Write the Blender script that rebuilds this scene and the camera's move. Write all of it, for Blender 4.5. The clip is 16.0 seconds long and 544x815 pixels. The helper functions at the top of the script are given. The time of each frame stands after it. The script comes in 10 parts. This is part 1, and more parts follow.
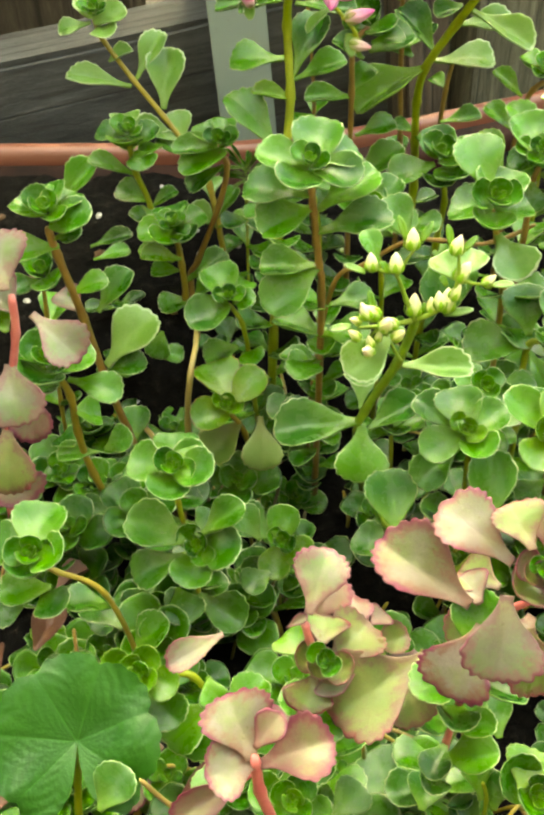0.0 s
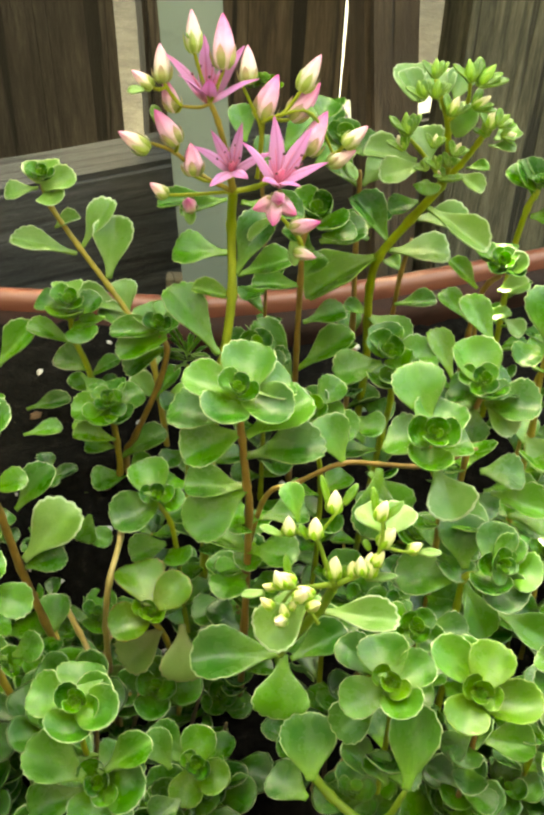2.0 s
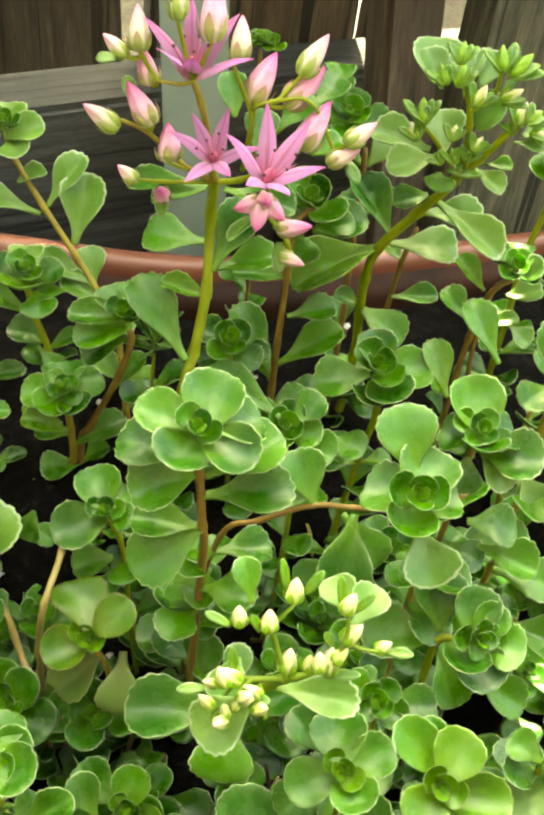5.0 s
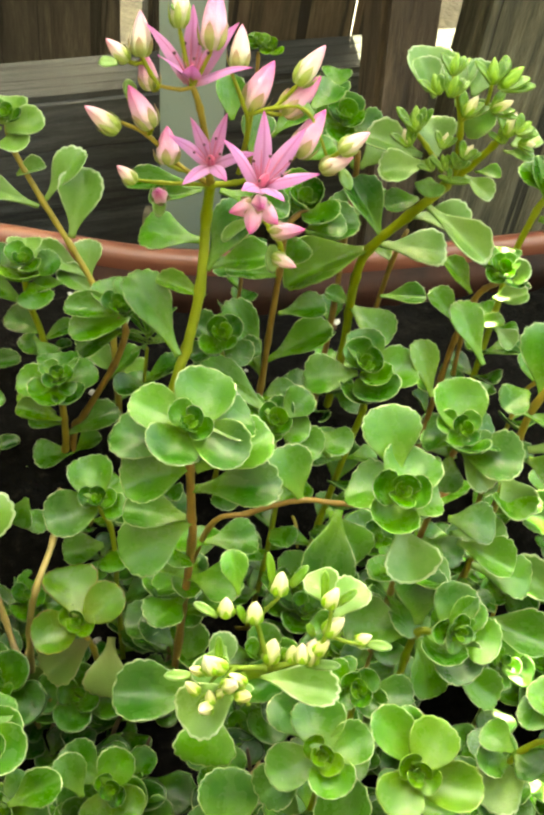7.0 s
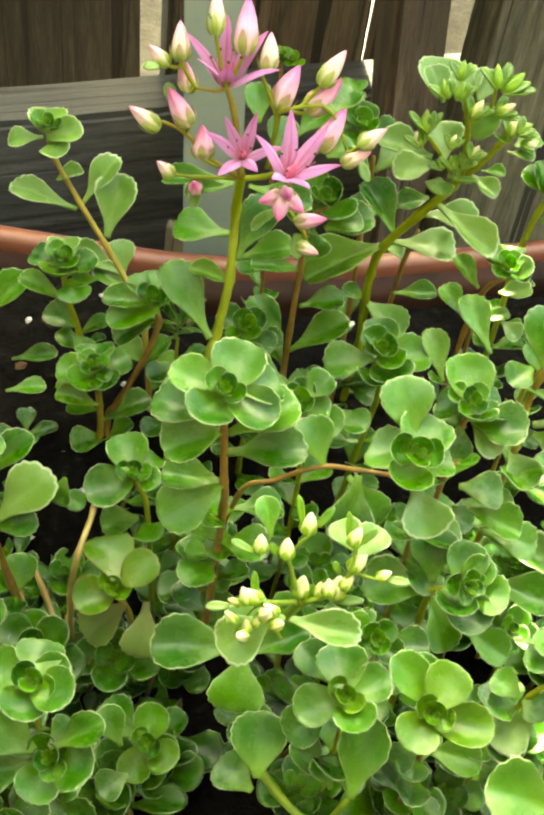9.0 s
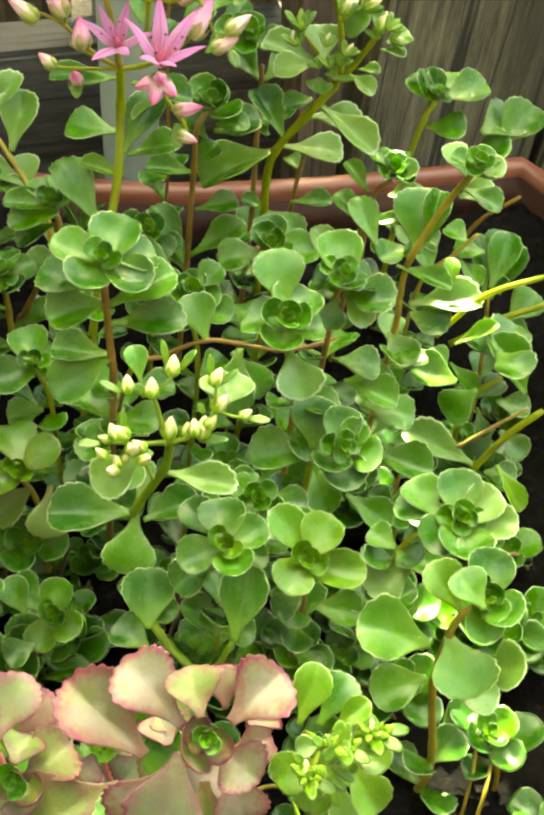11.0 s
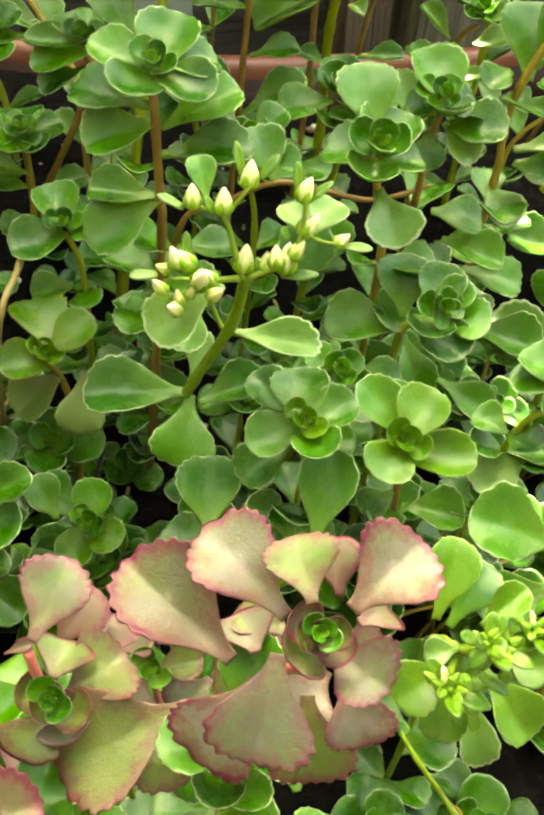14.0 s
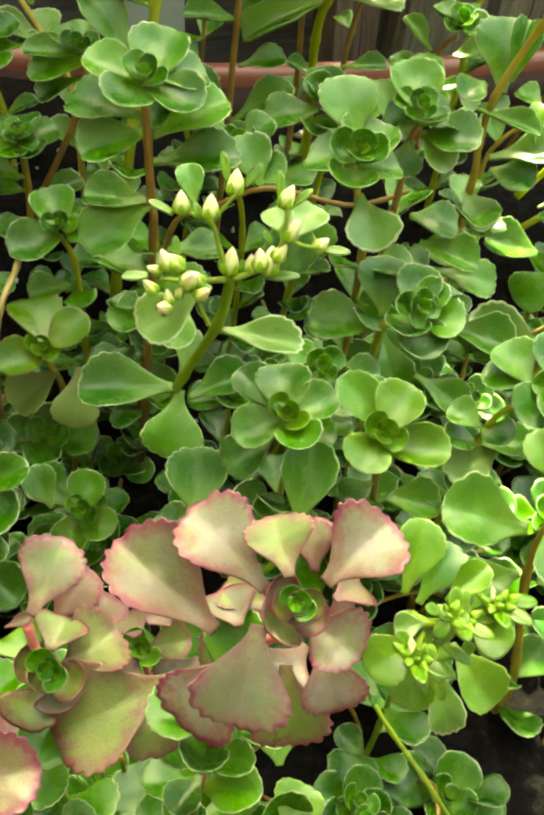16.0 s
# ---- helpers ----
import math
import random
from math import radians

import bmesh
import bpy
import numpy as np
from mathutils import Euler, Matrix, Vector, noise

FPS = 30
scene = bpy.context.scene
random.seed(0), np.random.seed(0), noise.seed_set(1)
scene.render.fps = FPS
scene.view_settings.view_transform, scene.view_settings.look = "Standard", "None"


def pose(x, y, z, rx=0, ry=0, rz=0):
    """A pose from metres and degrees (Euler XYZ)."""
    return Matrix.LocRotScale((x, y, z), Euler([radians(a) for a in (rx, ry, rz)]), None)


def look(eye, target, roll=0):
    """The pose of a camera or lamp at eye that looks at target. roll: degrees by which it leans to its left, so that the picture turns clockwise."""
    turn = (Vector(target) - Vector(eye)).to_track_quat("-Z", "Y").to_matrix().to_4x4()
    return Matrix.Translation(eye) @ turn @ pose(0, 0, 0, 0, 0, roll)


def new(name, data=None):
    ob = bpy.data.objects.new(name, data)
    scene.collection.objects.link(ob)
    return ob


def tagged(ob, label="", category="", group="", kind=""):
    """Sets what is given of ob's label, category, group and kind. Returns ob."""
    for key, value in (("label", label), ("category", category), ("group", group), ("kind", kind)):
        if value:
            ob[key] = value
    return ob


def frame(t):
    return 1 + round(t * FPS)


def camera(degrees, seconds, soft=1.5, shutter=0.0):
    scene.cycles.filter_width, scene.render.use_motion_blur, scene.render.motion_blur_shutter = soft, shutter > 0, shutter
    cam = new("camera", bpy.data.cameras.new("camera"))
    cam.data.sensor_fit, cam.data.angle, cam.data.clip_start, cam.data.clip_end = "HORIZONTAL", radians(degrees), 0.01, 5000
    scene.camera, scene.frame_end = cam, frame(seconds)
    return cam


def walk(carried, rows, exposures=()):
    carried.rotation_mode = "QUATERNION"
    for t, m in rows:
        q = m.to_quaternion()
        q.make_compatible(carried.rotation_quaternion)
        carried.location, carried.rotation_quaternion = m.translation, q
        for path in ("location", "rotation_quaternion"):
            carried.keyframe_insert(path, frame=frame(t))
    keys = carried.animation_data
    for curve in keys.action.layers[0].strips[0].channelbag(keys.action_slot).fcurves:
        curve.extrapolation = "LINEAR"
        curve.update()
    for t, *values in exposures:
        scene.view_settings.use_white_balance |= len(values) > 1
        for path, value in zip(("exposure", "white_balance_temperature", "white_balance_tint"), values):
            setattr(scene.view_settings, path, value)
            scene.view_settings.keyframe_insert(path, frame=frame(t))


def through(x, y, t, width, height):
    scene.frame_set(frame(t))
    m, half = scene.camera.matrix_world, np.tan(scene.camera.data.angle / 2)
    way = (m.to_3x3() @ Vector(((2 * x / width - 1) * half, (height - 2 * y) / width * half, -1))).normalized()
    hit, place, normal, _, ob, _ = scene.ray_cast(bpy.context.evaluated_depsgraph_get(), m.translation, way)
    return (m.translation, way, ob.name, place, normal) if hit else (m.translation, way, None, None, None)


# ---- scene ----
cam = camera(28.7, 16.0, soft=3.6)
# seconds, eye (metres), yaw, pitch and roll (degrees)
PATH = [
    (0, 0.00225, 0.00181, 0.48909, 0.332, -42.079, -0.443),
    (0.5, 0.00551, 0.00367, 0.50269, -0.026, -38.184, 0.119),
    (1, 0.01135, 0.01412, 0.50202, -0.592, -37.811, 0.728),
    (1.5, 0.00843, 0.02413, 0.51031, -0.669, -37.836, 1.358),
    (2, 0.01551, 0.04246, 0.51238, -1.112, -38.781, 3.636),
    (2.5, 0.01807, 0.05844, 0.51841, -1.529, -40.135, 4.763),
    (3, 0.02384, 0.07722, 0.51408, -1.861, -42.215, 6.487),
    (3.5, 0.02219, 0.08924, 0.51170, -2.140, -42.871, 7.528),
    (4, 0.01954, 0.09416, 0.51035, -2.250, -43.046, 8.384),
    (4.5, 0.02095, 0.09278, 0.51291, -2.461, -43.321, 9.072),
    (4.7, 0.01953, 0.09151, 0.51300, -2.539, -43.615, 9.214),
    (6.8, 0.01570, 0.08782, 0.51984, -3.955, -44.878, 11.528),
    (7, 0.01719, 0.08657, 0.52061, -3.774, -44.642, 11.537),
    (7.5, 0.01757, 0.08470, 0.52177, -3.662, -44.497, 11.560),
    (8, 0.01808, 0.08092, 0.51994, -3.396, -44.569, 11.462),
    (8.5, 0.01535, 0.07225, 0.52040, -3.172, -44.266, 11.187),
    (9, 0.01386, 0.05770, 0.52503, -2.735, -42.801, 10.716),
    (9.5, 0.01855, 0.04035, 0.52187, -3.136, -42.550, 10.527),
    (10, 0.03967, 0.03392, 0.52132, -3.565, -42.547, 10.238),
    (10.2, 0.04446, 0.02842, 0.51821, -3.780, -42.502, 10.215),
    (12.3, 0.02757, 0.02267, 0.51607, -5.926, -43.938, 11.248),
    (12.5, 0.02486, 0.02273, 0.51651, -5.946, -43.977, 11.368),
    (13, 0.02413, 0.02123, 0.51424, -5.995, -44.079, 11.453),
    (13.5, 0.02845, 0.03769, 0.46827, -4.447, -44.222, 10.352),
    (14, 0.03205, 0.04348, 0.45886, -4.347, -44.414, 10.035),
    (14.5, 0.03183, 0.04765, 0.45628, -4.245, -44.350, 9.866),
    (15, 0.02983, 0.04660, 0.45930, -4.090, -44.428, 9.793),
    (15.5, 0.03094, 0.04070, 0.46229, -4.432, -44.367, 10.096),
    (16, 0.03337, 0.03313, 0.46716, -4.844, -44.296, 10.530),
]
walk(cam, [(t, pose(x, y, z, 90 + pitch, 0, yaw) @ pose(0, 0, 0, 0, 0, roll)) for t, x, y, z, yaw, pitch, roll in PATH],
     exposures=[(0.0, 4.32, 9200, -17), (3.0, 4.28, 9400, -16), (9.0, 4.30, 9400, -16), (10.2, 4.18, 9400, -16), (12.5, 4.17, 9400, -16), (16.0, 3.98, 9400, -17)])

# ---- light: clear hazy sky; the sun stands behind the fence, which shades most of the planter ----
SUN_ELEV, SUN_AZ = 45.0, -10.0          # degrees; azimuth from +y towards +x
world = bpy.data.worlds.new("world")
scene.world = world
world.use_nodes = True
wn = world.node_tree.nodes
sky = wn.new("ShaderNodeTexSky")
sky.sky_type, sky.sun_disc = "NISHITA", False
sky.air_density, sky.dust_density, sky.ozone_density = 0.8, 9.0, 0.6
sky.sun_elevation, sky.sun_rotation = radians(SUN_ELEV), radians(SUN_AZ)
world.node_tree.links.new(sky.outputs[0], wn["Background"].inputs[0])
wn["Background"].inputs[1].default_value = 0.15
sun_data = bpy.data.lights.new("sun", "SUN")
sun_data.energy, sun_data.angle, sun_data.color = 3.2, radians(0.6), (1.0, 0.94, 0.84)
sun = new("sun", sun_data)
sun_way = Vector((math.sin(radians(SUN_AZ)) * math.cos(radians(SUN_ELEV)), math.cos(radians(SUN_AZ)) * math.cos(radians(SUN_ELEV)), math.sin(radians(SUN_ELEV))))
sun.matrix_world = look(sun_way * 5, (0, 0, 0))


# ---- materials ----
class Mat:
    """A node material with a Principled shader and short ways to add nodes."""

    def __init__(self, name, rough=0.5, spec=0.5):
        self.m = bpy.data.materials.new(name)
        self.m.use_nodes = True
        self.t = self.m.node_tree
        self.p = self.t.nodes["Principled BSDF"]
        self.p.inputs["Roughness"].default_value = rough
        self.p.inputs["Specular IOR Level"].default_value = spec

    def n(self, kind, **values):
        node = self.t.nodes.new("ShaderNode" + kind)
        for k, v in values.items():
            setattr(node, k, v)
        return node

    def link(self, a, b):
        self.t.links.new(a, b)

    def coord(self, space="Object"):
        return self.n("TexCoord").outputs[space]

    def noise(self, scale, detail=4.0, rough=0.6, vec=None, stretch=None):
        t = self.n("TexNoise")
        t.inputs["Scale"].default_value, t.inputs["Detail"].default_value, t.inputs["Roughness"].default_value = scale, detail, rough
        v = vec if vec is not None else self.coord()
        if stretch:
            mp = self.n("Mapping")
            mp.inputs["Scale"].default_value = stretch
            self.link(v, mp.inputs["Vector"])
            v = mp.outputs[0]
        self.link(v, t.inputs["Vector"])
        return t.outputs["Fac"]

    def ramp(self, fac, *stops):
        r = self.n("ValToRGB")
        els = r.color_ramp.elements
        while len(els) < len(stops):
            els.new(0.5)
        for e, (pos, c) in zip(els, stops):
            e.position, e.color = pos, (*c, 1) if len(c) == 3 else c
        self.link(fac, r.inputs[0])
        return r.outputs[0]

    def mix(self, fac, a, b, mode="MIX"):
        m = self.n("MixRGB", blend_type=mode)
        for slot, v in zip(m.inputs, (fac, a, b)):
            if isinstance(v, (int, float)):
                slot.default_value = v
            elif isinstance(v, tuple):
                slot.default_value = (*v, 1)
            else:
                self.link(v, slot)
        return m.outputs[0]

    def maths(self, op, a, b=0.0):
        m = self.n("Math", operation=op)
        for slot, v in zip(m.inputs, (a, b)):
            if isinstance(v, (int, float)):
                slot.default_value = v
            else:
                self.link(v, slot)
        return m.outputs[0]

    def bump(self, height, strength=0.3, distance=0.001):
        b = self.n("Bump")
        b.inputs["Strength"].default_value, b.inputs["Distance"].default_value = strength, distance
        self.link(height, b.inputs["Height"])
        self.link(b.outputs[0], self.p.inputs["Normal"])
        return b.outputs[0]

    def base(self, colour):
        if isinstance(colour, tuple):
            self.p.inputs["Base Color"].default_value = (*colour, 1)
        else:
            self.link(colour, self.p.inputs["Base Color"])
        return self

    def translucent(self, colour, amount):
        """Lets light through thin living tissue."""
        t, mx = self.n("BsdfTranslucent"), self.n("MixShader")
        if isinstance(colour, tuple):
            t.inputs[0].default_value = (*colour, 1)
        else:
            self.link(colour, t.inputs[0])
        mx.inputs[0].default_value = amount
        self.link(self.p.outputs[0], mx.inputs[1])
        self.link(t.outputs[0], mx.inputs[2])
        self.link(mx.outputs[0], self.t.nodes["Material Output"].inputs["Surface"])
        return self


def leaf_material(name, dark, light, rim, heart, rim_from=0.8, rim_amount=0.75, blotch=None, rough=0.25, through=0.42, inner=(1.0, 1.0, 0.3), bloom_sheen=0.015, flush=None, relief=0.16, wander=0.16, margin=0.05):
    """A fleshy leaf: mottled blade with pale waxy patches that also paint in sheen, a paler or redder toothed rim, a
    tint near the stalk; the map's first number runs from middle to rim, its second from stalk to tip.
    """
    m = Mat(name, rough, 0.5)
    m.p.inputs["Coat Weight"].default_value, m.p.inputs["Coat Roughness"].default_value = 0.22, 0.16
    sep = m.n("SeparateXYZ")
    m.link(m.n("UVMap").outputs[0], sep.inputs[0])
    info = m.n("ObjectInfo")
    # every leaf takes its own piece of the noise
    v = m.n("VectorMath", operation="ADD")
    step = m.n("VectorMath", operation="SCALE")
    step.inputs[0].default_value = (37.0, 19.0, 53.0)
    m.link(info.outputs["Random"], step.inputs["Scale"])
    m.link(m.coord(), v.inputs[0])
    m.link(step.outputs[0], v.inputs[1])
    v = v.outputs[0]
    big = m.noise(1.3, 3, 0.55, v)
    shade = m.mix(0.5, info.outputs["Random"], big)
    col = m.ramp(shade, (0.25, dark), (0.75, light))
    if blotch:
        col = m.mix(m.ramp(m.noise(1.6, 5, 0.65, v), (0.42, (0, 0, 0)), (0.66, (0.85, 0.85, 0.85))), col, blotch)
    base = m.ramp(sep.outputs[1], (0.05, (1, 1, 1)), (0.62, (0, 0, 0)))
    col = m.mix(m.maths("MULTIPLY", base, 0.75), col, heart)
    if flush:
        red = m.ramp(m.mix(0.30, m.noise(4.2, 8, 0.8, v), sep.outputs[0]), (0.53, (0, 0, 0)), (0.62, (0.9, 0.9, 0.9)))
        col = m.mix(red, col, flush)
    # waxy paleness, with whitish sky sheen painted into the colour
    haze = m.ramp(m.noise(2.6, 4, 0.65, v), (0.42, (0, 0, 0)), (0.72, (1, 1, 1)))
    col = m.mix(m.maths("MULTIPLY", haze, bloom_sheen), col, (0.34, 0.44, 0.33))
    outer = m.ramp(m.maths("ADD", sep.outputs[0], m.maths("MULTIPLY", m.maths("SUBTRACT", big, 0.5), 0.5)), (0.55, (0, 0, 0)), (1.0, (1, 1, 1)))
    col = m.mix(m.maths("MULTIPLY", outer, margin), col, rim)
    fine = m.noise(34, 3, 0.7, v)
    grain = m.noise(85, 2, 0.6, v)
    # pale pimples, with sparkle painted into their colour
    col = m.mix(m.maths("MULTIPLY", m.ramp(grain, (0.52, (0, 0, 0)), (0.72, (1, 1, 1))), 0.10), col, (0.28, 0.42, 0.10))
    col = m.mix(m.maths("MULTIPLY", m.ramp(fine, (0.28, (1, 1, 1)), (0.5, (0, 0, 0))), 0.28), col, tuple(c * 0.6 for c in dark))
    wob = m.maths("ADD", sep.outputs[0], m.maths("MULTIPLY", m.maths("SUBTRACT", m.noise(5, 3, 0.6, v), 0.5), wander))
    edge = m.ramp(wob, (rim_from, (0, 0, 0)), (rim_from + (0.02 if rim_from > 0.91 else 0.5 * (1 - rim_from)), (1, 1, 1)))
    high = m.ramp(sep.outputs[1], (0.28, (0, 0, 0)), (0.55, (1, 1, 1)))
    broken = m.ramp(m.noise(2.2, 3, 0.6, v), (0.36, (0.45, 0.45, 0.45)), (0.60, (1, 1, 1)))
    fac = m.maths("MULTIPLY", m.maths("MULTIPLY", edge, m.maths("MULTIPLY", high, broken)), rim_amount)
    col = m.mix(fac, col, rim)
    m.base(col)
    m.link(m.ramp(m.noise(3, 3, 0.6, v), (0.3, (rough - 0.06,) * 3), (0.7, (rough + 0.10,) * 3)), m.p.inputs["Roughness"])
    m.bump(m.mix(0.5, m.mix(0.5, fine, grain), m.noise(4, 2, 0.5, v)), relief, 0.02)
    m.translucent(m.mix(1.0, col, inner, "MULTIPLY"), through)
    return m.m


WARM = (0.95, 0.85, 0.7)
LEAF = {
    "green": leaf_material("leaf_green", (0.016, 0.105, 0.0010), (0.072, 0.240, 0.0025), (0.56, 0.68, 0.38), (0.13, 0.28, 0.012), 0.955, 0.72),
    # green darkened for low leaves: the mat's shade put into the colour
    "deep": leaf_material("leaf_shaded_green", (0.011, 0.072, 0.002), (0.040, 0.150, 0.004), (0.50, 0.62, 0.34), (0.11, 0.23, 0.012), 0.955, 0.66),
    "young": leaf_material("leaf_young", (0.085, 0.250, 0.006), (0.145, 0.345, 0.012), (0.54, 0.68, 0.34), (0.14, 0.31, 0.016), 0.94, 0.8, through=0.56),
    "lime": leaf_material("leaf_lime", (0.066, 0.188, 0.0035), (0.112, 0.262, 0.007), (0.44, 0.56, 0.20), (0.15, 0.27, 0.014), 0.94, 0.5, through=0.45),
    "pale": leaf_material("leaf_pale", (0.070, 0.195, 0.014), (0.150, 0.300, 0.040), (0.52, 0.62, 0.42), (0.15, 0.27, 0.03), 0.89, 0.75, rough=0.32, bloom_sheen=0.14),
    "wan": leaf_material("leaf_wan", (0.100, 0.180, 0.028), (0.155, 0.245, 0.058), (0.30, 0.27, 0.13), (0.19, 0.20, 0.06), 0.93, 0.6, rough=0.34),
    "bronze": leaf_material("leaf_bronze_green", (0.046, 0.140, 0.003), (0.082, 0.205, 0.007), (0.20, 0.085, 0.03), (0.15, 0.22, 0.014), 0.94, 0.7),
    "pink": leaf_material("leaf_pink", (0.092, 0.078, 0.056), (0.152, 0.124, 0.116), (0.110, 0.004, 0.034), (0.140, 0.080, 0.070), 0.82, 1.0, (0.094, 0.122, 0.026), 0.33, 0.20, WARM, 0.05, (0.120, 0.050, 0.034), 0.28, 0.36),
    "rose": leaf_material("leaf_rose", (0.098, 0.050, 0.035), (0.138, 0.080, 0.060), (0.105, 0.004, 0.030), (0.140, 0.062, 0.054), 0.76, 1.0, (0.108, 0.112, 0.036), 0.33, 0.20, WARM, 0.04, (0.135, 0.040, 0.040), 0.28, 0.36),
    "olive": leaf_material("leaf_olive", (0.085, 0.105, 0.014), (0.130, 0.140, 0.034), (0.150, 0.020, 0.036), (0.15, 0.125, 0.046), 0.90, 0.9, (0.080, 0.160, 0.016), 0.33, 0.20, WARM, 0.03, (0.102, 0.046, 0.030), 0.25, 0.36),
    "blush": leaf_material("leaf_blush", (0.124, 0.116, 0.084), (0.192, 0.170, 0.156), (0.125, 0.008, 0.042), (0.23, 0.200, 0.10), 0.90, 0.9, (0.100, 0.165, 0.040), 0.33, 0.20, WARM, 0.08, (0.160, 0.078, 0.078), 0.25, 0.36),
}


def stem_material(name, low, high, rough=0.40, through=0.0):
    m = Mat(name, rough, 0.4)
    col = m.ramp(m.noise(160, 4, 0.6), (0.3, low), (0.7, high))
    m.base(col)
    m.bump(m.noise(700, 3), 0.25, 0.0004)
    m.translucent(col, through)
    return m.m


STEM = {
    "green": stem_material("stem_green", (0.24, 0.300, 0.020), (0.34, 0.395, 0.036), through=0.45),
    "tan": stem_material("stem_tan", (0.20, 0.160, 0.022), (0.30, 0.240, 0.036), through=0.2),
    "brown": stem_material("stem_brown", (0.150, 0.088, 0.020), (0.23, 0.150, 0.036), through=0.1),
    "red": stem_material("stem_red", (0.38, 0.08, 0.09), (0.5, 0.17, 0.15)),
    "fresh": stem_material("stem_fresh_green", (0.150, 0.245, 0.020), (0.225, 0.330, 0.036), through=0.4),
    "dry": stem_material("stem_dry", (0.045, 0.034, 0.016), (0.085, 0.064, 0.028), 0.7),
    "straw": stem_material("stem_straw", (0.18, 0.14, 0.045), (0.26, 0.20, 0.07)),
}


def petal_material():
    m = Mat("petal_pink", 0.5, 0.35)
    sep = m.n("SeparateXYZ")
    m.link(m.n("UVMap").outputs[0], sep.inputs[0])
    col = m.ramp(sep.outputs[1], (0.0, (0.68, 0.38, 0.46)), (0.3, (0.64, 0.34, 0.62)), (0.75, (0.58, 0.24, 0.58)), (1.0, (0.54, 0.11, 0.42)))
    col = m.mix(m.maths("MULTIPLY", m.ramp(m.noise(1.4, 3), (0.4, (0, 0, 0)), (0.7, (1, 1, 1))), 0.35), col, (0.62, 0.42, 0.56))
    col = m.mix(m.ramp(sep.outputs[0], (0.0, (0.55, 0.55, 0.55)), (0.25, (0, 0, 0))), col, (0.36, 0.08, 0.22))
    col = m.mix(m.ramp(m.noise(9, 2, 0.5), (0.74, (0, 0, 0)), (0.76, (0.8, 0.8, 0.8))), col, (0.12, 0.02, 0.05))
    m.base(col)
    m.translucent(col, 0.5)
    return m.m


def bud_material(name, foot, middle, tip):
    m = Mat(name, 0.42, 0.4)
    sep = m.n("SeparateXYZ")
    m.link(m.n("UVMap").outputs[0], sep.inputs[0])
    along = m.maths("ADD", sep.outputs[1], m.maths("MULTIPLY", m.maths("SUBTRACT", m.noise(2.5, 3), 0.5), 0.35))
    col = m.ramp(along, (0.1, foot), (0.5, middle), (0.95, tip))
    m.base(col)
    m.bump(m.noise(8, 2), 0.15, 0.05)
    m.translucent(col, 0.2)
    return m.m


PETAL = petal_material()
BUD = {
    "pink": bud_material("bud_pink", (0.56, 0.48, 0.40), (0.70, 0.38, 0.57), (0.58, 0.09, 0.34)),
    "blush": bud_material("bud_blush", (0.36, 0.45, 0.16), (0.66, 0.54, 0.50), (0.62, 0.26, 0.42)),
    "white": bud_material("bud_white", (0.26, 0.40, 0.05), (0.48, 0.53, 0.24), (0.70, 0.62, 0.46)),
    "green": bud_material("bud_green", (0.26, 0.38, 0.05), (0.44, 0.49, 0.18), (0.55, 0.52, 0.30)),
    "lime": bud_material("bud_lime", (0.11, 0.25, 0.015), (0.145, 0.295, 0.022), (0.21, 0.35, 0.05)),
    "sepal": bud_material("sepal_lime", (0.13, 0.29, 0.010), (0.17, 0.34, 0.014), (0.22, 0.36, 0.03)),
    "soft": bud_material("sepal_soft_green", (0.22, 0.32, 0.05), (0.29, 0.37, 0.09), (0.36, 0.38, 0.16)),
    "calyx": bud_material("sepal_cream", (0.25, 0.31, 0.08), (0.33, 0.32, 0.13), (0.36, 0.22, 0.17)),
}
STAMEN = stem_material("stamen_magenta", (0.52, 0.10, 0.22), (0.62, 0.20, 0.32))
ANTHER = stem_material("anther_dark", (0.05, 0.012, 0.02), (0.10, 0.03, 0.04))


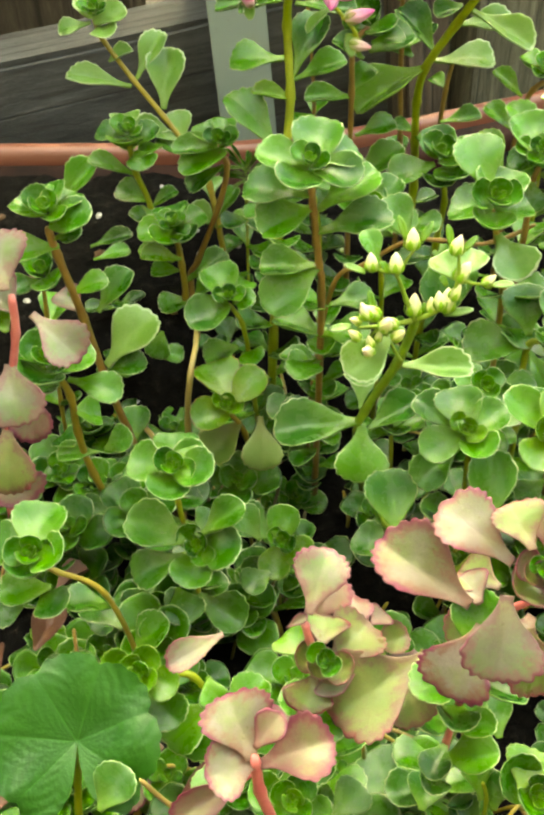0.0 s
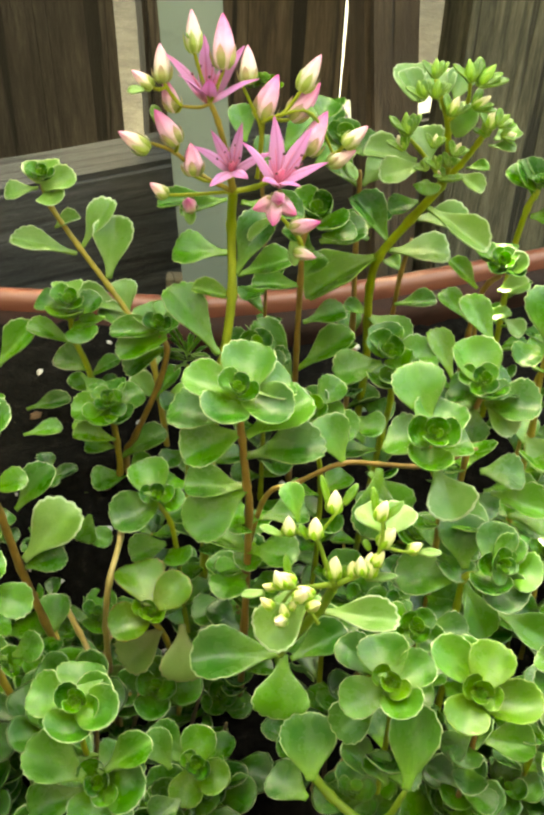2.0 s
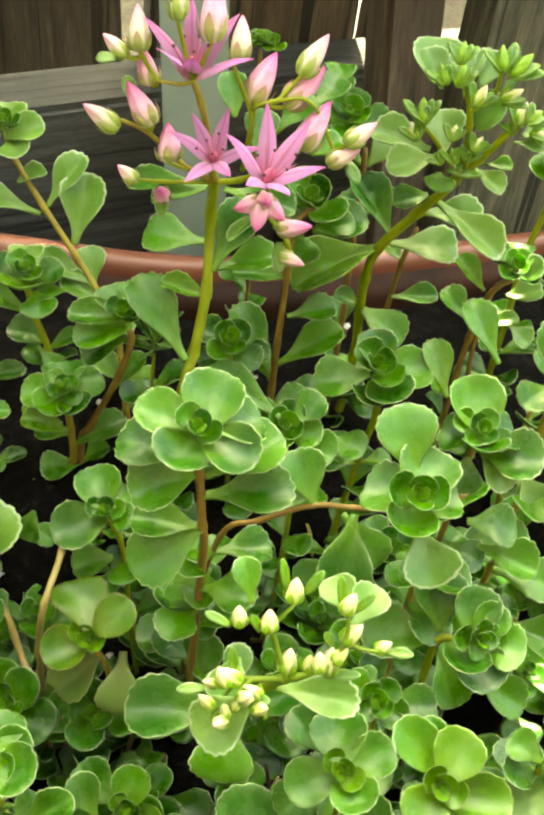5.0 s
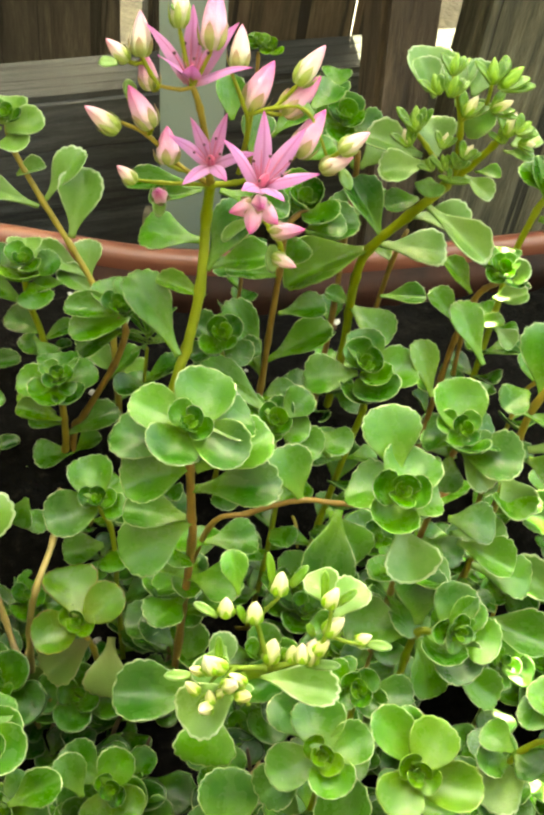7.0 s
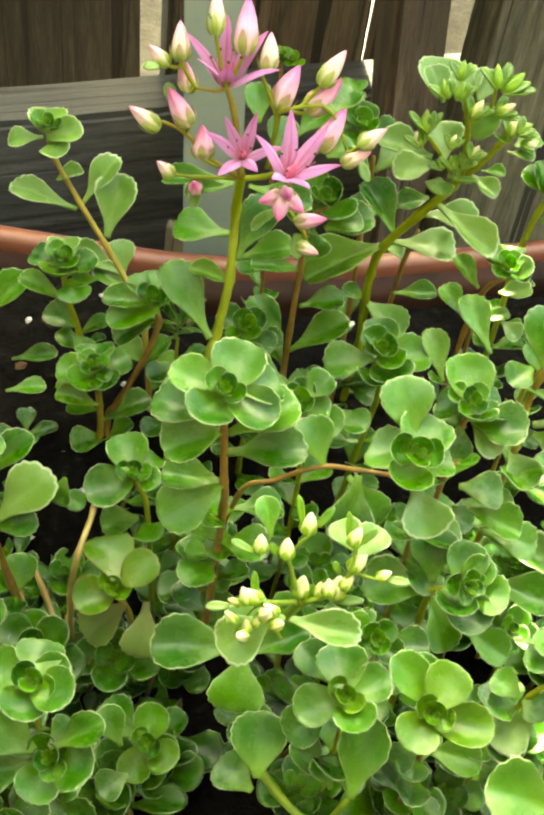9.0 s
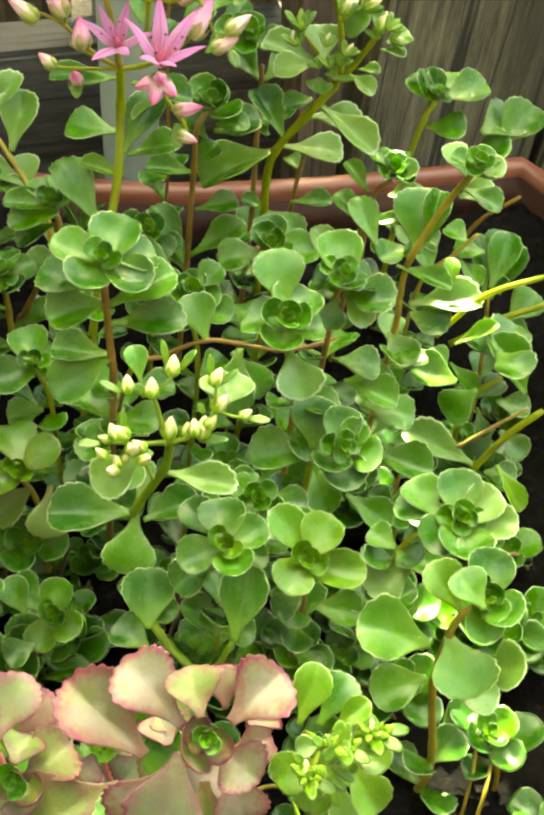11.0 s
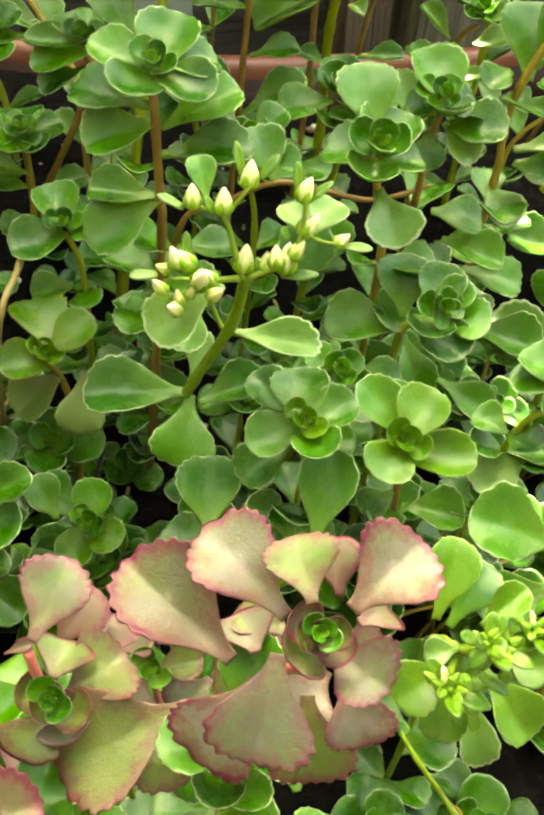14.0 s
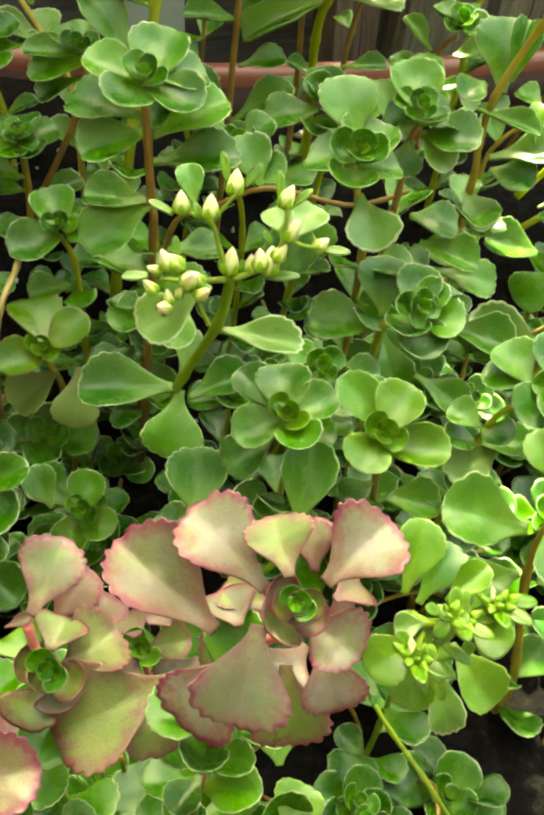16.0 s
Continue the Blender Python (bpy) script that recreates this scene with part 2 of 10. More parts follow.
def wood_material(name, low, mid, high, rough=0.75):
    """Weathered fence wood with grain along z."""
    m = Mat(name, rough, 0.44)
    v = m.coord()
    info = m.n("ObjectInfo")
    off = m.n("VectorMath", operation="ADD")
    m.link(v, off.inputs[0])
    sc = m.n("VectorMath", operation="SCALE")
    sc.inputs[0].default_value = (3.1, 1.7, 5.3)
    m.link(info.outputs["Random"], sc.inputs["Scale"])
    m.link(sc.outputs[0], off.inputs[1])
    v = off.outputs[0]
    long_grain = m.noise(1.0, 6, 0.65, v, (170, 170, 15))
    fine_grain = m.noise(1.0, 6, 0.75, v, (640, 640, 70))
    stain = m.noise(16.0, 5, 0.65, v, (1, 1, 0.35))
    g = m.mix(0.4, long_grain, fine_grain)
    col = m.ramp(g, (0.38, low), (0.51, mid), (0.65, high))
    col = m.mix(m.ramp(stain, (0.42, (0, 0, 0)), (0.62, (0.85, 0.85, 0.85))), col, low)
    crack = m.ramp(m.noise(1.0, 3, 0.5, v, (75, 75, 1.6)), (0.605, (0, 0, 0)), (0.625, (1, 1, 1)))
    col = m.mix(m.maths("MULTIPLY", crack, 0.92), col, tuple(c * 0.25 for c in low))
    split = m.ramp(m.noise(1.0, 2, 0.5, v, (34, 34, 0.9)), (0.487, (0, 0, 0)), (0.5, (1, 1, 1)), (0.513, (0, 0, 0)))
    col = m.mix(m.maths("MULTIPLY", split, 0.85), col, tuple(c * 0.2 for c in low))
    m.base(col)
    m.bump(m.mix(0.5, g, m.mix(0.5, crack, split), "SUBTRACT"), 0.8, 0.003)
    return m.m


WOOD_DARK = wood_material("wood_brown_board", (0.015, 0.0135, 0.0115), (0.040, 0.036, 0.031), (0.080, 0.072, 0.062), 0.75)
WOOD_BROWN = wood_material("wood_faded_board", (0.036, 0.025, 0.017), (0.090, 0.066, 0.045), (0.15, 0.115, 0.080), 0.75)
WOOD_GREY = wood_material("wood_grey_board", (0.026, 0.025, 0.016), (0.084, 0.080, 0.054), (0.155, 0.148, 0.105), 0.85)
WOOD_RAIL = wood_material("wood_grey_rail", (0.022, 0.0225, 0.023), (0.052, 0.054, 0.055), (0.100, 0.103, 0.105), 0.8)

PALE_WOOD = wood_material("wood_pale_block", (0.20, 0.17, 0.12), (0.32, 0.28, 0.20), (0.42, 0.38, 0.29), 0.8)

terra = Mat("terracotta_plastic", 0.36, 0.5)
dust = terra.noise(9, 5, 0.65)
terra.base(terra.mix(terra.ramp(dust, (0.35, (0, 0, 0)), (0.75, (0.6, 0.6, 0.6))), (0.138, 0.041, 0.024), (0.19, 0.074, 0.050)))
terra.link(terra.ramp(terra.noise(30, 4), (0.3, (0.28,) * 3), (0.7, (0.5,) * 3)), terra.p.inputs["Roughness"])
terra.bump(terra.noise(260, 3), 0.1, 0.0005)
TERRA = terra.m

# shade inside the box put into the colour, besides soil stains
stained = Mat("shaded_stained_plastic", 0.65, 0.15)
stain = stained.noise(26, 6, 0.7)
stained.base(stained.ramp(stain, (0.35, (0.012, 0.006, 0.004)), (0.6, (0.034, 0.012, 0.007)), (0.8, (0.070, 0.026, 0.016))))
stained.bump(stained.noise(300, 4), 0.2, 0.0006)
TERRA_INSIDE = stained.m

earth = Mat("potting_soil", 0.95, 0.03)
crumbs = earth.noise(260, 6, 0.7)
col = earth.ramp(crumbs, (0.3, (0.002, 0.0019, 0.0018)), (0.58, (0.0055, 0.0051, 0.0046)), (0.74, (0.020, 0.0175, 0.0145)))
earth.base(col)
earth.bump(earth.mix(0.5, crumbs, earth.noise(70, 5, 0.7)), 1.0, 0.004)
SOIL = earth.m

stake_mat = Mat("painted_metal", 0.42, 0.5)
spots = stake_mat.noise(45, 5, 0.7)
stake_mat.base(stake_mat.mix(stake_mat.ramp(spots, (0.55, (0, 0, 0)), (0.72, (0.55, 0.55, 0.55))), (0.25, 0.315, 0.295), (0.17, 0.215, 0.195)))
stake_mat.bump(stake_mat.noise(120, 4), 0.12, 0.0006)
STAKE = stake_mat.m

perl = Mat("perlite", 0.9, 0.2)
perl.base(perl.ramp(perl.noise(300, 3), (0.3, (0.26, 0.25, 0.23)), (0.7, (0.55, 0.53, 0.49))))
PERLITE = perl.m
bark = Mat("bark_chip", 0.85, 0.2)
bark.base(bark.ramp(bark.noise(200, 4), (0.3, (0.05, 0.03, 0.016)), (0.7, (0.14, 0.085, 0.05))))
BARK = bark.m

gravel = Mat("garden_ground", 0.9, 0.2)
gravel.base(gravel.ramp(gravel.mix(0.5, gravel.noise(35, 6, 0.7), gravel.noise(420, 3, 0.7)), (0.36, (0.024, 0.021, 0.015)), (0.64, (0.085, 0.076, 0.058))))
gravel.bump(gravel.noise(60, 5), 0.6, 0.01)
GROUND = gravel.m

plaster = Mat("pale_render", 0.9, 0.1)
plaster.base(plaster.ramp(plaster.mix(0.5, plaster.noise(2.2, 4, 0.65), plaster.noise(40, 4, 0.7)), (0.38, (0.34, 0.32, 0.27)), (0.62, (0.52, 0.50, 0.43))))
plaster.bump(plaster.noise(120, 4), 0.3, 0.002)
YARD_WALL = plaster.m


# ---- shapes ----
def mesh_from(name, verts, faces, mat, uvs=None, smooth=True):
    me = bpy.data.meshes.new(name)
    me.from_pydata([tuple(v) for v in verts], [], faces)
    me.materials.append(mat)
    if uvs is not None:
        layer = me.uv_layers.new(name="map")
        for loop in me.loops:
            layer.data[loop.index].uv = uvs[loop.vertex_index]
    if smooth:
        me.polygons.foreach_set("use_smooth", [True] * len(me.polygons))
    me.update()
    return me


def part(name, me, parent, label=""):
    ob = new(name, me)
    ob.parent = parent
    return tagged(ob, label)


def finish(bm, name, mat, smooth=False):
    me = bpy.data.meshes.new(name)
    bm.to_mesh(me)
    bm.free()
    me.materials.append(mat)
    if smooth:
        me.polygons.foreach_set("use_smooth", [True] * len(me.polygons))
    return me


def box(name, size, mat, bevel=0.002, segs=1, wobble=0.0, cuts=0, seed=0):
    """A bevelled board, its middle at the origin; wobble bends its faces a little."""
    bm = bmesh.new()
    bmesh.ops.create_cube(bm, size=1.0, matrix=Matrix.Diagonal((*size, 1)))
    if bevel:
        bmesh.ops.bevel(bm, geom=bm.edges[:], offset=bevel, segments=segs, affect="EDGES")
    if cuts:
        for k in range(1, cuts):
            z = -size[2] / 2 + size[2] * k / cuts
            geom = bm.verts[:] + bm.edges[:] + bm.faces[:]
            bmesh.ops.bisect_plane(bm, geom=geom, plane_co=(0, 0, z), plane_no=(0, 0, 1))
    if wobble:
        for v in bm.verts:
            v.co += Vector((noise.noise((v.co.z * 7, seed, 0)), noise.noise((v.co.z * 7, seed, 5)), 0)) * wobble
    return finish(bm, name, mat)


def spline(points, steps=6):
    """A smooth line through the points."""
    p = [Vector(q) for q in points]
    if len(p) == 2:
        return [p[0].lerp(p[1], k / steps) for k in range(steps + 1)]
    q = [2 * p[0] - p[1], *p, 2 * p[-1] - p[-2]]
    out = []
    for i in range(1, len(q) - 2):
        for k in range(steps):
            t = k / steps
            a, b, c, d = q[i - 1], q[i], q[i + 1], q[i + 2]
            out.append(0.5 * (2 * b + (c - a) * t + (2 * a - 5 * b + 4 * c - d) * t * t + (3 * b - a - 3 * c + d) * t**3))
    return out + [p[-1]]


def tube(name, points, r0, r1, mat, sides=8, knots=0.0, steps=6):
    """A tapered round stalk along a smooth line, thicker at its nodes."""
    line = spline(points, steps)
    verts, faces = [], []
    side = Vector((1, 0.13, 0.07))
    for i, c in enumerate(line):
        way = (line[min(i + 1, len(line) - 1)] - line[max(i - 1, 0)]).normalized()
        side = (side - side.dot(way) * way).normalized()
        over = way.cross(side)
        r = r0 + (r1 - r0) * i / (len(line) - 1)
        r *= 1 if i < len(line) - 1 else 0.6
        r *= 1 + knots * max(0.0, math.cos(i * 2 * math.pi / steps)) ** 6
        verts += [c + r * (math.cos(a) * side + math.sin(a) * over) for a in (2 * math.pi * k / sides for k in range(sides))]
    for i in range(len(line) - 1):
        for k in range(sides):
            a, b = i * sides + k, i * sides + (k + 1) % sides
            faces.append((a, b, b + sides, a + sides))
    faces += [tuple(range(sides))[::-1], tuple(len(verts) - sides + k for k in range(sides))]
    return mesh_from(name, verts, faces, mat)


def blade(name, mat, peak=0.66, wedge=1.25, blunt=2.2, foot=0.07, teeth=9, tooth=0.034, cup=0.2, bend=0.05, fold=0.04, thick=0.08, seed=0, around=32, soft=0.004):
    """A wedge-footed, round-topped fleshy leaf, 1 long along +y from its stalk at the origin, 1 wide, upper face +z."""
    rng = random.Random(seed)
    ph, lop = rng.uniform(0, 6), rng.uniform(-0.07, 0.07)
    outline = []
    for side in (1, -1):
        for k in range(around + 1):
            s = k / around
            y = (1 - math.cos(math.pi * s)) / 2
            if y < peak:
                w = foot + (0.5 - foot) * math.sin(math.pi / 2 * y / peak) ** wedge
            else:
                w = 0.5 * max(1 - ((y - peak) / (1 - peak)) ** blunt, 0.0) ** (1 / blunt)
            if k == 0:
                w = 0.0
            x = w * side
            gain = min(max((y - 0.42) / 0.25, 0), 1) * tooth
            bite = (abs(math.sin(math.pi * teeth * s * (0.9 + 0.12 * noise.noise((s * 3, seed, side))) + ph)) - 0.55) * (1 + 0.6 * noise.noise((s * teeth * 0.8 * side, seed * 1.37, 0.3)))
            cx, cy = x, (y - 0.62) * 1.1
            r = math.hypot(cx, cy) or 1
            x, y = x + gain * bite * cx / r, y + gain * bite * cy / r
            outline.append((x + lop * y * (1 - y), y))
    right, left = outline[: around + 1], outline[around + 1 :]
    loop = right + left[-2:0:-1]
    rings = (0.0, 0.3, 0.58, 0.80, 0.92, 0.975, 1.0)
    below = (0.0, 0.6, 0.92, 1.0)
    if around < 20:
        rings, below = (0.0, 0.5, 0.86, 1.0), (0.0, 0.8, 1.0)
    n = len(loop)
    verts, uvs, faces = [], [], []

    def lift(x, y):
        r2 = (x / 0.5) ** 2 * 0.7 + ((max(y, 0.4) - 0.55) / 0.5) ** 2 * 0.3
        wave = 0.05 * math.sin(8 * y + ph) * x + 0.025 * noise.noise((x * 3, y * 3, seed * 2.1))
        crease = -0.007 * math.exp(-((x / 0.07) ** 2)) * min(max(1.1 - y, 0), 1)
        return cup * r2 - bend * max(y - 0.45, 0) ** 2 * 3 + fold * math.sqrt(x * x + soft) + wave + crease

    def ring(k, top):
        ids = []
        for x, y in loop if k else [(0, 0.6)]:
            px, py = x * k, 0.6 + (y - 0.6) * k
            t = thick * 0.5 * math.sqrt(max(1 - k**5, 0.0)) * (1 if top else -1.2)
            ids.append(len(verts))
            z = lift(px, py) + t
            verts.append((px, py, z))
            uvs.append((k, py))
        return ids

    edge = None
    for top in (True, False):
        prev = ring(0, top)
        for k in (rings if top else below)[1:]:
            if k == 1.0 and not top:
                cur = edge
            else:
                cur = ring(k, top)
            for i in range(n):
                j = (i + 1) % n
                f = (prev[0], cur[i], cur[j]) if len(prev) == 1 else (prev[i], cur[i], cur[j], prev[j])
                faces.append(f if top else f[::-1])
            prev = cur
        edge = prev if top else edge
    return mesh_from(name, verts, faces, mat, uvs)


SHAPES = {
    "flat": dict(peak=0.66, wedge=1.75, foot=0.085, cup=0.24, bend=0.05, fold=0.14, tooth=0.036, teeth=11, seed=1),
    "spoon": dict(peak=0.70, wedge=2.35, foot=0.085, cup=0.18, bend=0.10, fold=0.26, tooth=0.036, teeth=11, seed=2),
    "round": dict(peak=0.58, wedge=0.85, foot=0.12, cup=0.34, bend=-0.02, fold=0.04, tooth=0.026, seed=3),
    "cup": dict(peak=0.60, wedge=0.8, foot=0.16, cup=0.40, bend=-0.10, fold=0.0, tooth=0.03, seed=4),
    "toothed": dict(peak=0.70, wedge=2.3, foot=0.085, cup=0.12, bend=0.14, fold=0.36, tooth=0.048, teeth=13, thick=0.05, seed=5, around=48, soft=0.0008),
    "toothed2": dict(peak=0.67, wedge=1.9, foot=0.09, cup=0.18, bend=0.08, fold=0.20, tooth=0.045, teeth=12, thick=0.05, seed=6, around=44, soft=0.0008),
    "finger": dict(peak=0.60, wedge=0.75, foot=0.22, blunt=1.8, tooth=0.0, cup=0.16, bend=0.02, fold=0.0, thick=0.18, seed=8),
    "folded": dict(peak=0.68, wedge=1.5, cup=0.05, bend=0.12, fold=0.70, seed=7, soft=0.0006),
}
BLADES = {}


MADE = [0]


def blade_for(shape, colour, small=False):
    """One of a few blades of that shape in turn; small ones have fewer faces."""
    MADE[0] += 1
    turn = 0 if small else MADE[0] % 4
    if (shape, colour, small, turn) not in BLADES:
        form = dict(SHAPES[shape])
        form["seed"] += 10 * turn
        form["bend"] += (0.0, 0.04, -0.03, 0.02)[turn]
        form["cup"] *= (1.0, 0.75, 1.2, 0.9)[turn]
        form["fold"] *= (1.0, 0.6, 1.25, 0.85)[turn]
        form["peak"] *= (1.0, 1.05, 0.95, 1.02)[turn]
        form["wedge"] *= (1.0, 1.15, 0.92, 1.05)[turn]
        if small:
            form["around"] = 13
        BLADES[shape, colour, small, turn] = blade("leaf_" + shape + "_" + colour, LEAF[colour], **form)
    return BLADES[shape, colour, small, turn]


def frame_of(az, el, roll):
    """Turns +y to the heading az (degrees from +x towards +y) and the rise el; roll tips the upper face about the leaf's own line."""
    return (Matrix.Rotation(radians(az - 90), 4, "Z") @ Matrix.Rotation(radians(el), 4, "X") @ Matrix.Rotation(radians(roll), 4, "Y"))


def leaf(plant, base, az, el, roll, length, width, colour="green", shape="flat", low=False):
    """One leaf as a part of its plant. Base in metres, length and width in millimetres."""
    ob = part("leaf", blade_for(shape, colour, length < 9 or low), plant)
    m = Matrix.Translation(Vector(base) - plant.location) @ frame_of(az, el, roll)
    ob.matrix_basis = m @ Matrix.Diagonal((width / 1000, length / 1000, (width + length) / 2000, 1))
    return ob


def rosette(plant, centre, tilt, lean_az, phase, size, pairs=4, colour="green", young=None, low=False):
    """Crossed pairs of hollow leaves nested round a growing tip, the innermost nearly upright. Size in millimetres: the reach of the outermost leaves."""
    rng = random.Random(int(1e5 * (centre[0] + 7 * centre[1] + 13 * centre[2])) & 0xFFFF)
    turn = Matrix.Rotation(radians(lean_az), 4, "Z") @ Matrix.Rotation(radians(tilt), 4, "Y") @ Matrix.Rotation(radians(-lean_az), 4, "Z")
    c = Vector(centre) - plant.location + turn @ Vector((0, 0, 0.00006 * size + 0.0006))
    # reach, rise and shape of each pair, from the tip outwards
    if low:
        table = [(0.20, 40, "cup"), (0.46, 34, "cup"), (0.76, 26, "round"), (1.0, 12, "flat")]
    elif pairs < 4:
        table = [(0.16, 38, "cup"), (0.30, 46, "cup"), (0.55, 48, "cup"), (0.95, 28, "cup")]
    else:
        table = [(0.09, 38, "cup"), (0.17, 46, "cup"), (0.31, 52, "cup"), (0.55, 33, "cup"), (0.77, 22, "round"), (1.0, 13, "flat")]
    for i, (reach, rise, shape) in enumerate(table):
        tint = "green" if low else (young or ("young" if colour in ("green", "deep") else colour)) if reach < 0.5 else colour
        for s in (0, 180):
            a = phase + 90 * (i % 2) + s + 9 * i + rng.uniform(-8, 8)
            spin = Matrix.Rotation(radians(a - 90), 4, "Z")
            tip = Matrix.Rotation(radians(rise + rng.uniform(-5, 5)), 4, "X") @ Matrix.Rotation(radians(rng.uniform(-8, 8)), 4, "Y")
            off, L = (0.06 if shape == "cup" else 0.02) * size * reach, reach * size * rng.uniform(0.92, 1.04) / math.cos(radians(rise)) * 0.97
            W = L * (1.0 if shape == "cup" else 0.95 if shape == "round" else 0.88)
            ob = part("leaf", blade_for(shape, tint, low or reach * size < 4), plant)
            m = Matrix.Translation(c) @ turn @ Matrix.Translation((0, 0, 0.00010 * size - 0.00040 * size * reach)) @ spin @ Matrix.Translation((0, off / 1000, 0)) @ tip
            ob.matrix_basis = m @ Matrix.Diagonal((W / 1000, L / 1000, L / 1000, 1))


def shoot(name, label, root, group="", category="plant"):
    """An Empty at the root that parents a plant's parts."""
    e = new(name)
    e.location, e.empty_display_size = root, 0.01
    return tagged(e, label, category, group)


def stalk(plant, points, r0, r1, colour="tan", name="stem", sides=9, knots=0.25, over=None):
    me = tube(name, [Vector(p) - plant.location for p in points], r0 / 1000, r1 / 1000, STEM[colour], sides, knots)
    return part(name, me, over or plant)


# ---- the setting ----
# ground out to the horizon
bm = bmesh.new()
bmesh.ops.create_grid(bm, x_segments=2, y_segments=2, size=400)
tagged(new("ground", finish(bm, "ground", GROUND)), "dry gravelly garden ground below the planter", "ground", kind="structure")

# unseen dark wall, added on the side away from the fence to block skylight
wall_me = box("wall_south", (7.0, 0.12, 2.1), WOOD_DARK, 0.01)
wall_south = tagged(new("wall_south", wall_me), "unseen plain dark wall added to block sky light", "wall", kind="structure")
wall_south.location = (0.0, -0.42, 1.05)

# unseen pale wall added beyond the fence, closes the yard and shades its ground
wall_north = tagged(new("wall_north", box("wall_north", (14.0, 0.15, 1.9), YARD_WALL, 0.01)), "unseen plain pale wall added to shade the ground", "wall", kind="structure")
wall_north.location = (0.5, 2.7, 0.95)
# made-up pale slab whose colour gives the bright sunlit strip in the fence gap
slab = tagged(new("paving_slab", box("paving_slab", (0.10, 0.9, 0.03), YARD_WALL, 0.004, 2, 0.001, 6, 3)), "pale slab added for a bright sunlit strip of ground", "paving")
slab.location = (0.13, 1.55, 0.013)

# fence: boards behind a rail, and nearer boards on the right; it runs off to the right at 28.6 degrees
FENCE_H = 0.90
FENCE = pose(0, 0.577, 0, 0, 0, 28.6)


def along(x, y, z=0.0):
    return FENCE @ Matrix.Translation((x, y, z))


fence = tagged(new("fence"), "weathered brown board fence with a grey rail behind the planter", "fence", kind="structure")
fence.location = (0, 0.577, 0)
fence_in = Matrix.Translation(-fence.location)


def board(name, x0, x1, y, thick, height, mat, label="", lean=0.0, seed=0, z0=0.02):
    ob = part(name, box(name, (x1 - x0, thick, height), mat, 0.003, 2, 0.002, 14, seed), fence, label)
    ob.matrix_basis = fence_in @ along((x0 + x1) / 2 + math.tan(radians(lean)) * (height / 2 - 0.35), y + thick / 2, z0 + height / 2) @ pose(0, 0, 0, 0, lean, 0)
    return ob


edges = [(-0.04, 0.0605), (0.0700, 0.098), (0.14, 0.25), (0.26, 0.33)] + [(0.34 + 0.145 * k, 0.475 + 0.145 * k) for k in range(14)]
for i, (a, b) in enumerate(edges):
    # one narrow board is cut short out of view, shaped to let sun through
    board("fence_board", a, b, 0.0, 0.018, 0.585 if i == 1 else FENCE_H, WOOD_BROWN, seed=i)
# a second row of boards stands further back to one side
for i, (a, b) in enumerate([(-0.60 - 0.155 * k, -0.455 - 0.155 * k) for k in range(12)] + [(-0.44, -0.30), (-0.29, -0.15), (-0.14, 0.0065), (0.0265, 0.075)]):
    # back row rises out of view to block sun; its last board stays lower
    board("fence_board", a, b, 0.2195, 0.018, 0.90 if a > 0 else FENCE_H + 0.10, WOOD_DARK, seed=20 + i, lean=-3.0)
rail = part("fence_rail", box("fence_rail", (0.089, 0.036, 1.3), WOOD_RAIL, 0.003, 2, 0.0015, 20, 30), fence, "weathered grey rail")
rail.matrix_basis = fence_in @ along(-0.05, -0.0185, 0.2355) @ pose(0, 0, 0, 0, 90, 0)
rail_low = part("fence_rail", rail.data, fence)
rail_low.matrix_basis = fence_in @ along(-0.05, -0.0185, 0.74) @ pose(0, 0, 0, 0, 90, 0)

# unseen planks added to block sun streaks through the back row's gaps
for z, y, x in ((0.63, 0.2085, -0.90), (0.87, 0.1875, -0.942)):
    plank = part("fence_plank", box("fence_plank", (0.28, 0.02, 1.9), WOOD_DARK, 0.003, 2, 0.0015, 20, 31), fence, "unseen wide dark plank added to block sun streaks")
    plank.matrix_basis = fence_in @ along(x, y, z) @ pose(0, 0, 0, 0, 90, 0)


def near_board(x0, y0, x1, y1, mat, seed, height=FENCE_H, lean=0.0):
    """A nearer upright board between two places of the plan."""
    a, b = Vector((x0, y0, 0)), Vector((x1, y1, 0))
    ob = part("fence_board", box("fence_board", ((b - a).length, 0.02, height), mat, 0.003, 2, 0.002, 14, seed), fence)
    ob.matrix_basis = fence_in @ pose(*((a + b) / 2 + Vector((math.tan(radians(lean)) * (height / 2 + 0.02 - 0.34), 0.01, height / 2 + 0.02))), 0, lean, math.degrees(math.atan2(y1 - y0, x1 - x0)))
    return ob


near_board(0.0550, 0.505, 0.0805, 0.519, WOOD_BROWN, 41, lean=-7.0)
near_board(0.0975, 0.530, 0.208, 0.590, WOOD_GREY, 42, lean=-1.5)
near_board(0.2165, 0.595, 0.335, 0.660, WOOD_GREY, 43)

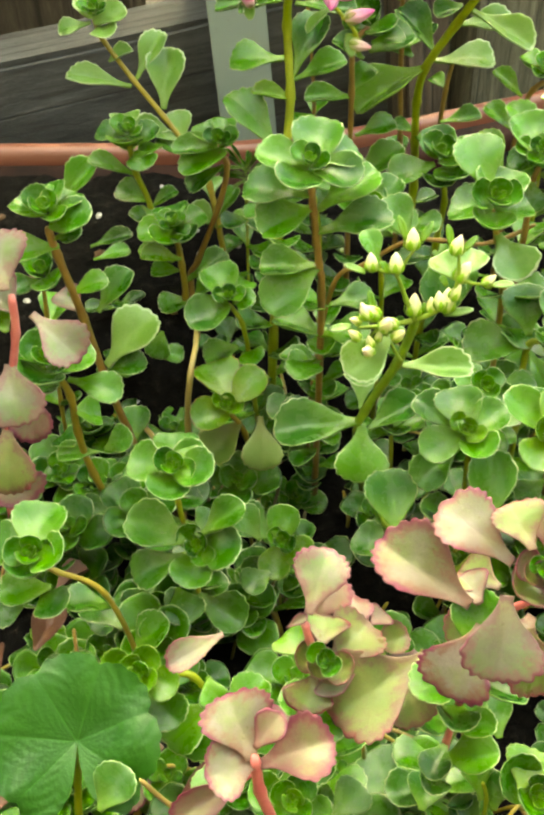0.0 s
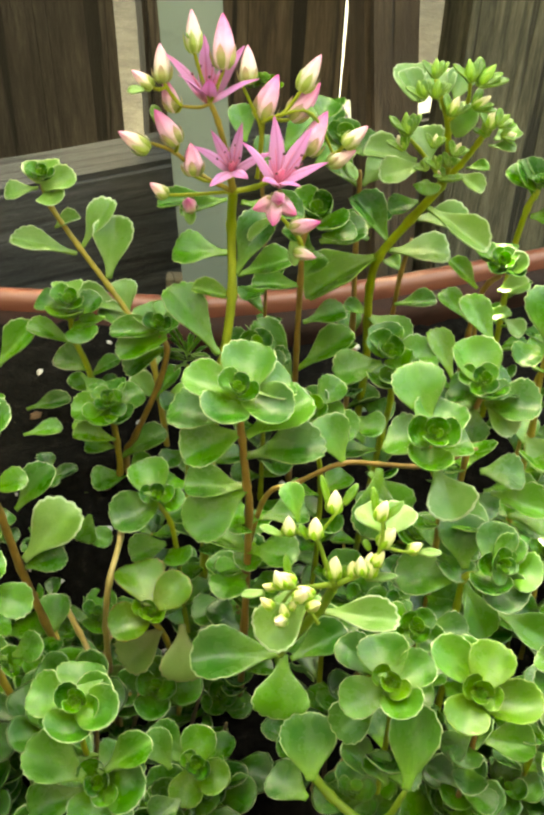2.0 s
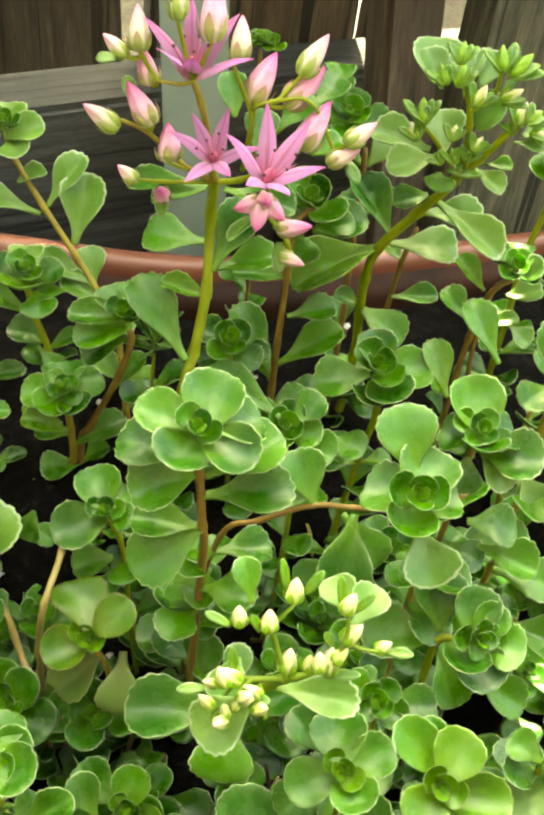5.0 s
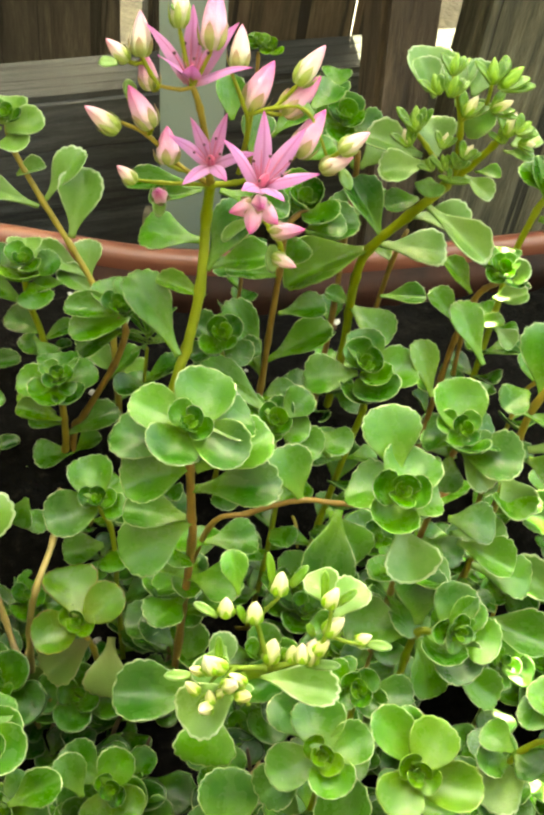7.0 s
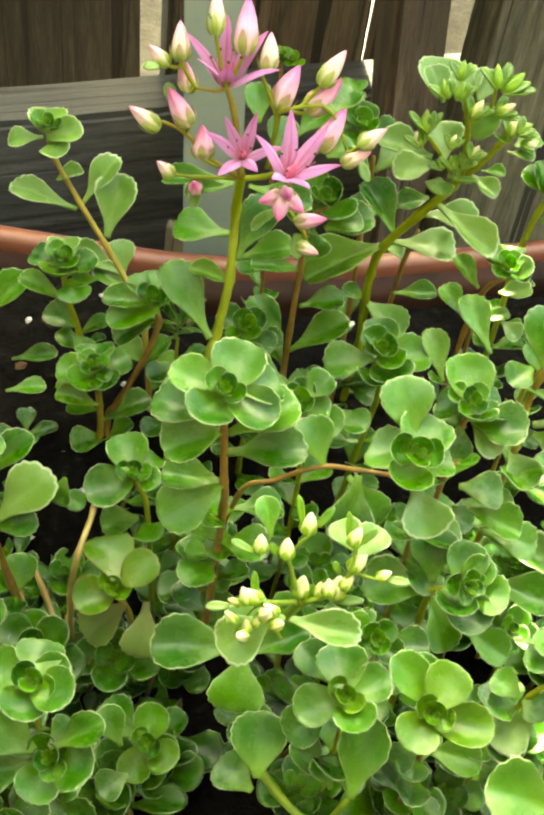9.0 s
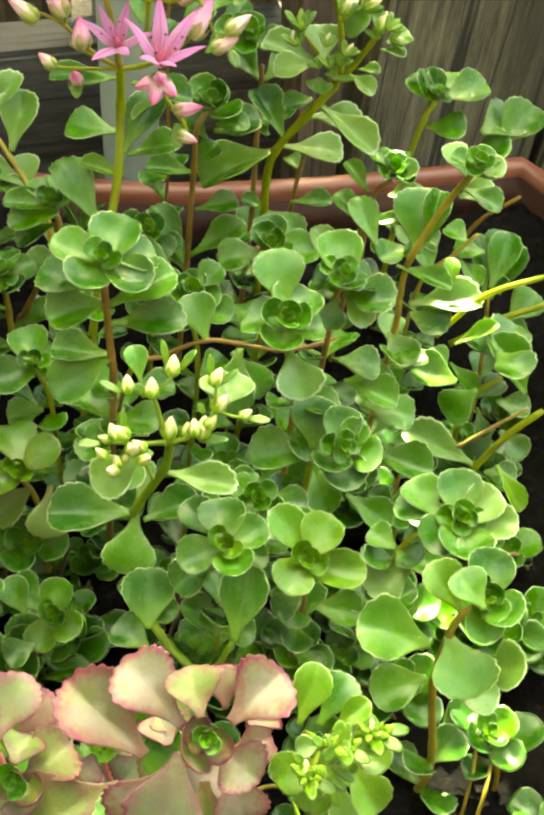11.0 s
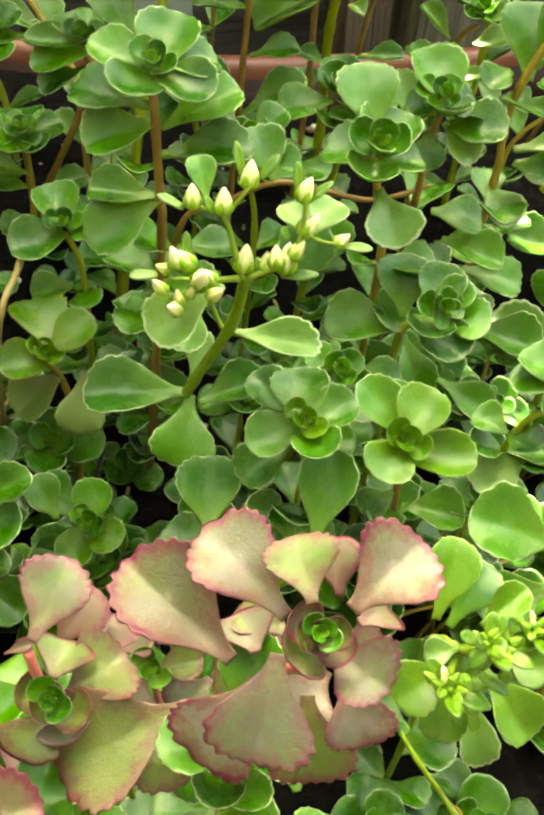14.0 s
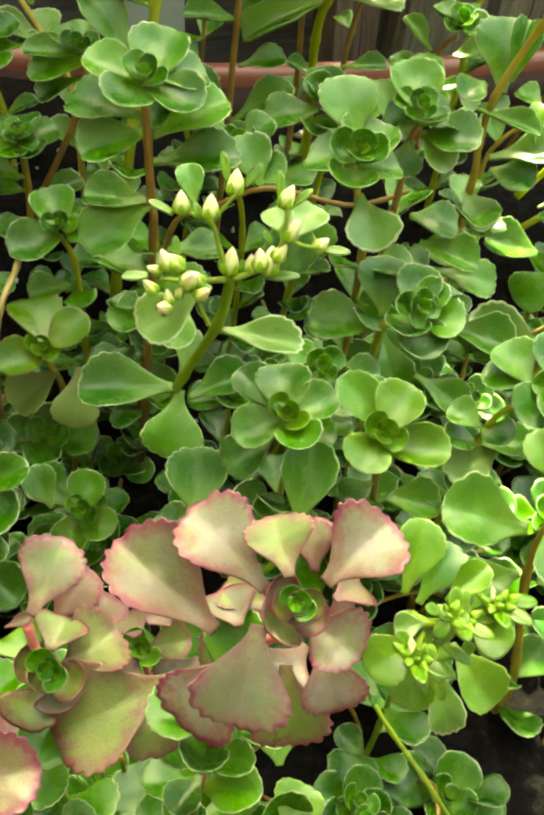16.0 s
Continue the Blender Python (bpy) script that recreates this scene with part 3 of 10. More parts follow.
# painted metal stake in front of the rail
def stake():
    """A folded-strip stake: a flat face with two short flanges turned back."""
    ob = tagged(new("garden_stake"), "pale grey-green painted metal stake before the fence", "stake")
    ob.location = (0.0062, 0.5, 0)
    bm = bmesh.new()
    w, d, t, h = 0.0138, 0.012, 0.0016, 0.75
    prof = [(-w, d), (-w, 0), (w, 0), (w, d), (w - t, d), (w - t, t), (-w + t, t), (-w + t, d)]
    low = [bm.verts.new((x, y, -0.1)) for x, y in prof]
    top = [bm.verts.new((x, y, h)) for x, y in prof]
    for i in range(8):
        j = (i + 1) % 8
        bm.faces.new((low[i], low[j], top[j], top[i]))
    bm.faces.new(top)
    bm.faces.new(low[::-1])
    bmesh.ops.recalc_face_normals(bm, faces=bm.faces[:])
    bmesh.ops.bevel(bm, geom=[e for e in bm.edges if abs(e.verts[0].co.z - e.verts[1].co.z) > 0.5], offset=0.0005, segments=2, affect="EDGES")
    p = part("strip", finish(bm, "strip", STAKE), ob)
    p.rotation_euler = (0, radians(-4.3), radians(6))
    foot = part("foot_block", box("foot_block", (0.013, 0.008, 0.05), PALE_WOOD, 0.001), ob, "short pale wooden foot block")
    foot.location = (-0.0335, 0.008, 0.197)


stake()

# planter: a long terracotta-coloured plastic box whose back wall bows outwards to one side
SOIL_Z = 0.213
RIM_Z = 0.266


def back_line(x):
    """Where the inner edge of the back rim runs."""
    k = max(x + 0.035, 0.0)
    return 0.411 + 1.55 * k * k / (k + 0.16) * 0.28 / 0.9 * 1.25


def planter_outline(inset, drop):
    """The planter's plan as a closed loop, drawn in towards its foot."""
    xs = [-0.19 + 0.39 * k / 40 for k in range(41)]
    back = [(x, back_line(x) + 0.006 - inset) for x in xs]
    x1, y1 = back[-1]
    loop = [(-0.19 + inset, 0.09 + inset), *((max(x, -0.19 + inset), y) for x, y in back[2:-2]), (x1 - inset * 0.8, y1 - 0.035), (0.205 - inset, 0.1 + inset), (0.18 - inset, 0.06 + inset), (-0.16 + inset, 0.06 + inset)]
    return loop


def planter():
    ob = tagged(new("planter"), "terracotta-coloured plastic planter box with rolled rim", "planter")
    ob.location = (-0.05, 0.23, 0.0)
    outer = [(0.016, 0.012), (0.010, 0.10), (0.003, RIM_Z - 0.03), (0.0005, RIM_Z - 0.014)]
    roll = [(0.0, RIM_Z - 0.018), (-0.0065, RIM_Z - 0.0165), (-0.0085, RIM_Z - 0.009), (-0.0070, RIM_Z - 0.002), (-0.003, RIM_Z), (0.0012, RIM_Z - 0.0006), (0.0030, RIM_Z - 0.0030), (0.0032, RIM_Z - 0.008)]
    inside = [(0.0036, RIM_Z - 0.007), (0.0056, RIM_Z - 0.02), (0.0075, RIM_Z - 0.05), (0.012, 0.10), (0.02, 0.02)]
    for name, levels, close in (("wall", outer + inside, True), ("rim", roll, False)):
        verts, faces = [], []
        for inset, z in levels:
            verts += [(x + 0.05, y - 0.23, z) for x, y in planter_outline(inset, z)]
        n = len(verts) // len(levels)
        for i in range(len(levels) - 1):
            for k in range(n):
                a, b = i * n + k, i * n + (k + 1) % n
                faces.append((a, b, b + n, a + n))
        if close:
            faces.append(tuple(range((len(levels) - 1) * n, len(levels) * n)))
            faces.append(tuple(range(n))[::-1])
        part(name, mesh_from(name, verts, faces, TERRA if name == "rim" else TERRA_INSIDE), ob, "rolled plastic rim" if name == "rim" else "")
    return ob


planter()

# potting soil, a lumpy sheet inside the planter
def soil_height(x, y):
    v = Vector((x, y, 0))
    side = min(max(-x / 0.03, 0.0), 1.0)
    bank = min(max((y - 0.285 + 0.02 * side - 0.25 * max(x, 0.0)) / 0.06, 0.0), 1.0)
    return SOIL_Z + (0.034 + 0.012 * side) * bank * bank * (3 - 2 * bank) + 0.006 * noise.noise(v * 22) + 0.003 * noise.noise(v * 70) + 0.0018 * noise.noise(v * 190)


def soil():
    nx, ny = 170, 110
    verts, faces = [], []
    for j in range(ny + 1):
        for i in range(nx + 1):
            x = -0.182 + 0.374 * i / nx
            y = 0.072 + (back_line(x) - 0.007 - 0.072) * j / ny
            verts.append((x, y, soil_height(x, y)))
    for j in range(ny):
        for i in range(nx):
            a = j * (nx + 1) + i
            faces.append((a, a + 1, a + nx + 2, a + nx + 1))
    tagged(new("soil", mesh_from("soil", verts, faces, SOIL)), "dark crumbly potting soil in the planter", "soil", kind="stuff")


soil()


def chip(seed, mat, name):
    bm = bmesh.new()
    bmesh.ops.create_icosphere(bm, subdivisions=2, radius=1.0)
    for v in bm.verts:
        v.co *= 1 + 0.45 * noise.noise(v.co * 1.4 + Vector((seed, 0, 0)))
        v.co.z *= 0.6
    return finish(bm, name, mat)


def crumbs():
    """Perlite grains and bark chips strewn on the soil."""
    rng = random.Random(5)
    for name, mat, label, cat, count, lo, hi in (("perlite_grain", PERLITE, "white perlite grain lying on the soil", "perlite", 40, 0.0005, 0.0016), ("bark_chip", BARK, "brown bark chip lying on dark soil", "bark", 14, 0.0010, 0.0028)):
        meshes = [chip(9 + k, mat, name) for k in range(4)]
        for k in range(count):
            x = rng.uniform(-0.11, 0.03) if k % 5 else rng.uniform(0.03, 0.07)
            y = rng.uniform(0.27, back_line(x) - 0.012)
            r = rng.uniform(lo, hi)
            ob = tagged(new(name, meshes[k % 4]), label, cat, name + "s on the soil")
            ob.matrix_basis = pose(x, y, soil_height(x, y) + r * 0.35, rng.uniform(-30, 30), rng.uniform(-30, 30), rng.uniform(0, 360)) @ Matrix.Diagonal((r * rng.uniform(0.7, 1.3), r, r, 1))


crumbs()


# ---- flowers and buds ----
def petal_mesh(seed):
    """A pointed petal, 1 long along +y, with a shallow keel."""
    rows, cols = 9, 5
    verts, uvs, faces = [], [], []
    for side in (1, -1):
        for i in range(rows + 1):
            y = i / rows
            w = 0.145 * math.sin(math.pi * min(0.20 + 0.80 * y, 1.0)) ** 0.85 * (1.0 - 0.2 * y) + 0.004
            for k in range(cols):
                v = k / (cols - 1) * 2 - 1
                z = 0.10 * (v * w / 0.15) ** 2 * 0.5 + 0.22 * y * y - 0.05 * y + 0.01 * math.sin(7 * y + seed)
                verts.append((v * w, y, z + (0.008 * (1 - v * v) if side > 0 else -0.008 * (1 - v * v))))
                uvs.append((abs(v), y))
    half = (rows + 1) * cols
    for s in (0, half):
        for i in range(rows):
            for k in range(cols - 1):
                a = s + i * cols + k
                f = (a, a + 1, a + cols + 1, a + cols)
                faces.append(f if s == 0 else f[::-1])
    return mesh_from("petal", verts, faces, PETAL, uvs)


PETALS = [petal_mesh(k) for k in range(4)]


def turned(name, profile, mat, sides=10, ridges=0, depth=0.0):
    """A body turned round +y, given as (y, radius), with shallow ridges."""
    verts, uvs, faces = [], [], []
    for y, r in profile:
        for k in range(sides):
            a = 2 * math.pi * k / sides
            q = r * (1 + depth * math.cos(ridges * a))
            verts.append((q * math.cos(a), y, q * math.sin(a)))
            uvs.append((k / sides, y))
    for i in range(len(profile) - 1):
        for k in range(sides):
            a, b = i * sides + k, i * sides + (k + 1) % sides
            faces.append((a, a + sides, b + sides, b))
    faces.append(tuple(range(sides)))
    return mesh_from(name, verts, faces, mat, uvs)


BODY = {k: turned("bud_body", [(0, 0.09), (0.08, 0.165), (0.22, 0.205), (0.40, 0.195), (0.62, 0.158), (0.82, 0.095), (0.95, 0.036), (1.0, 0.006)], m, 20, 5, 0.13) for k, m in BUD.items() if k not in ("sepal", "calyx", "soft")}


def calyx_mesh(mat, reach=0.56):
    """Five fleshy sepals standing round the foot of a bud."""
    verts, faces, uvs = [], [], []
    for s in range(5):
        a0 = 2 * math.pi * (s + 0.5) / 5
        start = len(verts)
        for i in range(6):
            y = i / 5
            r = np.interp(y * (reach + 0.04), (0, 0.08, 0.25, 0.45, 0.65), (0.09, 0.155, 0.20, 0.195, 0.145)) + 0.028 + 0.045 * y**2
            w = 0.60 * math.sin(math.pi * (0.28 + 0.72 * y)) ** 0.9 * 0.78 + 0.012
            for v in (-1, -0.4, 0.4, 1):
                a = a0 + v * w * 0.85
                rr = r + 0.03 * (1 - v * v) * math.sin(math.pi * min(y + 0.15, 1))
                verts.append((rr * math.cos(a), y * reach, rr * math.sin(a)))
                uvs.append((abs(v), y))
        for i in range(5):
            for k in range(3):
                a = start + i * 4 + k
                faces.append((a, a + 4, a + 5, a + 1))
    return mesh_from("calyx", verts, faces, mat, uvs)


CALYX = {"green": calyx_mesh(BUD["sepal"]), "pale": calyx_mesh(BUD["calyx"], 0.44), "soft": calyx_mesh(BUD["soft"], 0.52)}
PISTIL = turned("pistil", [(0, 0.07), (0.12, 0.095), (0.25, 0.06), (0.36, 0.02), (0.38, 0.003)], STAMEN, 10, 5, 0.2)


def placed(ob, plant, base, az, el, roll, size):
    ob.matrix_basis = Matrix.Translation(Vector(base) - plant.location) @ frame_of(az, el, roll) @ Matrix.Scale(size / 1000, 4)
    return ob


def bud(plant, base, az, el, size, colour="pink", sepals="green", fat=1.0):
    """A closed bud with its sepals. Size: its length in millimetres."""
    body = part("bud", BODY[colour], plant)
    placed(body, plant, base, az, el, 0, size)
    body.matrix_basis = body.matrix_basis @ Matrix.Diagonal((fat, 1, fat, 1))
    part("calyx", CALYX[sepals], body)
    return body


def flower(plant, base, az, el, size, seed=0, opened=1.0, count=5):
    """An open star of five petals with stamens round a rosy middle; az and el give the way it faces."""
    rng = random.Random(seed)
    heart = part("flower", PISTIL, plant)
    placed(heart, plant, base, az, el, 0, size)
    for k in range(count):
        p = part("petal", PETALS[k % 4], heart)
        p.matrix_basis = Matrix.Rotation(radians(360 / count * k + rng.uniform(-9, 9) + 20 * seed), 4, "Y") @ Matrix.Rotation(radians(90 - (1 - opened) * 55 - 42 - rng.uniform(-8, 14)), 4, "X") @ Matrix.Translation((0, 0.04, 0)) @ Matrix.Scale(rng.uniform(0.92, 1.05), 4)
    for k in range(10):
        a, b = 2 * math.pi * k / 10, rng.uniform(0.16, 0.30)
        tip = Vector((math.cos(a) * b, rng.uniform(0.5, 0.66), math.sin(a) * b))
        st = part("stamen", tube("stamen", [(math.cos(a) * 0.04, 0.03, math.sin(a) * 0.04), tip * 0.55, tip], 0.011, 0.008, STAMEN, 5, 0, 2), heart)
        if k % 2:
            bm = bmesh.new()
            bmesh.ops.create_icosphere(bm, subdivisions=1, radius=0.028, matrix=Matrix.Translation(tip))
            part("anther", finish(bm, "anther", ANTHER, True), heart)
    return heart


# ---- the plants, shoot by shoot ----
p = shoot("sedum_plant", "tall stonecrop shoot with a large round-leaved green rosette", (0.0151, 0.2570, 0.2100), "stonecrop shoots in the planter")
leaf(p, (0.0152, 0.2476, 0.3051), 242, 37, -5, 10.6, 7.9, "green", "spoon")
leaf(p, (0.0152, 0.2485, 0.2950), 158, 4, 6, 14.9, 12.9, "green", "flat")
leaf(p, (0.0152, 0.2485, 0.2950), 344, 14, 14, 15.0, 12.1, "green", "spoon")
leaf(p, (0.0153, 0.2495, 0.2848), 90, 22, 5, 12.5, 9.2, "green", "flat")
leaf(p, (0.0153, 0.2495, 0.2848), 240, 14, 7, 13.9, 11.8, "green", "spoon")
leaf(p, (0.0153, 0.2504, 0.2747), 148, 23, 7, 14.9, 11.8, "green", "spoon")
leaf(p, (0.0153, 0.2504, 0.2747), 372, 23, -8, 11.2, 8.3, "green", "spoon")
leaf(p, (0.0154, 0.2514, 0.2645), 100, 6, -5, 12.0, 9.6, "deep", "spoon")
leaf(p, (0.0154, 0.2524, 0.2544), 165, 33, -1, 13.9, 10.4, "deep", "spoon")
leaf(p, (0.0153, 0.2533, 0.2442), 70, 36, 13, 14.4, 12.7, "green", "flat")
leaf(p, (0.0153, 0.2533, 0.2442), 235, 7, 14, 12.4, 9.1, "green", "flat")
leaf(p, (0.0153, 0.2543, 0.2341), 189, 37, -9, 12.0, 9.0, "deep", "spoon")
leaf(p, (0.0153, 0.2543, 0.2341), 360, 12, -7, 10.2, 8.5, "green", "spoon")
leaf(p, (0.0152, 0.2552, 0.2239), 90, 36, -0, 10.5, 8.8, "deep", "flat")
leaf(p, (0.0152, 0.2552, 0.2239), 248, 37, 11, 11.4, 8.2, "green", "flat")
stalk(p, [(0.0151, 0.2570, 0.2050), (0.0154, 0.2520, 0.2581), (0.0151, 0.2470, 0.3112), (0.0142, 0.2470, 0.3206), (0.0123, 0.2470, 0.3380), (0.0114, 0.2470, 0.3464)], 1.09, 0.99, "brown", "stem")
leaf(p, (0.0112, 0.2470, 0.3521), 75, 23, 5, 14.0, 13.7, "green", "round")
leaf(p, (0.0107, 0.2470, 0.3507), 161, 12, -20, 14.5, 10.6, "green", "round")
leaf(p, (0.0124, 0.2470, 0.3514), -26, -9, 19, 13.2, 12.0, "green", "round")
leaf(p, (0.0109, 0.2470, 0.3503), -117, -0, -9, 11.5, 12.9, "green", "round")
leaf(p, (0.0133, 0.2470, 0.3527), 27, -3, 19, 12.2, 12.0, "green", "flat")
rosette(p, (0.0112, 0.2470, 0.3527), 27, -90, 35, 6.4, 3, "green")
leaf(p, (0.0114, 0.2470, 0.3429), 170, 3, -21, 18.2, 12.4, "green", "spoon")
leaf(p, (0.0116, 0.2470, 0.3388), -160, -17, -20, 15.3, 13.2, "green", "flat")
leaf(p, (0.0135, 0.2470, 0.3314), 4, 12, 21, 20.8, 12.3, "green", "spoon")
leaf(p, (0.0135, 0.2470, 0.3382), 27, 23, 19, 19.3, 13.4, "green", "spoon")
leaf(p, (0.0141, 0.2470, 0.3202), -148, -26, -18, 19.0, 14.4, "green", "flat")
leaf(p, (0.0136, 0.2470, 0.3205), 176, -4, -21, 16.0, 10.8, "green", "spoon")

p = shoot("sedum_plant", "stonecrop side branch with broad green leaves", (0.0135, 0.2660, 0.2100), "stonecrop shoots in the planter")
leaf(p, (0.0178, 0.2566, 0.2998), 13, 1, 9, 14.7, 11.0, "green", "spoon")
leaf(p, (0.0178, 0.2566, 0.2998), 211, 30, -10, 12.6, 10.5, "green", "flat")
leaf(p, (0.0167, 0.2577, 0.2889), 78, 14, -13, 11.4, 8.9, "green", "flat")
leaf(p, (0.0167, 0.2577, 0.2889), 268, 2, 15, 12.3, 9.0, "green", "flat")
leaf(p, (0.0155, 0.2588, 0.2780), -8, 21, -8, 11.0, 9.3, "green", "spoon")
leaf(p, (0.0155, 0.2588, 0.2780), 212, 11, -4, 10.9, 7.8, "green", "spoon")
leaf(p, (0.0144, 0.2599, 0.2671), 115, 26, 0, 13.6, 11.7, "deep", "spoon")
leaf(p, (0.0144, 0.2599, 0.2671), 297, 6, 5, 10.2, 8.4, "green", "flat")
leaf(p, (0.0133, 0.2609, 0.2562), 34, 3, -13, 14.7, 11.0, "deep", "flat")
leaf(p, (0.0133, 0.2609, 0.2562), 203, 1, 3, 14.9, 13.0, "deep", "flat")
leaf(p, (0.0133, 0.2620, 0.2453), 77, 33, 1, 10.6, 9.4, "green", "spoon")
leaf(p, (0.0133, 0.2620, 0.2453), 306, 4, -12, 13.2, 9.9, "green", "flat")
leaf(p, (0.0133, 0.2631, 0.2344), 19, 28, 11, 10.0, 7.5, "deep", "spoon")
leaf(p, (0.0133, 0.2631, 0.2344), 180, 29, 9, 13.7, 12.3, "deep", "spoon")
leaf(p, (0.0134, 0.2642, 0.2235), 91, 15, 2, 14.4, 10.7, "deep", "flat")
leaf(p, (0.0134, 0.2642, 0.2235), 267, 21, -9, 13.7, 11.1, "deep", "flat")
stalk(p, [(0.0135, 0.2660, 0.2050), (0.0132, 0.2610, 0.2556), (0.0185, 0.2560, 0.3063), (0.0278, 0.2560, 0.3149), (0.0392, 0.2560, 0.3227), (0.0491, 0.2580, 0.3215), (0.0598, 0.2620, 0.3176), (0.0651, 0.2640, 0.3169), (0.0713, 0.2660, 0.3180), (0.0780, 0.2680, 0.3204)], 0.74, 0.59, "brown", "stem")
leaf(p, (0.0396, 0.2560, 0.3233), 124, 37, -13, 13.7, 11.5, "green", "flat")
leaf(p, (0.0495, 0.2560, 0.3217), -93, -43, -0, 19.1, 13.1, "green", "spoon")
leaf(p, (0.0474, 0.2600, 0.3165), -39, -28, 17, 15.6, 11.2, "green", "spoon")

p = shoot("sedum_plant", "large cupped green stonecrop rosette", (0.0697, 0.2577, 0.2100), "stonecrop shoots in the planter")
leaf(p, (0.0670, 0.2502, 0.3072), -8, 9, 1, 13.8, 11.4, "green", "spoon")
leaf(p, (0.0670, 0.2502, 0.3072), 216, 27, 8, 10.1, 8.7, "green", "spoon")
leaf(p, (0.0675, 0.2510, 0.2968), 114, 23, 6, 10.6, 7.7, "green", "flat")
leaf(p, (0.0675, 0.2510, 0.2968), 297, 8, -13, 14.1, 12.4, "green", "spoon")
leaf(p, (0.0680, 0.2519, 0.2865), 18, 34, -10, 13.0, 11.3, "green", "spoon")
leaf(p, (0.0680, 0.2519, 0.2865), 208, 6, -12, 13.2, 9.6, "green", "flat")
leaf(p, (0.0685, 0.2527, 0.2761), 118, 30, 0, 11.2, 8.3, "green", "spoon")
leaf(p, (0.0685, 0.2527, 0.2761), 295, 11, 4, 11.2, 9.1, "green", "spoon")
leaf(p, (0.0691, 0.2536, 0.2658), 26, 32, 10, 13.7, 12.2, "green", "flat")
leaf(p, (0.0691, 0.2536, 0.2658), 217, 13, -15, 10.9, 8.0, "green", "flat")
leaf(p, (0.0694, 0.2543, 0.2554), 87, 37, 10, 13.3, 10.0, "deep", "flat")
leaf(p, (0.0694, 0.2543, 0.2554), 276, 2, 13, 12.2, 10.6, "green", "flat")
leaf(p, (0.0695, 0.2550, 0.2450), 27, 4, -9, 13.6, 10.6, "green", "flat")
leaf(p, (0.0695, 0.2550, 0.2450), 214, 3, -8, 14.1, 10.3, "deep", "spoon")
leaf(p, (0.0695, 0.2557, 0.2347), 115, 22, -15, 10.2, 8.4, "deep", "flat")
leaf(p, (0.0695, 0.2557, 0.2347), 308, 23, -1, 13.4, 10.3, "deep", "spoon")
leaf(p, (0.0696, 0.2564, 0.2243), 4, 3, -9, 10.7, 8.2, "green", "spoon")
leaf(p, (0.0696, 0.2564, 0.2243), 207, 17, 9, 11.3, 9.0, "green", "spoon")
stalk(p, [(0.0697, 0.2577, 0.2050), (0.0694, 0.2541, 0.2592), (0.0667, 0.2497, 0.3134), (0.0628, 0.2482, 0.3280), (0.0599, 0.2470, 0.3383)], 0.95, 0.86, "tan", "stem")
leaf(p, (0.0602, 0.2471, 0.3392), 70, 9, 6, 13.3, 14.4, "green", "cup")
leaf(p, (0.0603, 0.2471, 0.3393), 151, -21, -21, 12.5, 13.3, "green", "cup")
leaf(p, (0.0606, 0.2473, 0.3374), -102, -5, -3, 10.6, 11.9, "green", "cup")
leaf(p, (0.0608, 0.2472, 0.3375), 28, -7, 19, 11.2, 11.3, "green", "round")
rosette(p, (0.0603, 0.2468, 0.3416), 30, -90, 60, 8.1, 3, "green")
leaf(p, (0.0624, 0.2480, 0.3300), -64, -28, 10, 14.7, 13.7, "pale", "spoon")
leaf(p, (0.0601, 0.2530, 0.3397), 114, 40, -10, 17.0, 14.3, "green", "flat")

p = shoot("sedum_plant", "compact green stonecrop rosette with pale leaf rims", (0.0750, 0.2720, 0.2100), "stonecrop shoots in the planter")
leaf(p, (0.0750, 0.2673, 0.3125), 63, 2, -6, 14.4, 12.9, "green", "spoon")
leaf(p, (0.0750, 0.2673, 0.3125), 222, 26, 9, 10.1, 7.3, "green", "flat")
leaf(p, (0.0750, 0.2678, 0.3016), 130, 26, 14, 11.4, 10.0, "green", "spoon")
leaf(p, (0.0750, 0.2678, 0.3016), 330, 3, 11, 12.7, 10.3, "green", "spoon")
leaf(p, (0.0750, 0.2682, 0.2907), 50, 9, 6, 13.6, 11.3, "green", "spoon")
leaf(p, (0.0750, 0.2682, 0.2907), 232, 15, 1, 10.2, 8.3, "green", "flat")
leaf(p, (0.0751, 0.2687, 0.2798), 111, 2, 1, 12.3, 9.0, "green", "flat")
leaf(p, (0.0751, 0.2687, 0.2798), 327, 11, -9, 10.6, 8.0, "green", "spoon")
leaf(p, (0.0751, 0.2692, 0.2689), 59, 34, 8, 13.1, 11.6, "green", "flat")
leaf(p, (0.0751, 0.2692, 0.2689), 222, 34, -7, 12.7, 10.7, "green", "spoon")
leaf(p, (0.0751, 0.2697, 0.2580), 336, 14, -5, 12.2, 9.9, "green", "spoon")
leaf(p, (0.0751, 0.2702, 0.2471), 63, 17, 8, 11.8, 10.4, "green", "flat")
leaf(p, (0.0751, 0.2702, 0.2471), 204, 7, -9, 13.8, 11.7, "deep", "flat")
leaf(p, (0.0750, 0.2706, 0.2362), 323, 10, 8, 15.0, 12.1, "deep", "spoon")
leaf(p, (0.0750, 0.2711, 0.2253), 25, 32, -14, 10.7, 9.4, "green", "spoon")
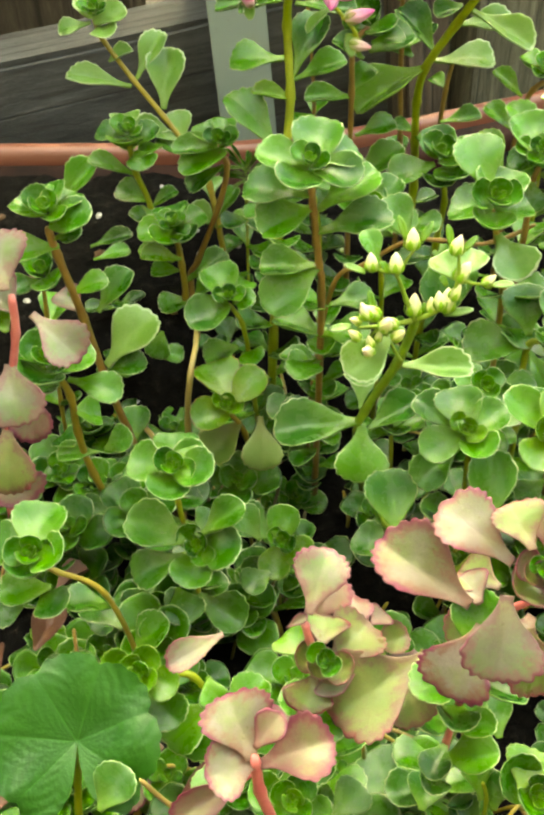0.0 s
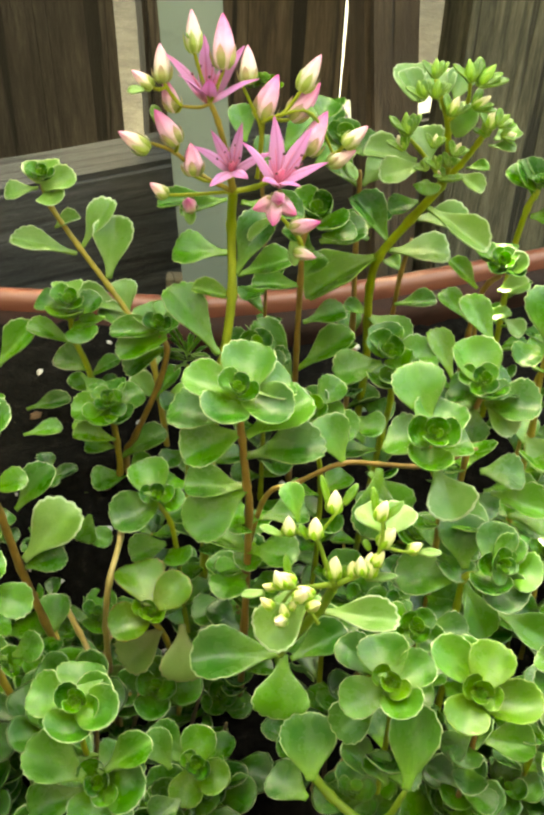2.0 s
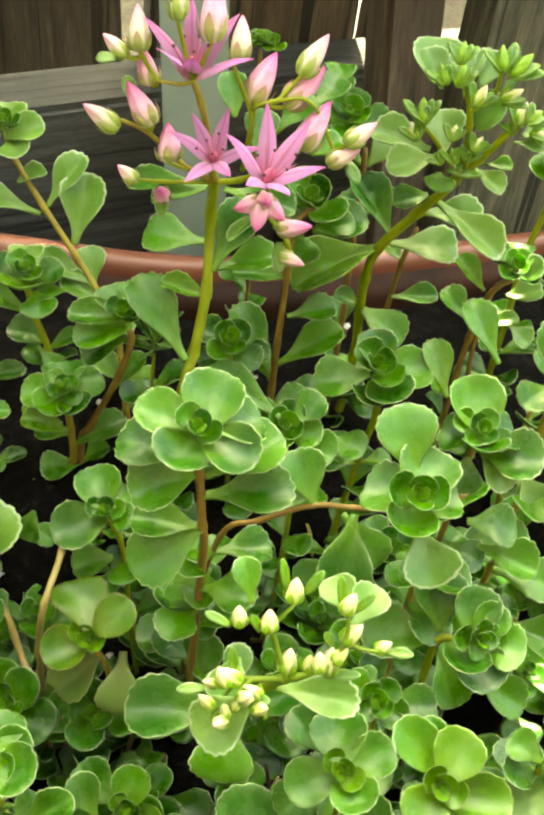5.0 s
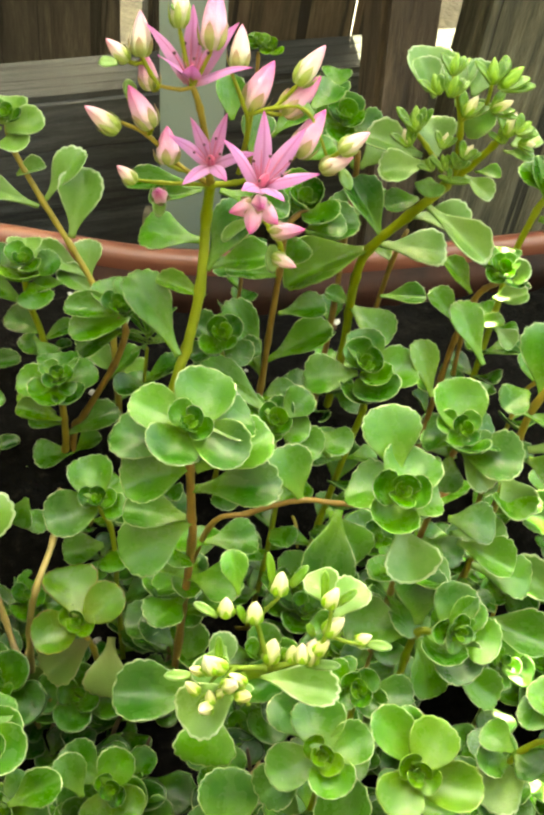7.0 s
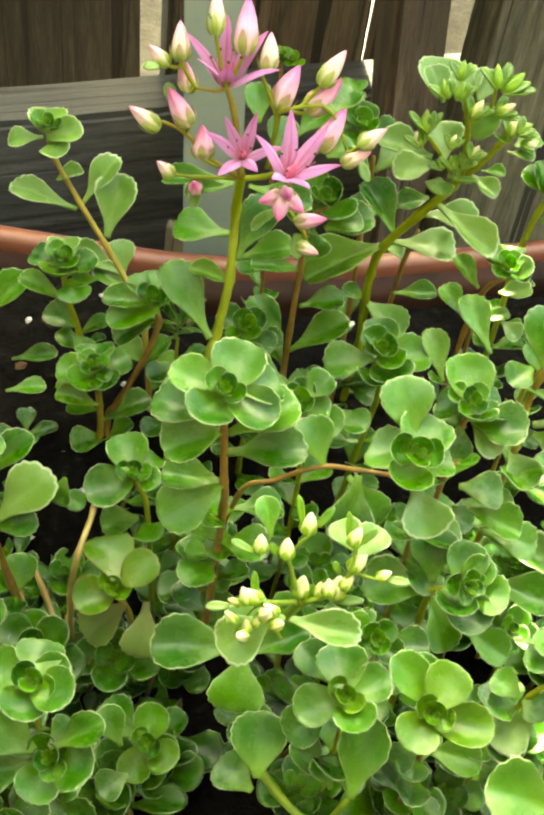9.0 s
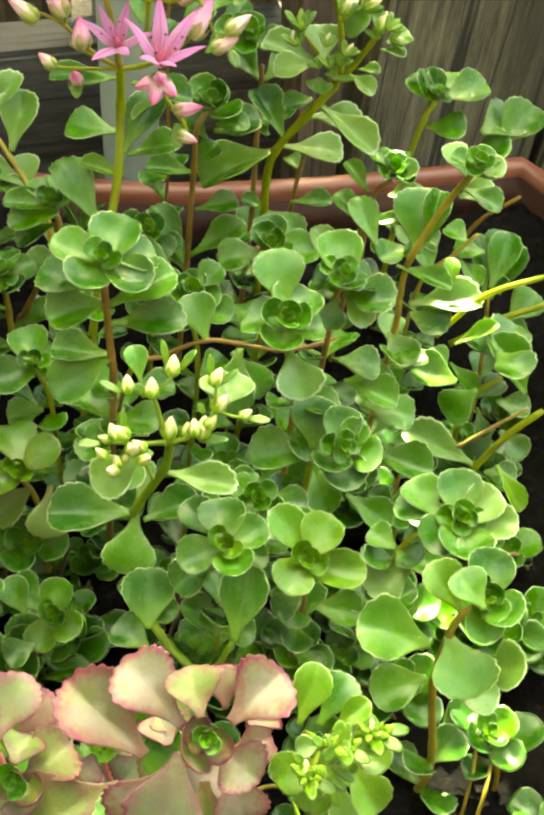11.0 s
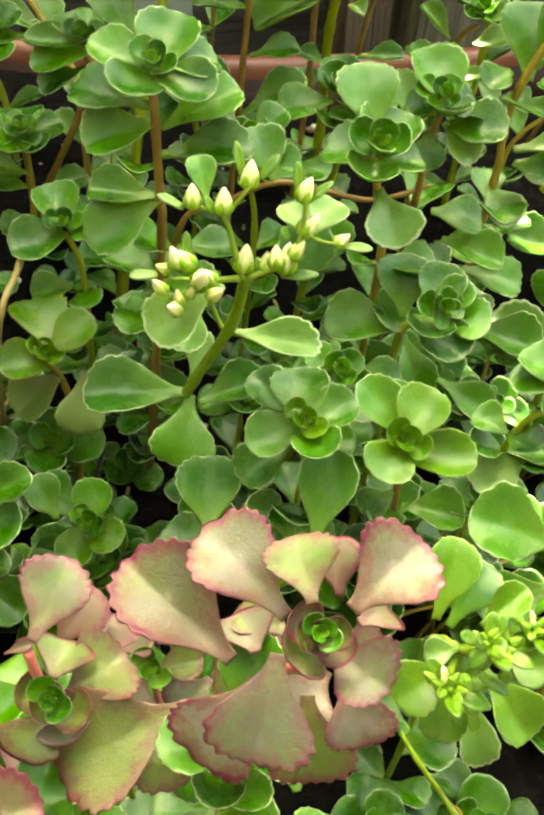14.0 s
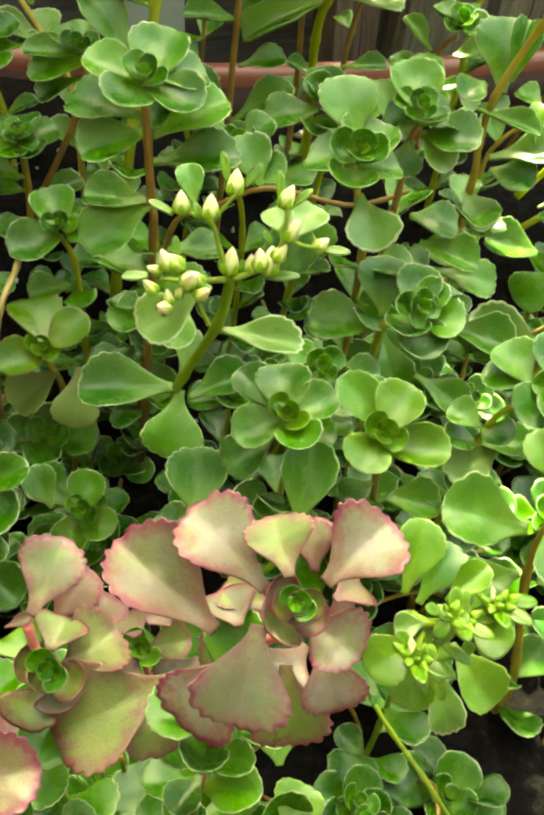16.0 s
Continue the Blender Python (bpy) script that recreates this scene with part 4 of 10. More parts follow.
leaf(p, (0.0750, 0.2711, 0.2253), 240, 29, -13, 11.5, 8.3, "deep", "spoon")
stalk(p, [(0.0750, 0.2720, 0.2050), (0.0751, 0.2695, 0.2620), (0.0750, 0.2670, 0.3191), (0.0747, 0.2670, 0.3339), (0.0757, 0.2670, 0.3398)], 0.89, 0.79, "brown", "stem")
leaf(p, (0.0759, 0.2670, 0.3432), 113, 24, -9, 13.8, 13.3, "green", "round")
leaf(p, (0.0757, 0.2670, 0.3428), 30, -18, 20, 10.4, 11.3, "green", "round")
leaf(p, (0.0749, 0.2670, 0.3420), 153, -35, -26, 9.4, 10.4, "green", "round")
leaf(p, (0.0757, 0.2670, 0.3410), -86, 16, 3, 8.8, 11.3, "green", "cup")
rosette(p, (0.0752, 0.2670, 0.3441), 34, -90, 20, 7.3, 4, "green")
leaf(p, (0.0770, 0.2670, 0.3370), -16, 8, 21, 14.8, 13.8, "green", "flat")
leaf(p, (0.0743, 0.2670, 0.3356), -96, -43, -1, 9.6, 8.5, "green", "flat")
leaf(p, (0.0758, 0.2670, 0.3341), 138, 14, -16, 10.3, 9.7, "green", "flat")
leaf(p, (0.0786, 0.2630, 0.3162), 1, -4, 21, 12.9, 11.6, "green", "flat")
leaf(p, (0.0825, 0.2610, 0.3098), -15, -8, 20, 16.3, 10.7, "green", "spoon")
leaf(p, (0.0768, 0.2670, 0.3378), -41, -29, 17, 11.7, 9.0, "pale", "flat")

p = shoot("sedum_plant", "green stonecrop rosette below the budding stalk", (0.0540, 0.3150, 0.2100), "stonecrop shoots in the planter")
leaf(p, (0.0576, 0.3150, 0.2772), 3, 8, -9, 10.6, 8.9, "green", "spoon")
leaf(p, (0.0576, 0.3150, 0.2772), 191, 0, 7, 13.5, 10.6, "green", "spoon")
leaf(p, (0.0569, 0.3150, 0.2659), 81, 34, -6, 14.2, 12.7, "green", "flat")
leaf(p, (0.0569, 0.3150, 0.2659), 287, 37, -5, 13.5, 11.3, "green", "flat")
leaf(p, (0.0562, 0.3150, 0.2545), -4, 16, -2, 12.1, 9.3, "deep", "flat")
leaf(p, (0.0556, 0.3150, 0.2432), 71, 25, -6, 11.9, 9.5, "deep", "flat")
leaf(p, (0.0556, 0.3150, 0.2432), 285, 15, 10, 13.3, 9.9, "deep", "flat")
leaf(p, (0.0551, 0.3150, 0.2319), 16, 30, -0, 14.3, 10.5, "deep", "spoon")
leaf(p, (0.0551, 0.3150, 0.2319), 185, 11, 11, 10.7, 8.8, "green", "flat")
leaf(p, (0.0547, 0.3150, 0.2206), 98, 21, 2, 11.5, 8.8, "deep", "spoon")
leaf(p, (0.0547, 0.3150, 0.2206), 265, 11, 13, 14.8, 10.8, "deep", "spoon")
stalk(p, [(0.0540, 0.3150, 0.2050), (0.0556, 0.3150, 0.2445), (0.0580, 0.3150, 0.2840), (0.0592, 0.3150, 0.2995), (0.0570, 0.3150, 0.3122)], 1.09, 0.97, "green", "stem")
leaf(p, (0.0548, 0.3150, 0.3137), -174, -14, -21, 15.8, 13.3, "green", "flat")
leaf(p, (0.0582, 0.3150, 0.3144), 20, -1, 20, 14.6, 13.8, "green", "round")
leaf(p, (0.0566, 0.3150, 0.3127), -58, 5, 12, 12.9, 14.5, "green", "cup")
leaf(p, (0.0572, 0.3150, 0.3167), 109, 20, -7, 11.7, 11.5, "green", "round")
rosette(p, (0.0564, 0.3150, 0.3169), 27, -90, 10, 9.4, 3, "green")
leaf(p, (0.0779, 0.3150, 0.3089), 118, 39, -11, 17.5, 9.1, "lime", "spoon")
leaf(p, (0.0567, 0.3150, 0.3094), -105, 7, -5, 9.6, 11.7, "green", "flat")

p = shoot("sedum_plant", "green stonecrop shoot with pale-edged fleshy leaves", (-0.0325, 0.2980, 0.2100), "stonecrop shoots in the planter")
leaf(p, (-0.0352, 0.3077, 0.2028), 57, 0, 11, 12.8, 11.5, "deep", "flat")
leaf(p, (-0.0352, 0.3077, 0.2028), 221, 19, -15, 13.2, 11.0, "green", "spoon")
stalk(p, [(-0.0325, 0.2980, 0.2050), (-0.0353, 0.3080, 0.2028), (-0.0365, 0.3180, 0.2005), (-0.0339, 0.3180, 0.2403), (-0.0309, 0.3180, 0.2584), (-0.0314, 0.3180, 0.2724), (-0.0329, 0.3180, 0.2863)], 1.21, 1.07, "tan", "stem")
leaf(p, (-0.0333, 0.3180, 0.2882), -175, -13, -21, 12.9, 11.0, "green", "round")
leaf(p, (-0.0331, 0.3180, 0.2896), 102, -4, -6, 10.9, 13.0, "green", "round")
leaf(p, (-0.0323, 0.3180, 0.2880), 33, 9, 17, 11.6, 11.0, "green", "round")
leaf(p, (-0.0333, 0.3180, 0.2866), -112, -4, -7, 11.0, 12.3, "green", "cup")
leaf(p, (-0.0321, 0.3180, 0.2860), -51, 7, 15, 9.7, 10.8, "green", "cup")
rosette(p, (-0.0333, 0.3180, 0.2891), 15, -90, 0, 7.3, 15, "green")
leaf(p, (-0.0342, 0.3180, 0.2737), 165, 18, -21, 13.2, 8.7, "lime", "spoon")
leaf(p, (-0.0316, 0.3180, 0.2642), 28, 24, 18, 19.7, 10.0, "deep", "spoon")
leaf(p, (-0.0323, 0.3180, 0.2520), 177, -4, -21, 15.5, 10.3, "deep", "spoon")
leaf(p, (-0.0323, 0.3180, 0.2699), 175, -2, -21, 10.5, 8.0, "green", "flat")

p = shoot("sedum_plant", "green stonecrop shoot with pale-edged fleshy leaves", (-0.0014, 0.2720, 0.2100), "stonecrop shoots in the planter")
leaf(p, (-0.0046, 0.2720, 0.2427), 16, 36, -8, 12.1, 10.1, "deep", "spoon")
leaf(p, (-0.0046, 0.2720, 0.2427), 202, 1, 14, 14.1, 11.0, "deep", "flat")
leaf(p, (-0.0033, 0.2720, 0.2296), 116, 32, -10, 12.1, 10.8, "deep", "flat")
leaf(p, (-0.0033, 0.2720, 0.2296), 314, 17, -13, 13.7, 10.2, "deep", "flat")
leaf(p, (-0.0023, 0.2720, 0.2166), 30, 11, -2, 11.6, 9.2, "green", "spoon")
leaf(p, (-0.0023, 0.2720, 0.2166), 214, 24, -2, 10.4, 7.9, "green", "spoon")
stalk(p, [(-0.0014, 0.2720, 0.2050), (-0.0031, 0.2720, 0.2278), (-0.0054, 0.2720, 0.2505), (-0.0064, 0.2720, 0.2653), (-0.0086, 0.2720, 0.2811), (-0.0125, 0.2720, 0.2890)], 0.88, 0.76, "green", "stem")
leaf(p, (-0.0127, 0.2720, 0.2919), 116, 15, -10, 12.4, 12.5, "green", "round")
leaf(p, (-0.0125, 0.2720, 0.2892), -154, -15, -19, 14.8, 13.4, "green", "round")
leaf(p, (-0.0115, 0.2720, 0.2894), -22, 21, 22, 8.3, 8.5, "green", "spoon")
leaf(p, (-0.0115, 0.2720, 0.2926), 60, 2, 10, 8.6, 9.5, "green", "flat")
rosette(p, (-0.0125, 0.2720, 0.2918), 27, -90, 70, 5.7, 2, "green", young="young")
leaf(p, (-0.0100, 0.2720, 0.2717), -164, -14, -20, 11.8, 10.0, "green", "flat")
leaf(p, (-0.0086, 0.2720, 0.2697), -58, 6, 13, 8.9, 10.0, "green", "flat")
leaf(p, (-0.0371, 0.2920, 0.2629), -111, -59, -9, 9.9, 9.1, "deep", "flat")
leaf(p, (-0.0422, 0.2920, 0.2547), -12, -5, 21, 12.3, 7.8, "green", "spoon")

p = shoot("sedum_plant", "green stonecrop shoot with pale-edged fleshy leaves", (-0.0190, 0.3010, 0.2100), "stonecrop shoots in the planter")
leaf(p, (-0.0282, 0.3189, 0.2567), 27, 27, 1, 10.1, 9.0, "green", "spoon")
leaf(p, (-0.0282, 0.3189, 0.2567), 207, 0, -7, 13.2, 11.5, "green", "spoon")
leaf(p, (-0.0268, 0.3155, 0.2468), 112, 34, 13, 14.3, 12.4, "deep", "spoon")
leaf(p, (-0.0268, 0.3155, 0.2468), 309, 32, -2, 10.8, 8.5, "deep", "spoon")
leaf(p, (-0.0254, 0.3121, 0.2369), 10, 28, -0, 11.2, 8.9, "deep", "spoon")
leaf(p, (-0.0254, 0.3121, 0.2369), 188, 17, 11, 14.6, 12.9, "deep", "spoon")
leaf(p, (-0.0236, 0.3086, 0.2270), 102, 9, -5, 12.5, 9.6, "deep", "flat")
leaf(p, (-0.0215, 0.3052, 0.2170), 218, 19, -12, 14.3, 10.8, "deep", "spoon")
stalk(p, [(-0.0190, 0.3010, 0.2050), (-0.0250, 0.3110, 0.2338), (-0.0290, 0.3210, 0.2627), (-0.0256, 0.3210, 0.2726), (-0.0170, 0.3210, 0.2959), (-0.0141, 0.3210, 0.3104), (-0.0167, 0.3210, 0.3155)], 1.14, 0.95, "brown", "stem")
leaf(p, (-0.0167, 0.3210, 0.3173), 180, -8, -21, 15.4, 9.0, "green", "round")
leaf(p, (-0.0170, 0.3210, 0.3182), 120, 13, -11, 10.8, 10.9, "green", "round")
leaf(p, (-0.0165, 0.3210, 0.3179), -10, 30, 24, 8.7, 8.7, "green", "round")
leaf(p, (-0.0141, 0.3210, 0.3156), -161, -16, -20, 17.0, 10.5, "green", "round")
leaf(p, (-0.0157, 0.3210, 0.3198), 81, 25, 3, 8.9, 8.7, "green", "flat")
rosette(p, (-0.0167, 0.3210, 0.3192), 27, -90, 50, 5.6, 3, "green")
leaf(p, (-0.0151, 0.3210, 0.3103), -154, -22, -19, 14.6, 8.8, "green", "spoon")
leaf(p, (-0.0185, 0.3210, 0.2893), 50, 36, 13, 13.8, 6.5, "green", "spoon")

p = shoot("sedum_plant", "leaning stonecrop shoot with spaced spoon-shaped leaves", (-0.0123, 0.3265, 0.2100), "stonecrop shoots in the planter")
leaf(p, (-0.0213, 0.3448, 0.2829), 101, 17, 4, 12.2, 10.7, "pale", "spoon")
leaf(p, (-0.0196, 0.3419, 0.2726), 164, 34, -12, 13.1, 9.6, "pale", "spoon")
leaf(p, (-0.0196, 0.3419, 0.2726), 331, 35, -5, 13.2, 11.3, "pale", "spoon")
leaf(p, (-0.0178, 0.3390, 0.2623), 53, 2, -14, 13.2, 10.9, "deep", "spoon")
leaf(p, (-0.0178, 0.3390, 0.2623), 232, 15, 13, 10.2, 8.0, "deep", "flat")
leaf(p, (-0.0161, 0.3361, 0.2519), 167, 1, -1, 12.0, 9.1, "deep", "spoon")
leaf(p, (-0.0149, 0.3337, 0.2416), 97, 33, 12, 13.0, 10.0, "green", "flat")
leaf(p, (-0.0149, 0.3337, 0.2416), 234, 4, -11, 14.0, 10.4, "deep", "flat")
leaf(p, (-0.0142, 0.3316, 0.2313), 174, 29, -4, 13.7, 11.1, "deep", "spoon")
leaf(p, (-0.0142, 0.3316, 0.2313), 340, 36, -7, 13.8, 11.8, "deep", "spoon")
leaf(p, (-0.0134, 0.3296, 0.2209), 52, 22, 15, 11.8, 9.7, "green", "flat")
leaf(p, (-0.0134, 0.3296, 0.2209), 243, 6, -4, 13.3, 11.5, "deep", "spoon")
stalk(p, [(-0.0123, 0.3265, 0.2050), (-0.0153, 0.3347, 0.2471), (-0.0223, 0.3465, 0.2892), (-0.0290, 0.3523, 0.2988), (-0.0382, 0.3585, 0.3092), (-0.0489, 0.3652, 0.3203), (-0.0592, 0.3722, 0.3321), (-0.0626, 0.3765, 0.3378)], 1.19, 0.82, "tan", "stem")
leaf(p, (-0.0635, 0.3752, 0.3371), -169, -9, -23, 12.1, 8.2, "pale", "spoon")
leaf(p, (-0.0625, 0.3753, 0.3372), 15, 9, 22, 12.5, 11.2, "pale", "round")
leaf(p, (-0.0623, 0.3759, 0.3382), 101, 11, -5, 12.1, 13.5, "pale", "round")
leaf(p, (-0.0611, 0.3746, 0.3360), -59, -5, 12, 9.3, 10.3, "pale", "flat")
rosette(p, (-0.0626, 0.3771, 0.3402), 22, -90, 45, 6.3, 3, "green")
leaf(p, (-0.0495, 0.3639, 0.3182), 175, 11, -24, 24.0, 9.4, "pale", "spoon")
leaf(p, (-0.0574, 0.3683, 0.3254), 21, 20, 22, 9.6, 6.4, "pale", "folded")
leaf(p, (-0.0476, 0.3652, 0.3203), 52, 42, 15, 19.9, 9.8, "pale", "spoon")
leaf(p, (-0.0382, 0.3598, 0.3113), 84, 48, 2, 22.8, 14.4, "pale", "spoon")
leaf(p, (-0.0309, 0.3533, 0.3004), 109, 47, -8, 13.6, 9.5, "pale", "spoon")
leaf(p, (-0.0275, 0.3511, 0.2969), 168, 20, -24, 15.2, 9.1, "pale", "spoon")
leaf(p, (-0.0310, 0.3537, 0.3012), 169, 18, -24, 20.5, 9.5, "pale", "spoon")

p = shoot("sedum_plant", "small green stonecrop shoot near the rim", (-0.0379, 0.3400, 0.2100), "stonecrop shoots in the planter")
leaf(p, (-0.0431, 0.3446, 0.2718), 15, 35, -15, 10.4, 7.9, "green", "flat")
leaf(p, (-0.0431, 0.3446, 0.2718), 176, 34, -9, 11.0, 8.3, "green", "spoon")
leaf(p, (-0.0418, 0.3439, 0.2613), 262, 19, 6, 12.4, 9.5, "deep", "flat")
leaf(p, (-0.0406, 0.3431, 0.2508), 1, 30, 7, 14.2, 11.8, "deep", "flat")
leaf(p, (-0.0394, 0.3424, 0.2403), 282, 29, -5, 11.1, 9.8, "deep", "spoon")
leaf(p, (-0.0390, 0.3417, 0.2299), 5, 23, -6, 14.1, 10.2, "green", "flat")
leaf(p, (-0.0390, 0.3417, 0.2299), 196, 28, 1, 10.0, 8.4, "green", "flat")
leaf(p, (-0.0385, 0.3410, 0.2194), 90, 36, 0, 13.8, 11.6, "green", "flat")
leaf(p, (-0.0385, 0.3410, 0.2194), 276, 27, 4, 14.5, 12.3, "green", "flat")
stalk(p, [(-0.0379, 0.3400, 0.2050), (-0.0395, 0.3425, 0.2415), (-0.0439, 0.3450, 0.2780), (-0.0484, 0.3450, 0.2942), (-0.0501, 0.3450, 0.3072)], 1.13, 0.98, "green", "stem")
leaf(p, (-0.0515, 0.3450, 0.3092), 164, -1, -23, 10.4, 9.6, "green", "flat")
leaf(p, (-0.0503, 0.3450, 0.3107), 97, 8, -3, 9.6, 11.0, "pale", "flat")
leaf(p, (-0.0502, 0.3450, 0.3070), -90, 13, 0, 10.2, 13.3, "lime", "cup")
leaf(p, (-0.0476, 0.3450, 0.3053), 32, 30, 20, 10.7, 9.3, "green", "flat")
leaf(p, (-0.0477, 0.3450, 0.3031), -65, -11, 10, 10.6, 11.5, "green", "flat")
leaf(p, (-0.0505, 0.3450, 0.3028), 90, 8, -0, 10.7, 12.3, "green", "round")
rosette(p, (-0.0499, 0.3450, 0.3101), 17, -90, 20, 7.2, 3, "green", young="young")
leaf(p, (-0.0485, 0.3450, 0.2931), 170, 18, -24, 18.3, 7.9, "green", "spoon")
leaf(p, (-0.0441, 0.3450, 0.2823), 165, 12, -23, 13.7, 10.8, "green", "flat")
leaf(p, (-0.0444, 0.3450, 0.2792), 27, 26, 21, 12.3, 6.2, "green", "folded")
leaf(p, (-0.0773, 0.3450, 0.2809), 41, 36, 18, 21.0, 11.2, "green", "spoon")
leaf(p, (-0.0686, 0.3450, 0.2624), 8, 16, 24, 16.8, 7.1, "deep", "spoon")
leaf(p, (-0.0376, 0.3450, 0.3049), -173, -16, -21, 9.6, 7.1, "green", "spoon")
leaf(p, (-0.0475, 0.3450, 0.2803), -31, -28, 21, 11.6, 7.7, "green", "spoon")

p = shoot("sedum_plant", "shaded green stonecrop rosette behind taller shoots", (0.0182, 0.3240, 0.2100), "stonecrop shoots in the planter")
leaf(p, (0.0183, 0.3331, 0.2680), 17, 3, -4, 10.1, 7.9, "deep", "spoon")
leaf(p, (0.0183, 0.3331, 0.2680), 221, 28, -2, 12.8, 11.5, "deep", "spoon")
leaf(p, (0.0185, 0.3317, 0.2581), 104, 9, 1, 11.8, 10.2, "deep", "spoon")
leaf(p, (0.0185, 0.3317, 0.2581), 302, 8, -13, 14.7, 11.4, "deep", "flat")
leaf(p, (0.0186, 0.3303, 0.2482), 20, 20, 15, 11.8, 8.9, "green", "flat")
leaf(p, (0.0186, 0.3303, 0.2482), 198, 16, -5, 11.7, 10.1, "deep", "spoon")
leaf(p, (0.0188, 0.3288, 0.2384), 99, 19, -11, 12.6, 9.6, "deep", "flat")
leaf(p, (0.0188, 0.3288, 0.2384), 303, 14, 5, 13.5, 11.4, "deep", "spoon")
leaf(p, (0.0186, 0.3274, 0.2285), 42, 6, 12, 11.1, 8.6, "deep", "flat")
leaf(p, (0.0186, 0.3274, 0.2285), 181, 27, -14, 13.9, 11.7, "green", "flat")
leaf(p, (0.0184, 0.3260, 0.2186), 112, 3, -5, 14.9, 11.5, "deep", "spoon")
leaf(p, (0.0184, 0.3260, 0.2186), 306, 23, 7, 10.6, 7.9, "deep", "spoon")
stalk(p, [(0.0182, 0.3240, 0.2050), (0.0188, 0.3290, 0.2395), (0.0182, 0.3340, 0.2739), (0.0161, 0.3340, 0.2893), (0.0139, 0.3340, 0.2994)], 0.90, 0.77, "green", "stem")
rosette(p, (0.0138, 0.3340, 0.3023), 26, -90, 15, 11.6, 4, "green")
leaf(p, (0.0162, 0.3340, 0.2979), -0, 7, 21, 10.5, 8.1, "green", "spoon")
leaf(p, (0.0130, 0.3340, 0.2984), -159, -18, -19, 9.2, 7.8, "green", "flat")

p = shoot("sedum_plant", "shaded green stonecrop rosette behind taller shoots", (0.0374, 0.2930, 0.2100), "stonecrop shoots in the planter")
leaf(p, (0.0376, 0.2930, 0.2755), 43, 13, 6, 12.7, 10.4, "green", "spoon")
leaf(p, (0.0376, 0.2930, 0.2755), 198, 30, 11, 10.9, 9.7, "green", "spoon")
leaf(p, (0.0379, 0.2930, 0.2644), 131, 7, 11, 10.3, 8.9, "deep", "spoon")
leaf(p, (0.0379, 0.2930, 0.2644), 305, 20, 10, 11.3, 9.4, "deep", "flat")
leaf(p, (0.0382, 0.2930, 0.2534), 20, 32, -13, 10.5, 9.1, "deep", "flat")
leaf(p, (0.0382, 0.2930, 0.2534), 227, 25, -4, 10.9, 7.8, "green", "spoon")
leaf(p, (0.0384, 0.2930, 0.2423), 146, 19, -1, 15.0, 11.8, "deep", "flat")
leaf(p, (0.0384, 0.2930, 0.2423), 296, 15, -15, 11.2, 9.4, "green", "spoon")
leaf(p, (0.0381, 0.2930, 0.2313), 212, 5, -4, 12.2, 9.6, "deep", "spoon")
stalk(p, [(0.0374, 0.2930, 0.2050), (0.0384, 0.2930, 0.2435), (0.0374, 0.2930, 0.2821), (0.0340, 0.2930, 0.2989), (0.0320, 0.2930, 0.3085)], 0.86, 0.75, "green", "stem")
rosette(p, (0.0323, 0.2930, 0.3104), 26, -90, 30, 11.0, 4, "green")
leaf(p, (0.0317, 0.2930, 0.3127), 156, 16, -20, 25.2, 10.3, "green", "spoon")
leaf(p, (0.0351, 0.2930, 0.3073), -29, -5, 19, 12.6, 11.8, "green", "flat")
leaf(p, (0.0338, 0.2930, 0.3121), 40, 31, 16, 11.2, 9.6, "green", "flat")
leaf(p, (0.0464, 0.3010, 0.3010), -30, 2, 19, 10.4, 10.1, "green", "flat")
leaf(p, (0.0505, 0.2990, 0.2932), 118, 29, -11, 9.5, 8.8, "green", "flat")

p = shoot("sedum_plant", "upright stonecrop shoot with a reddish-brown stem", (0.0288, 0.3330, 0.2100), "stonecrop shoots in the planter")
leaf(p, (0.0288, 0.3376, 0.2745), 18, 9, -4, 13.7, 10.9, "green", "flat")
leaf(p, (0.0288, 0.3376, 0.2745), 179, 5, 10, 12.4, 10.5, "green", "flat")
leaf(p, (0.0288, 0.3369, 0.2636), 131, 6, 9, 11.7, 8.9, "deep", "flat")
leaf(p, (0.0288, 0.3369, 0.2636), 269, 23, -2, 12.0, 10.7, "green", "spoon")
leaf(p, (0.0289, 0.3361, 0.2527), 208, 18, -5, 14.1, 12.5, "deep", "spoon")
leaf(p, (0.0289, 0.3354, 0.2418), 89, 15, -2, 13.7, 12.3, "green", "spoon")
leaf(p, (0.0289, 0.3347, 0.2309), 20, 34, -5, 12.4, 9.7, "deep", "flat")
leaf(p, (0.0289, 0.3347, 0.2309), 215, 17, 11, 14.0, 11.6, "deep", "flat")
leaf(p, (0.0288, 0.3340, 0.2200), 117, 28, 7, 12.5, 9.3, "deep", "spoon")
stalk(p, [(0.0288, 0.3330, 0.2050), (0.0289, 0.3355, 0.2430), (0.0288, 0.3380, 0.2810), (0.0283, 0.3380, 0.3006), (0.0279, 0.3380, 0.3281), (0.0278, 0.3380, 0.3442), (0.0328, 0.3420, 0.3491)], 1.09, 0.89, "brown", "stem")
leaf(p, (0.0298, 0.3380, 0.3120), 14, 12, 20, 15.2, 9.5, "green", "spoon")
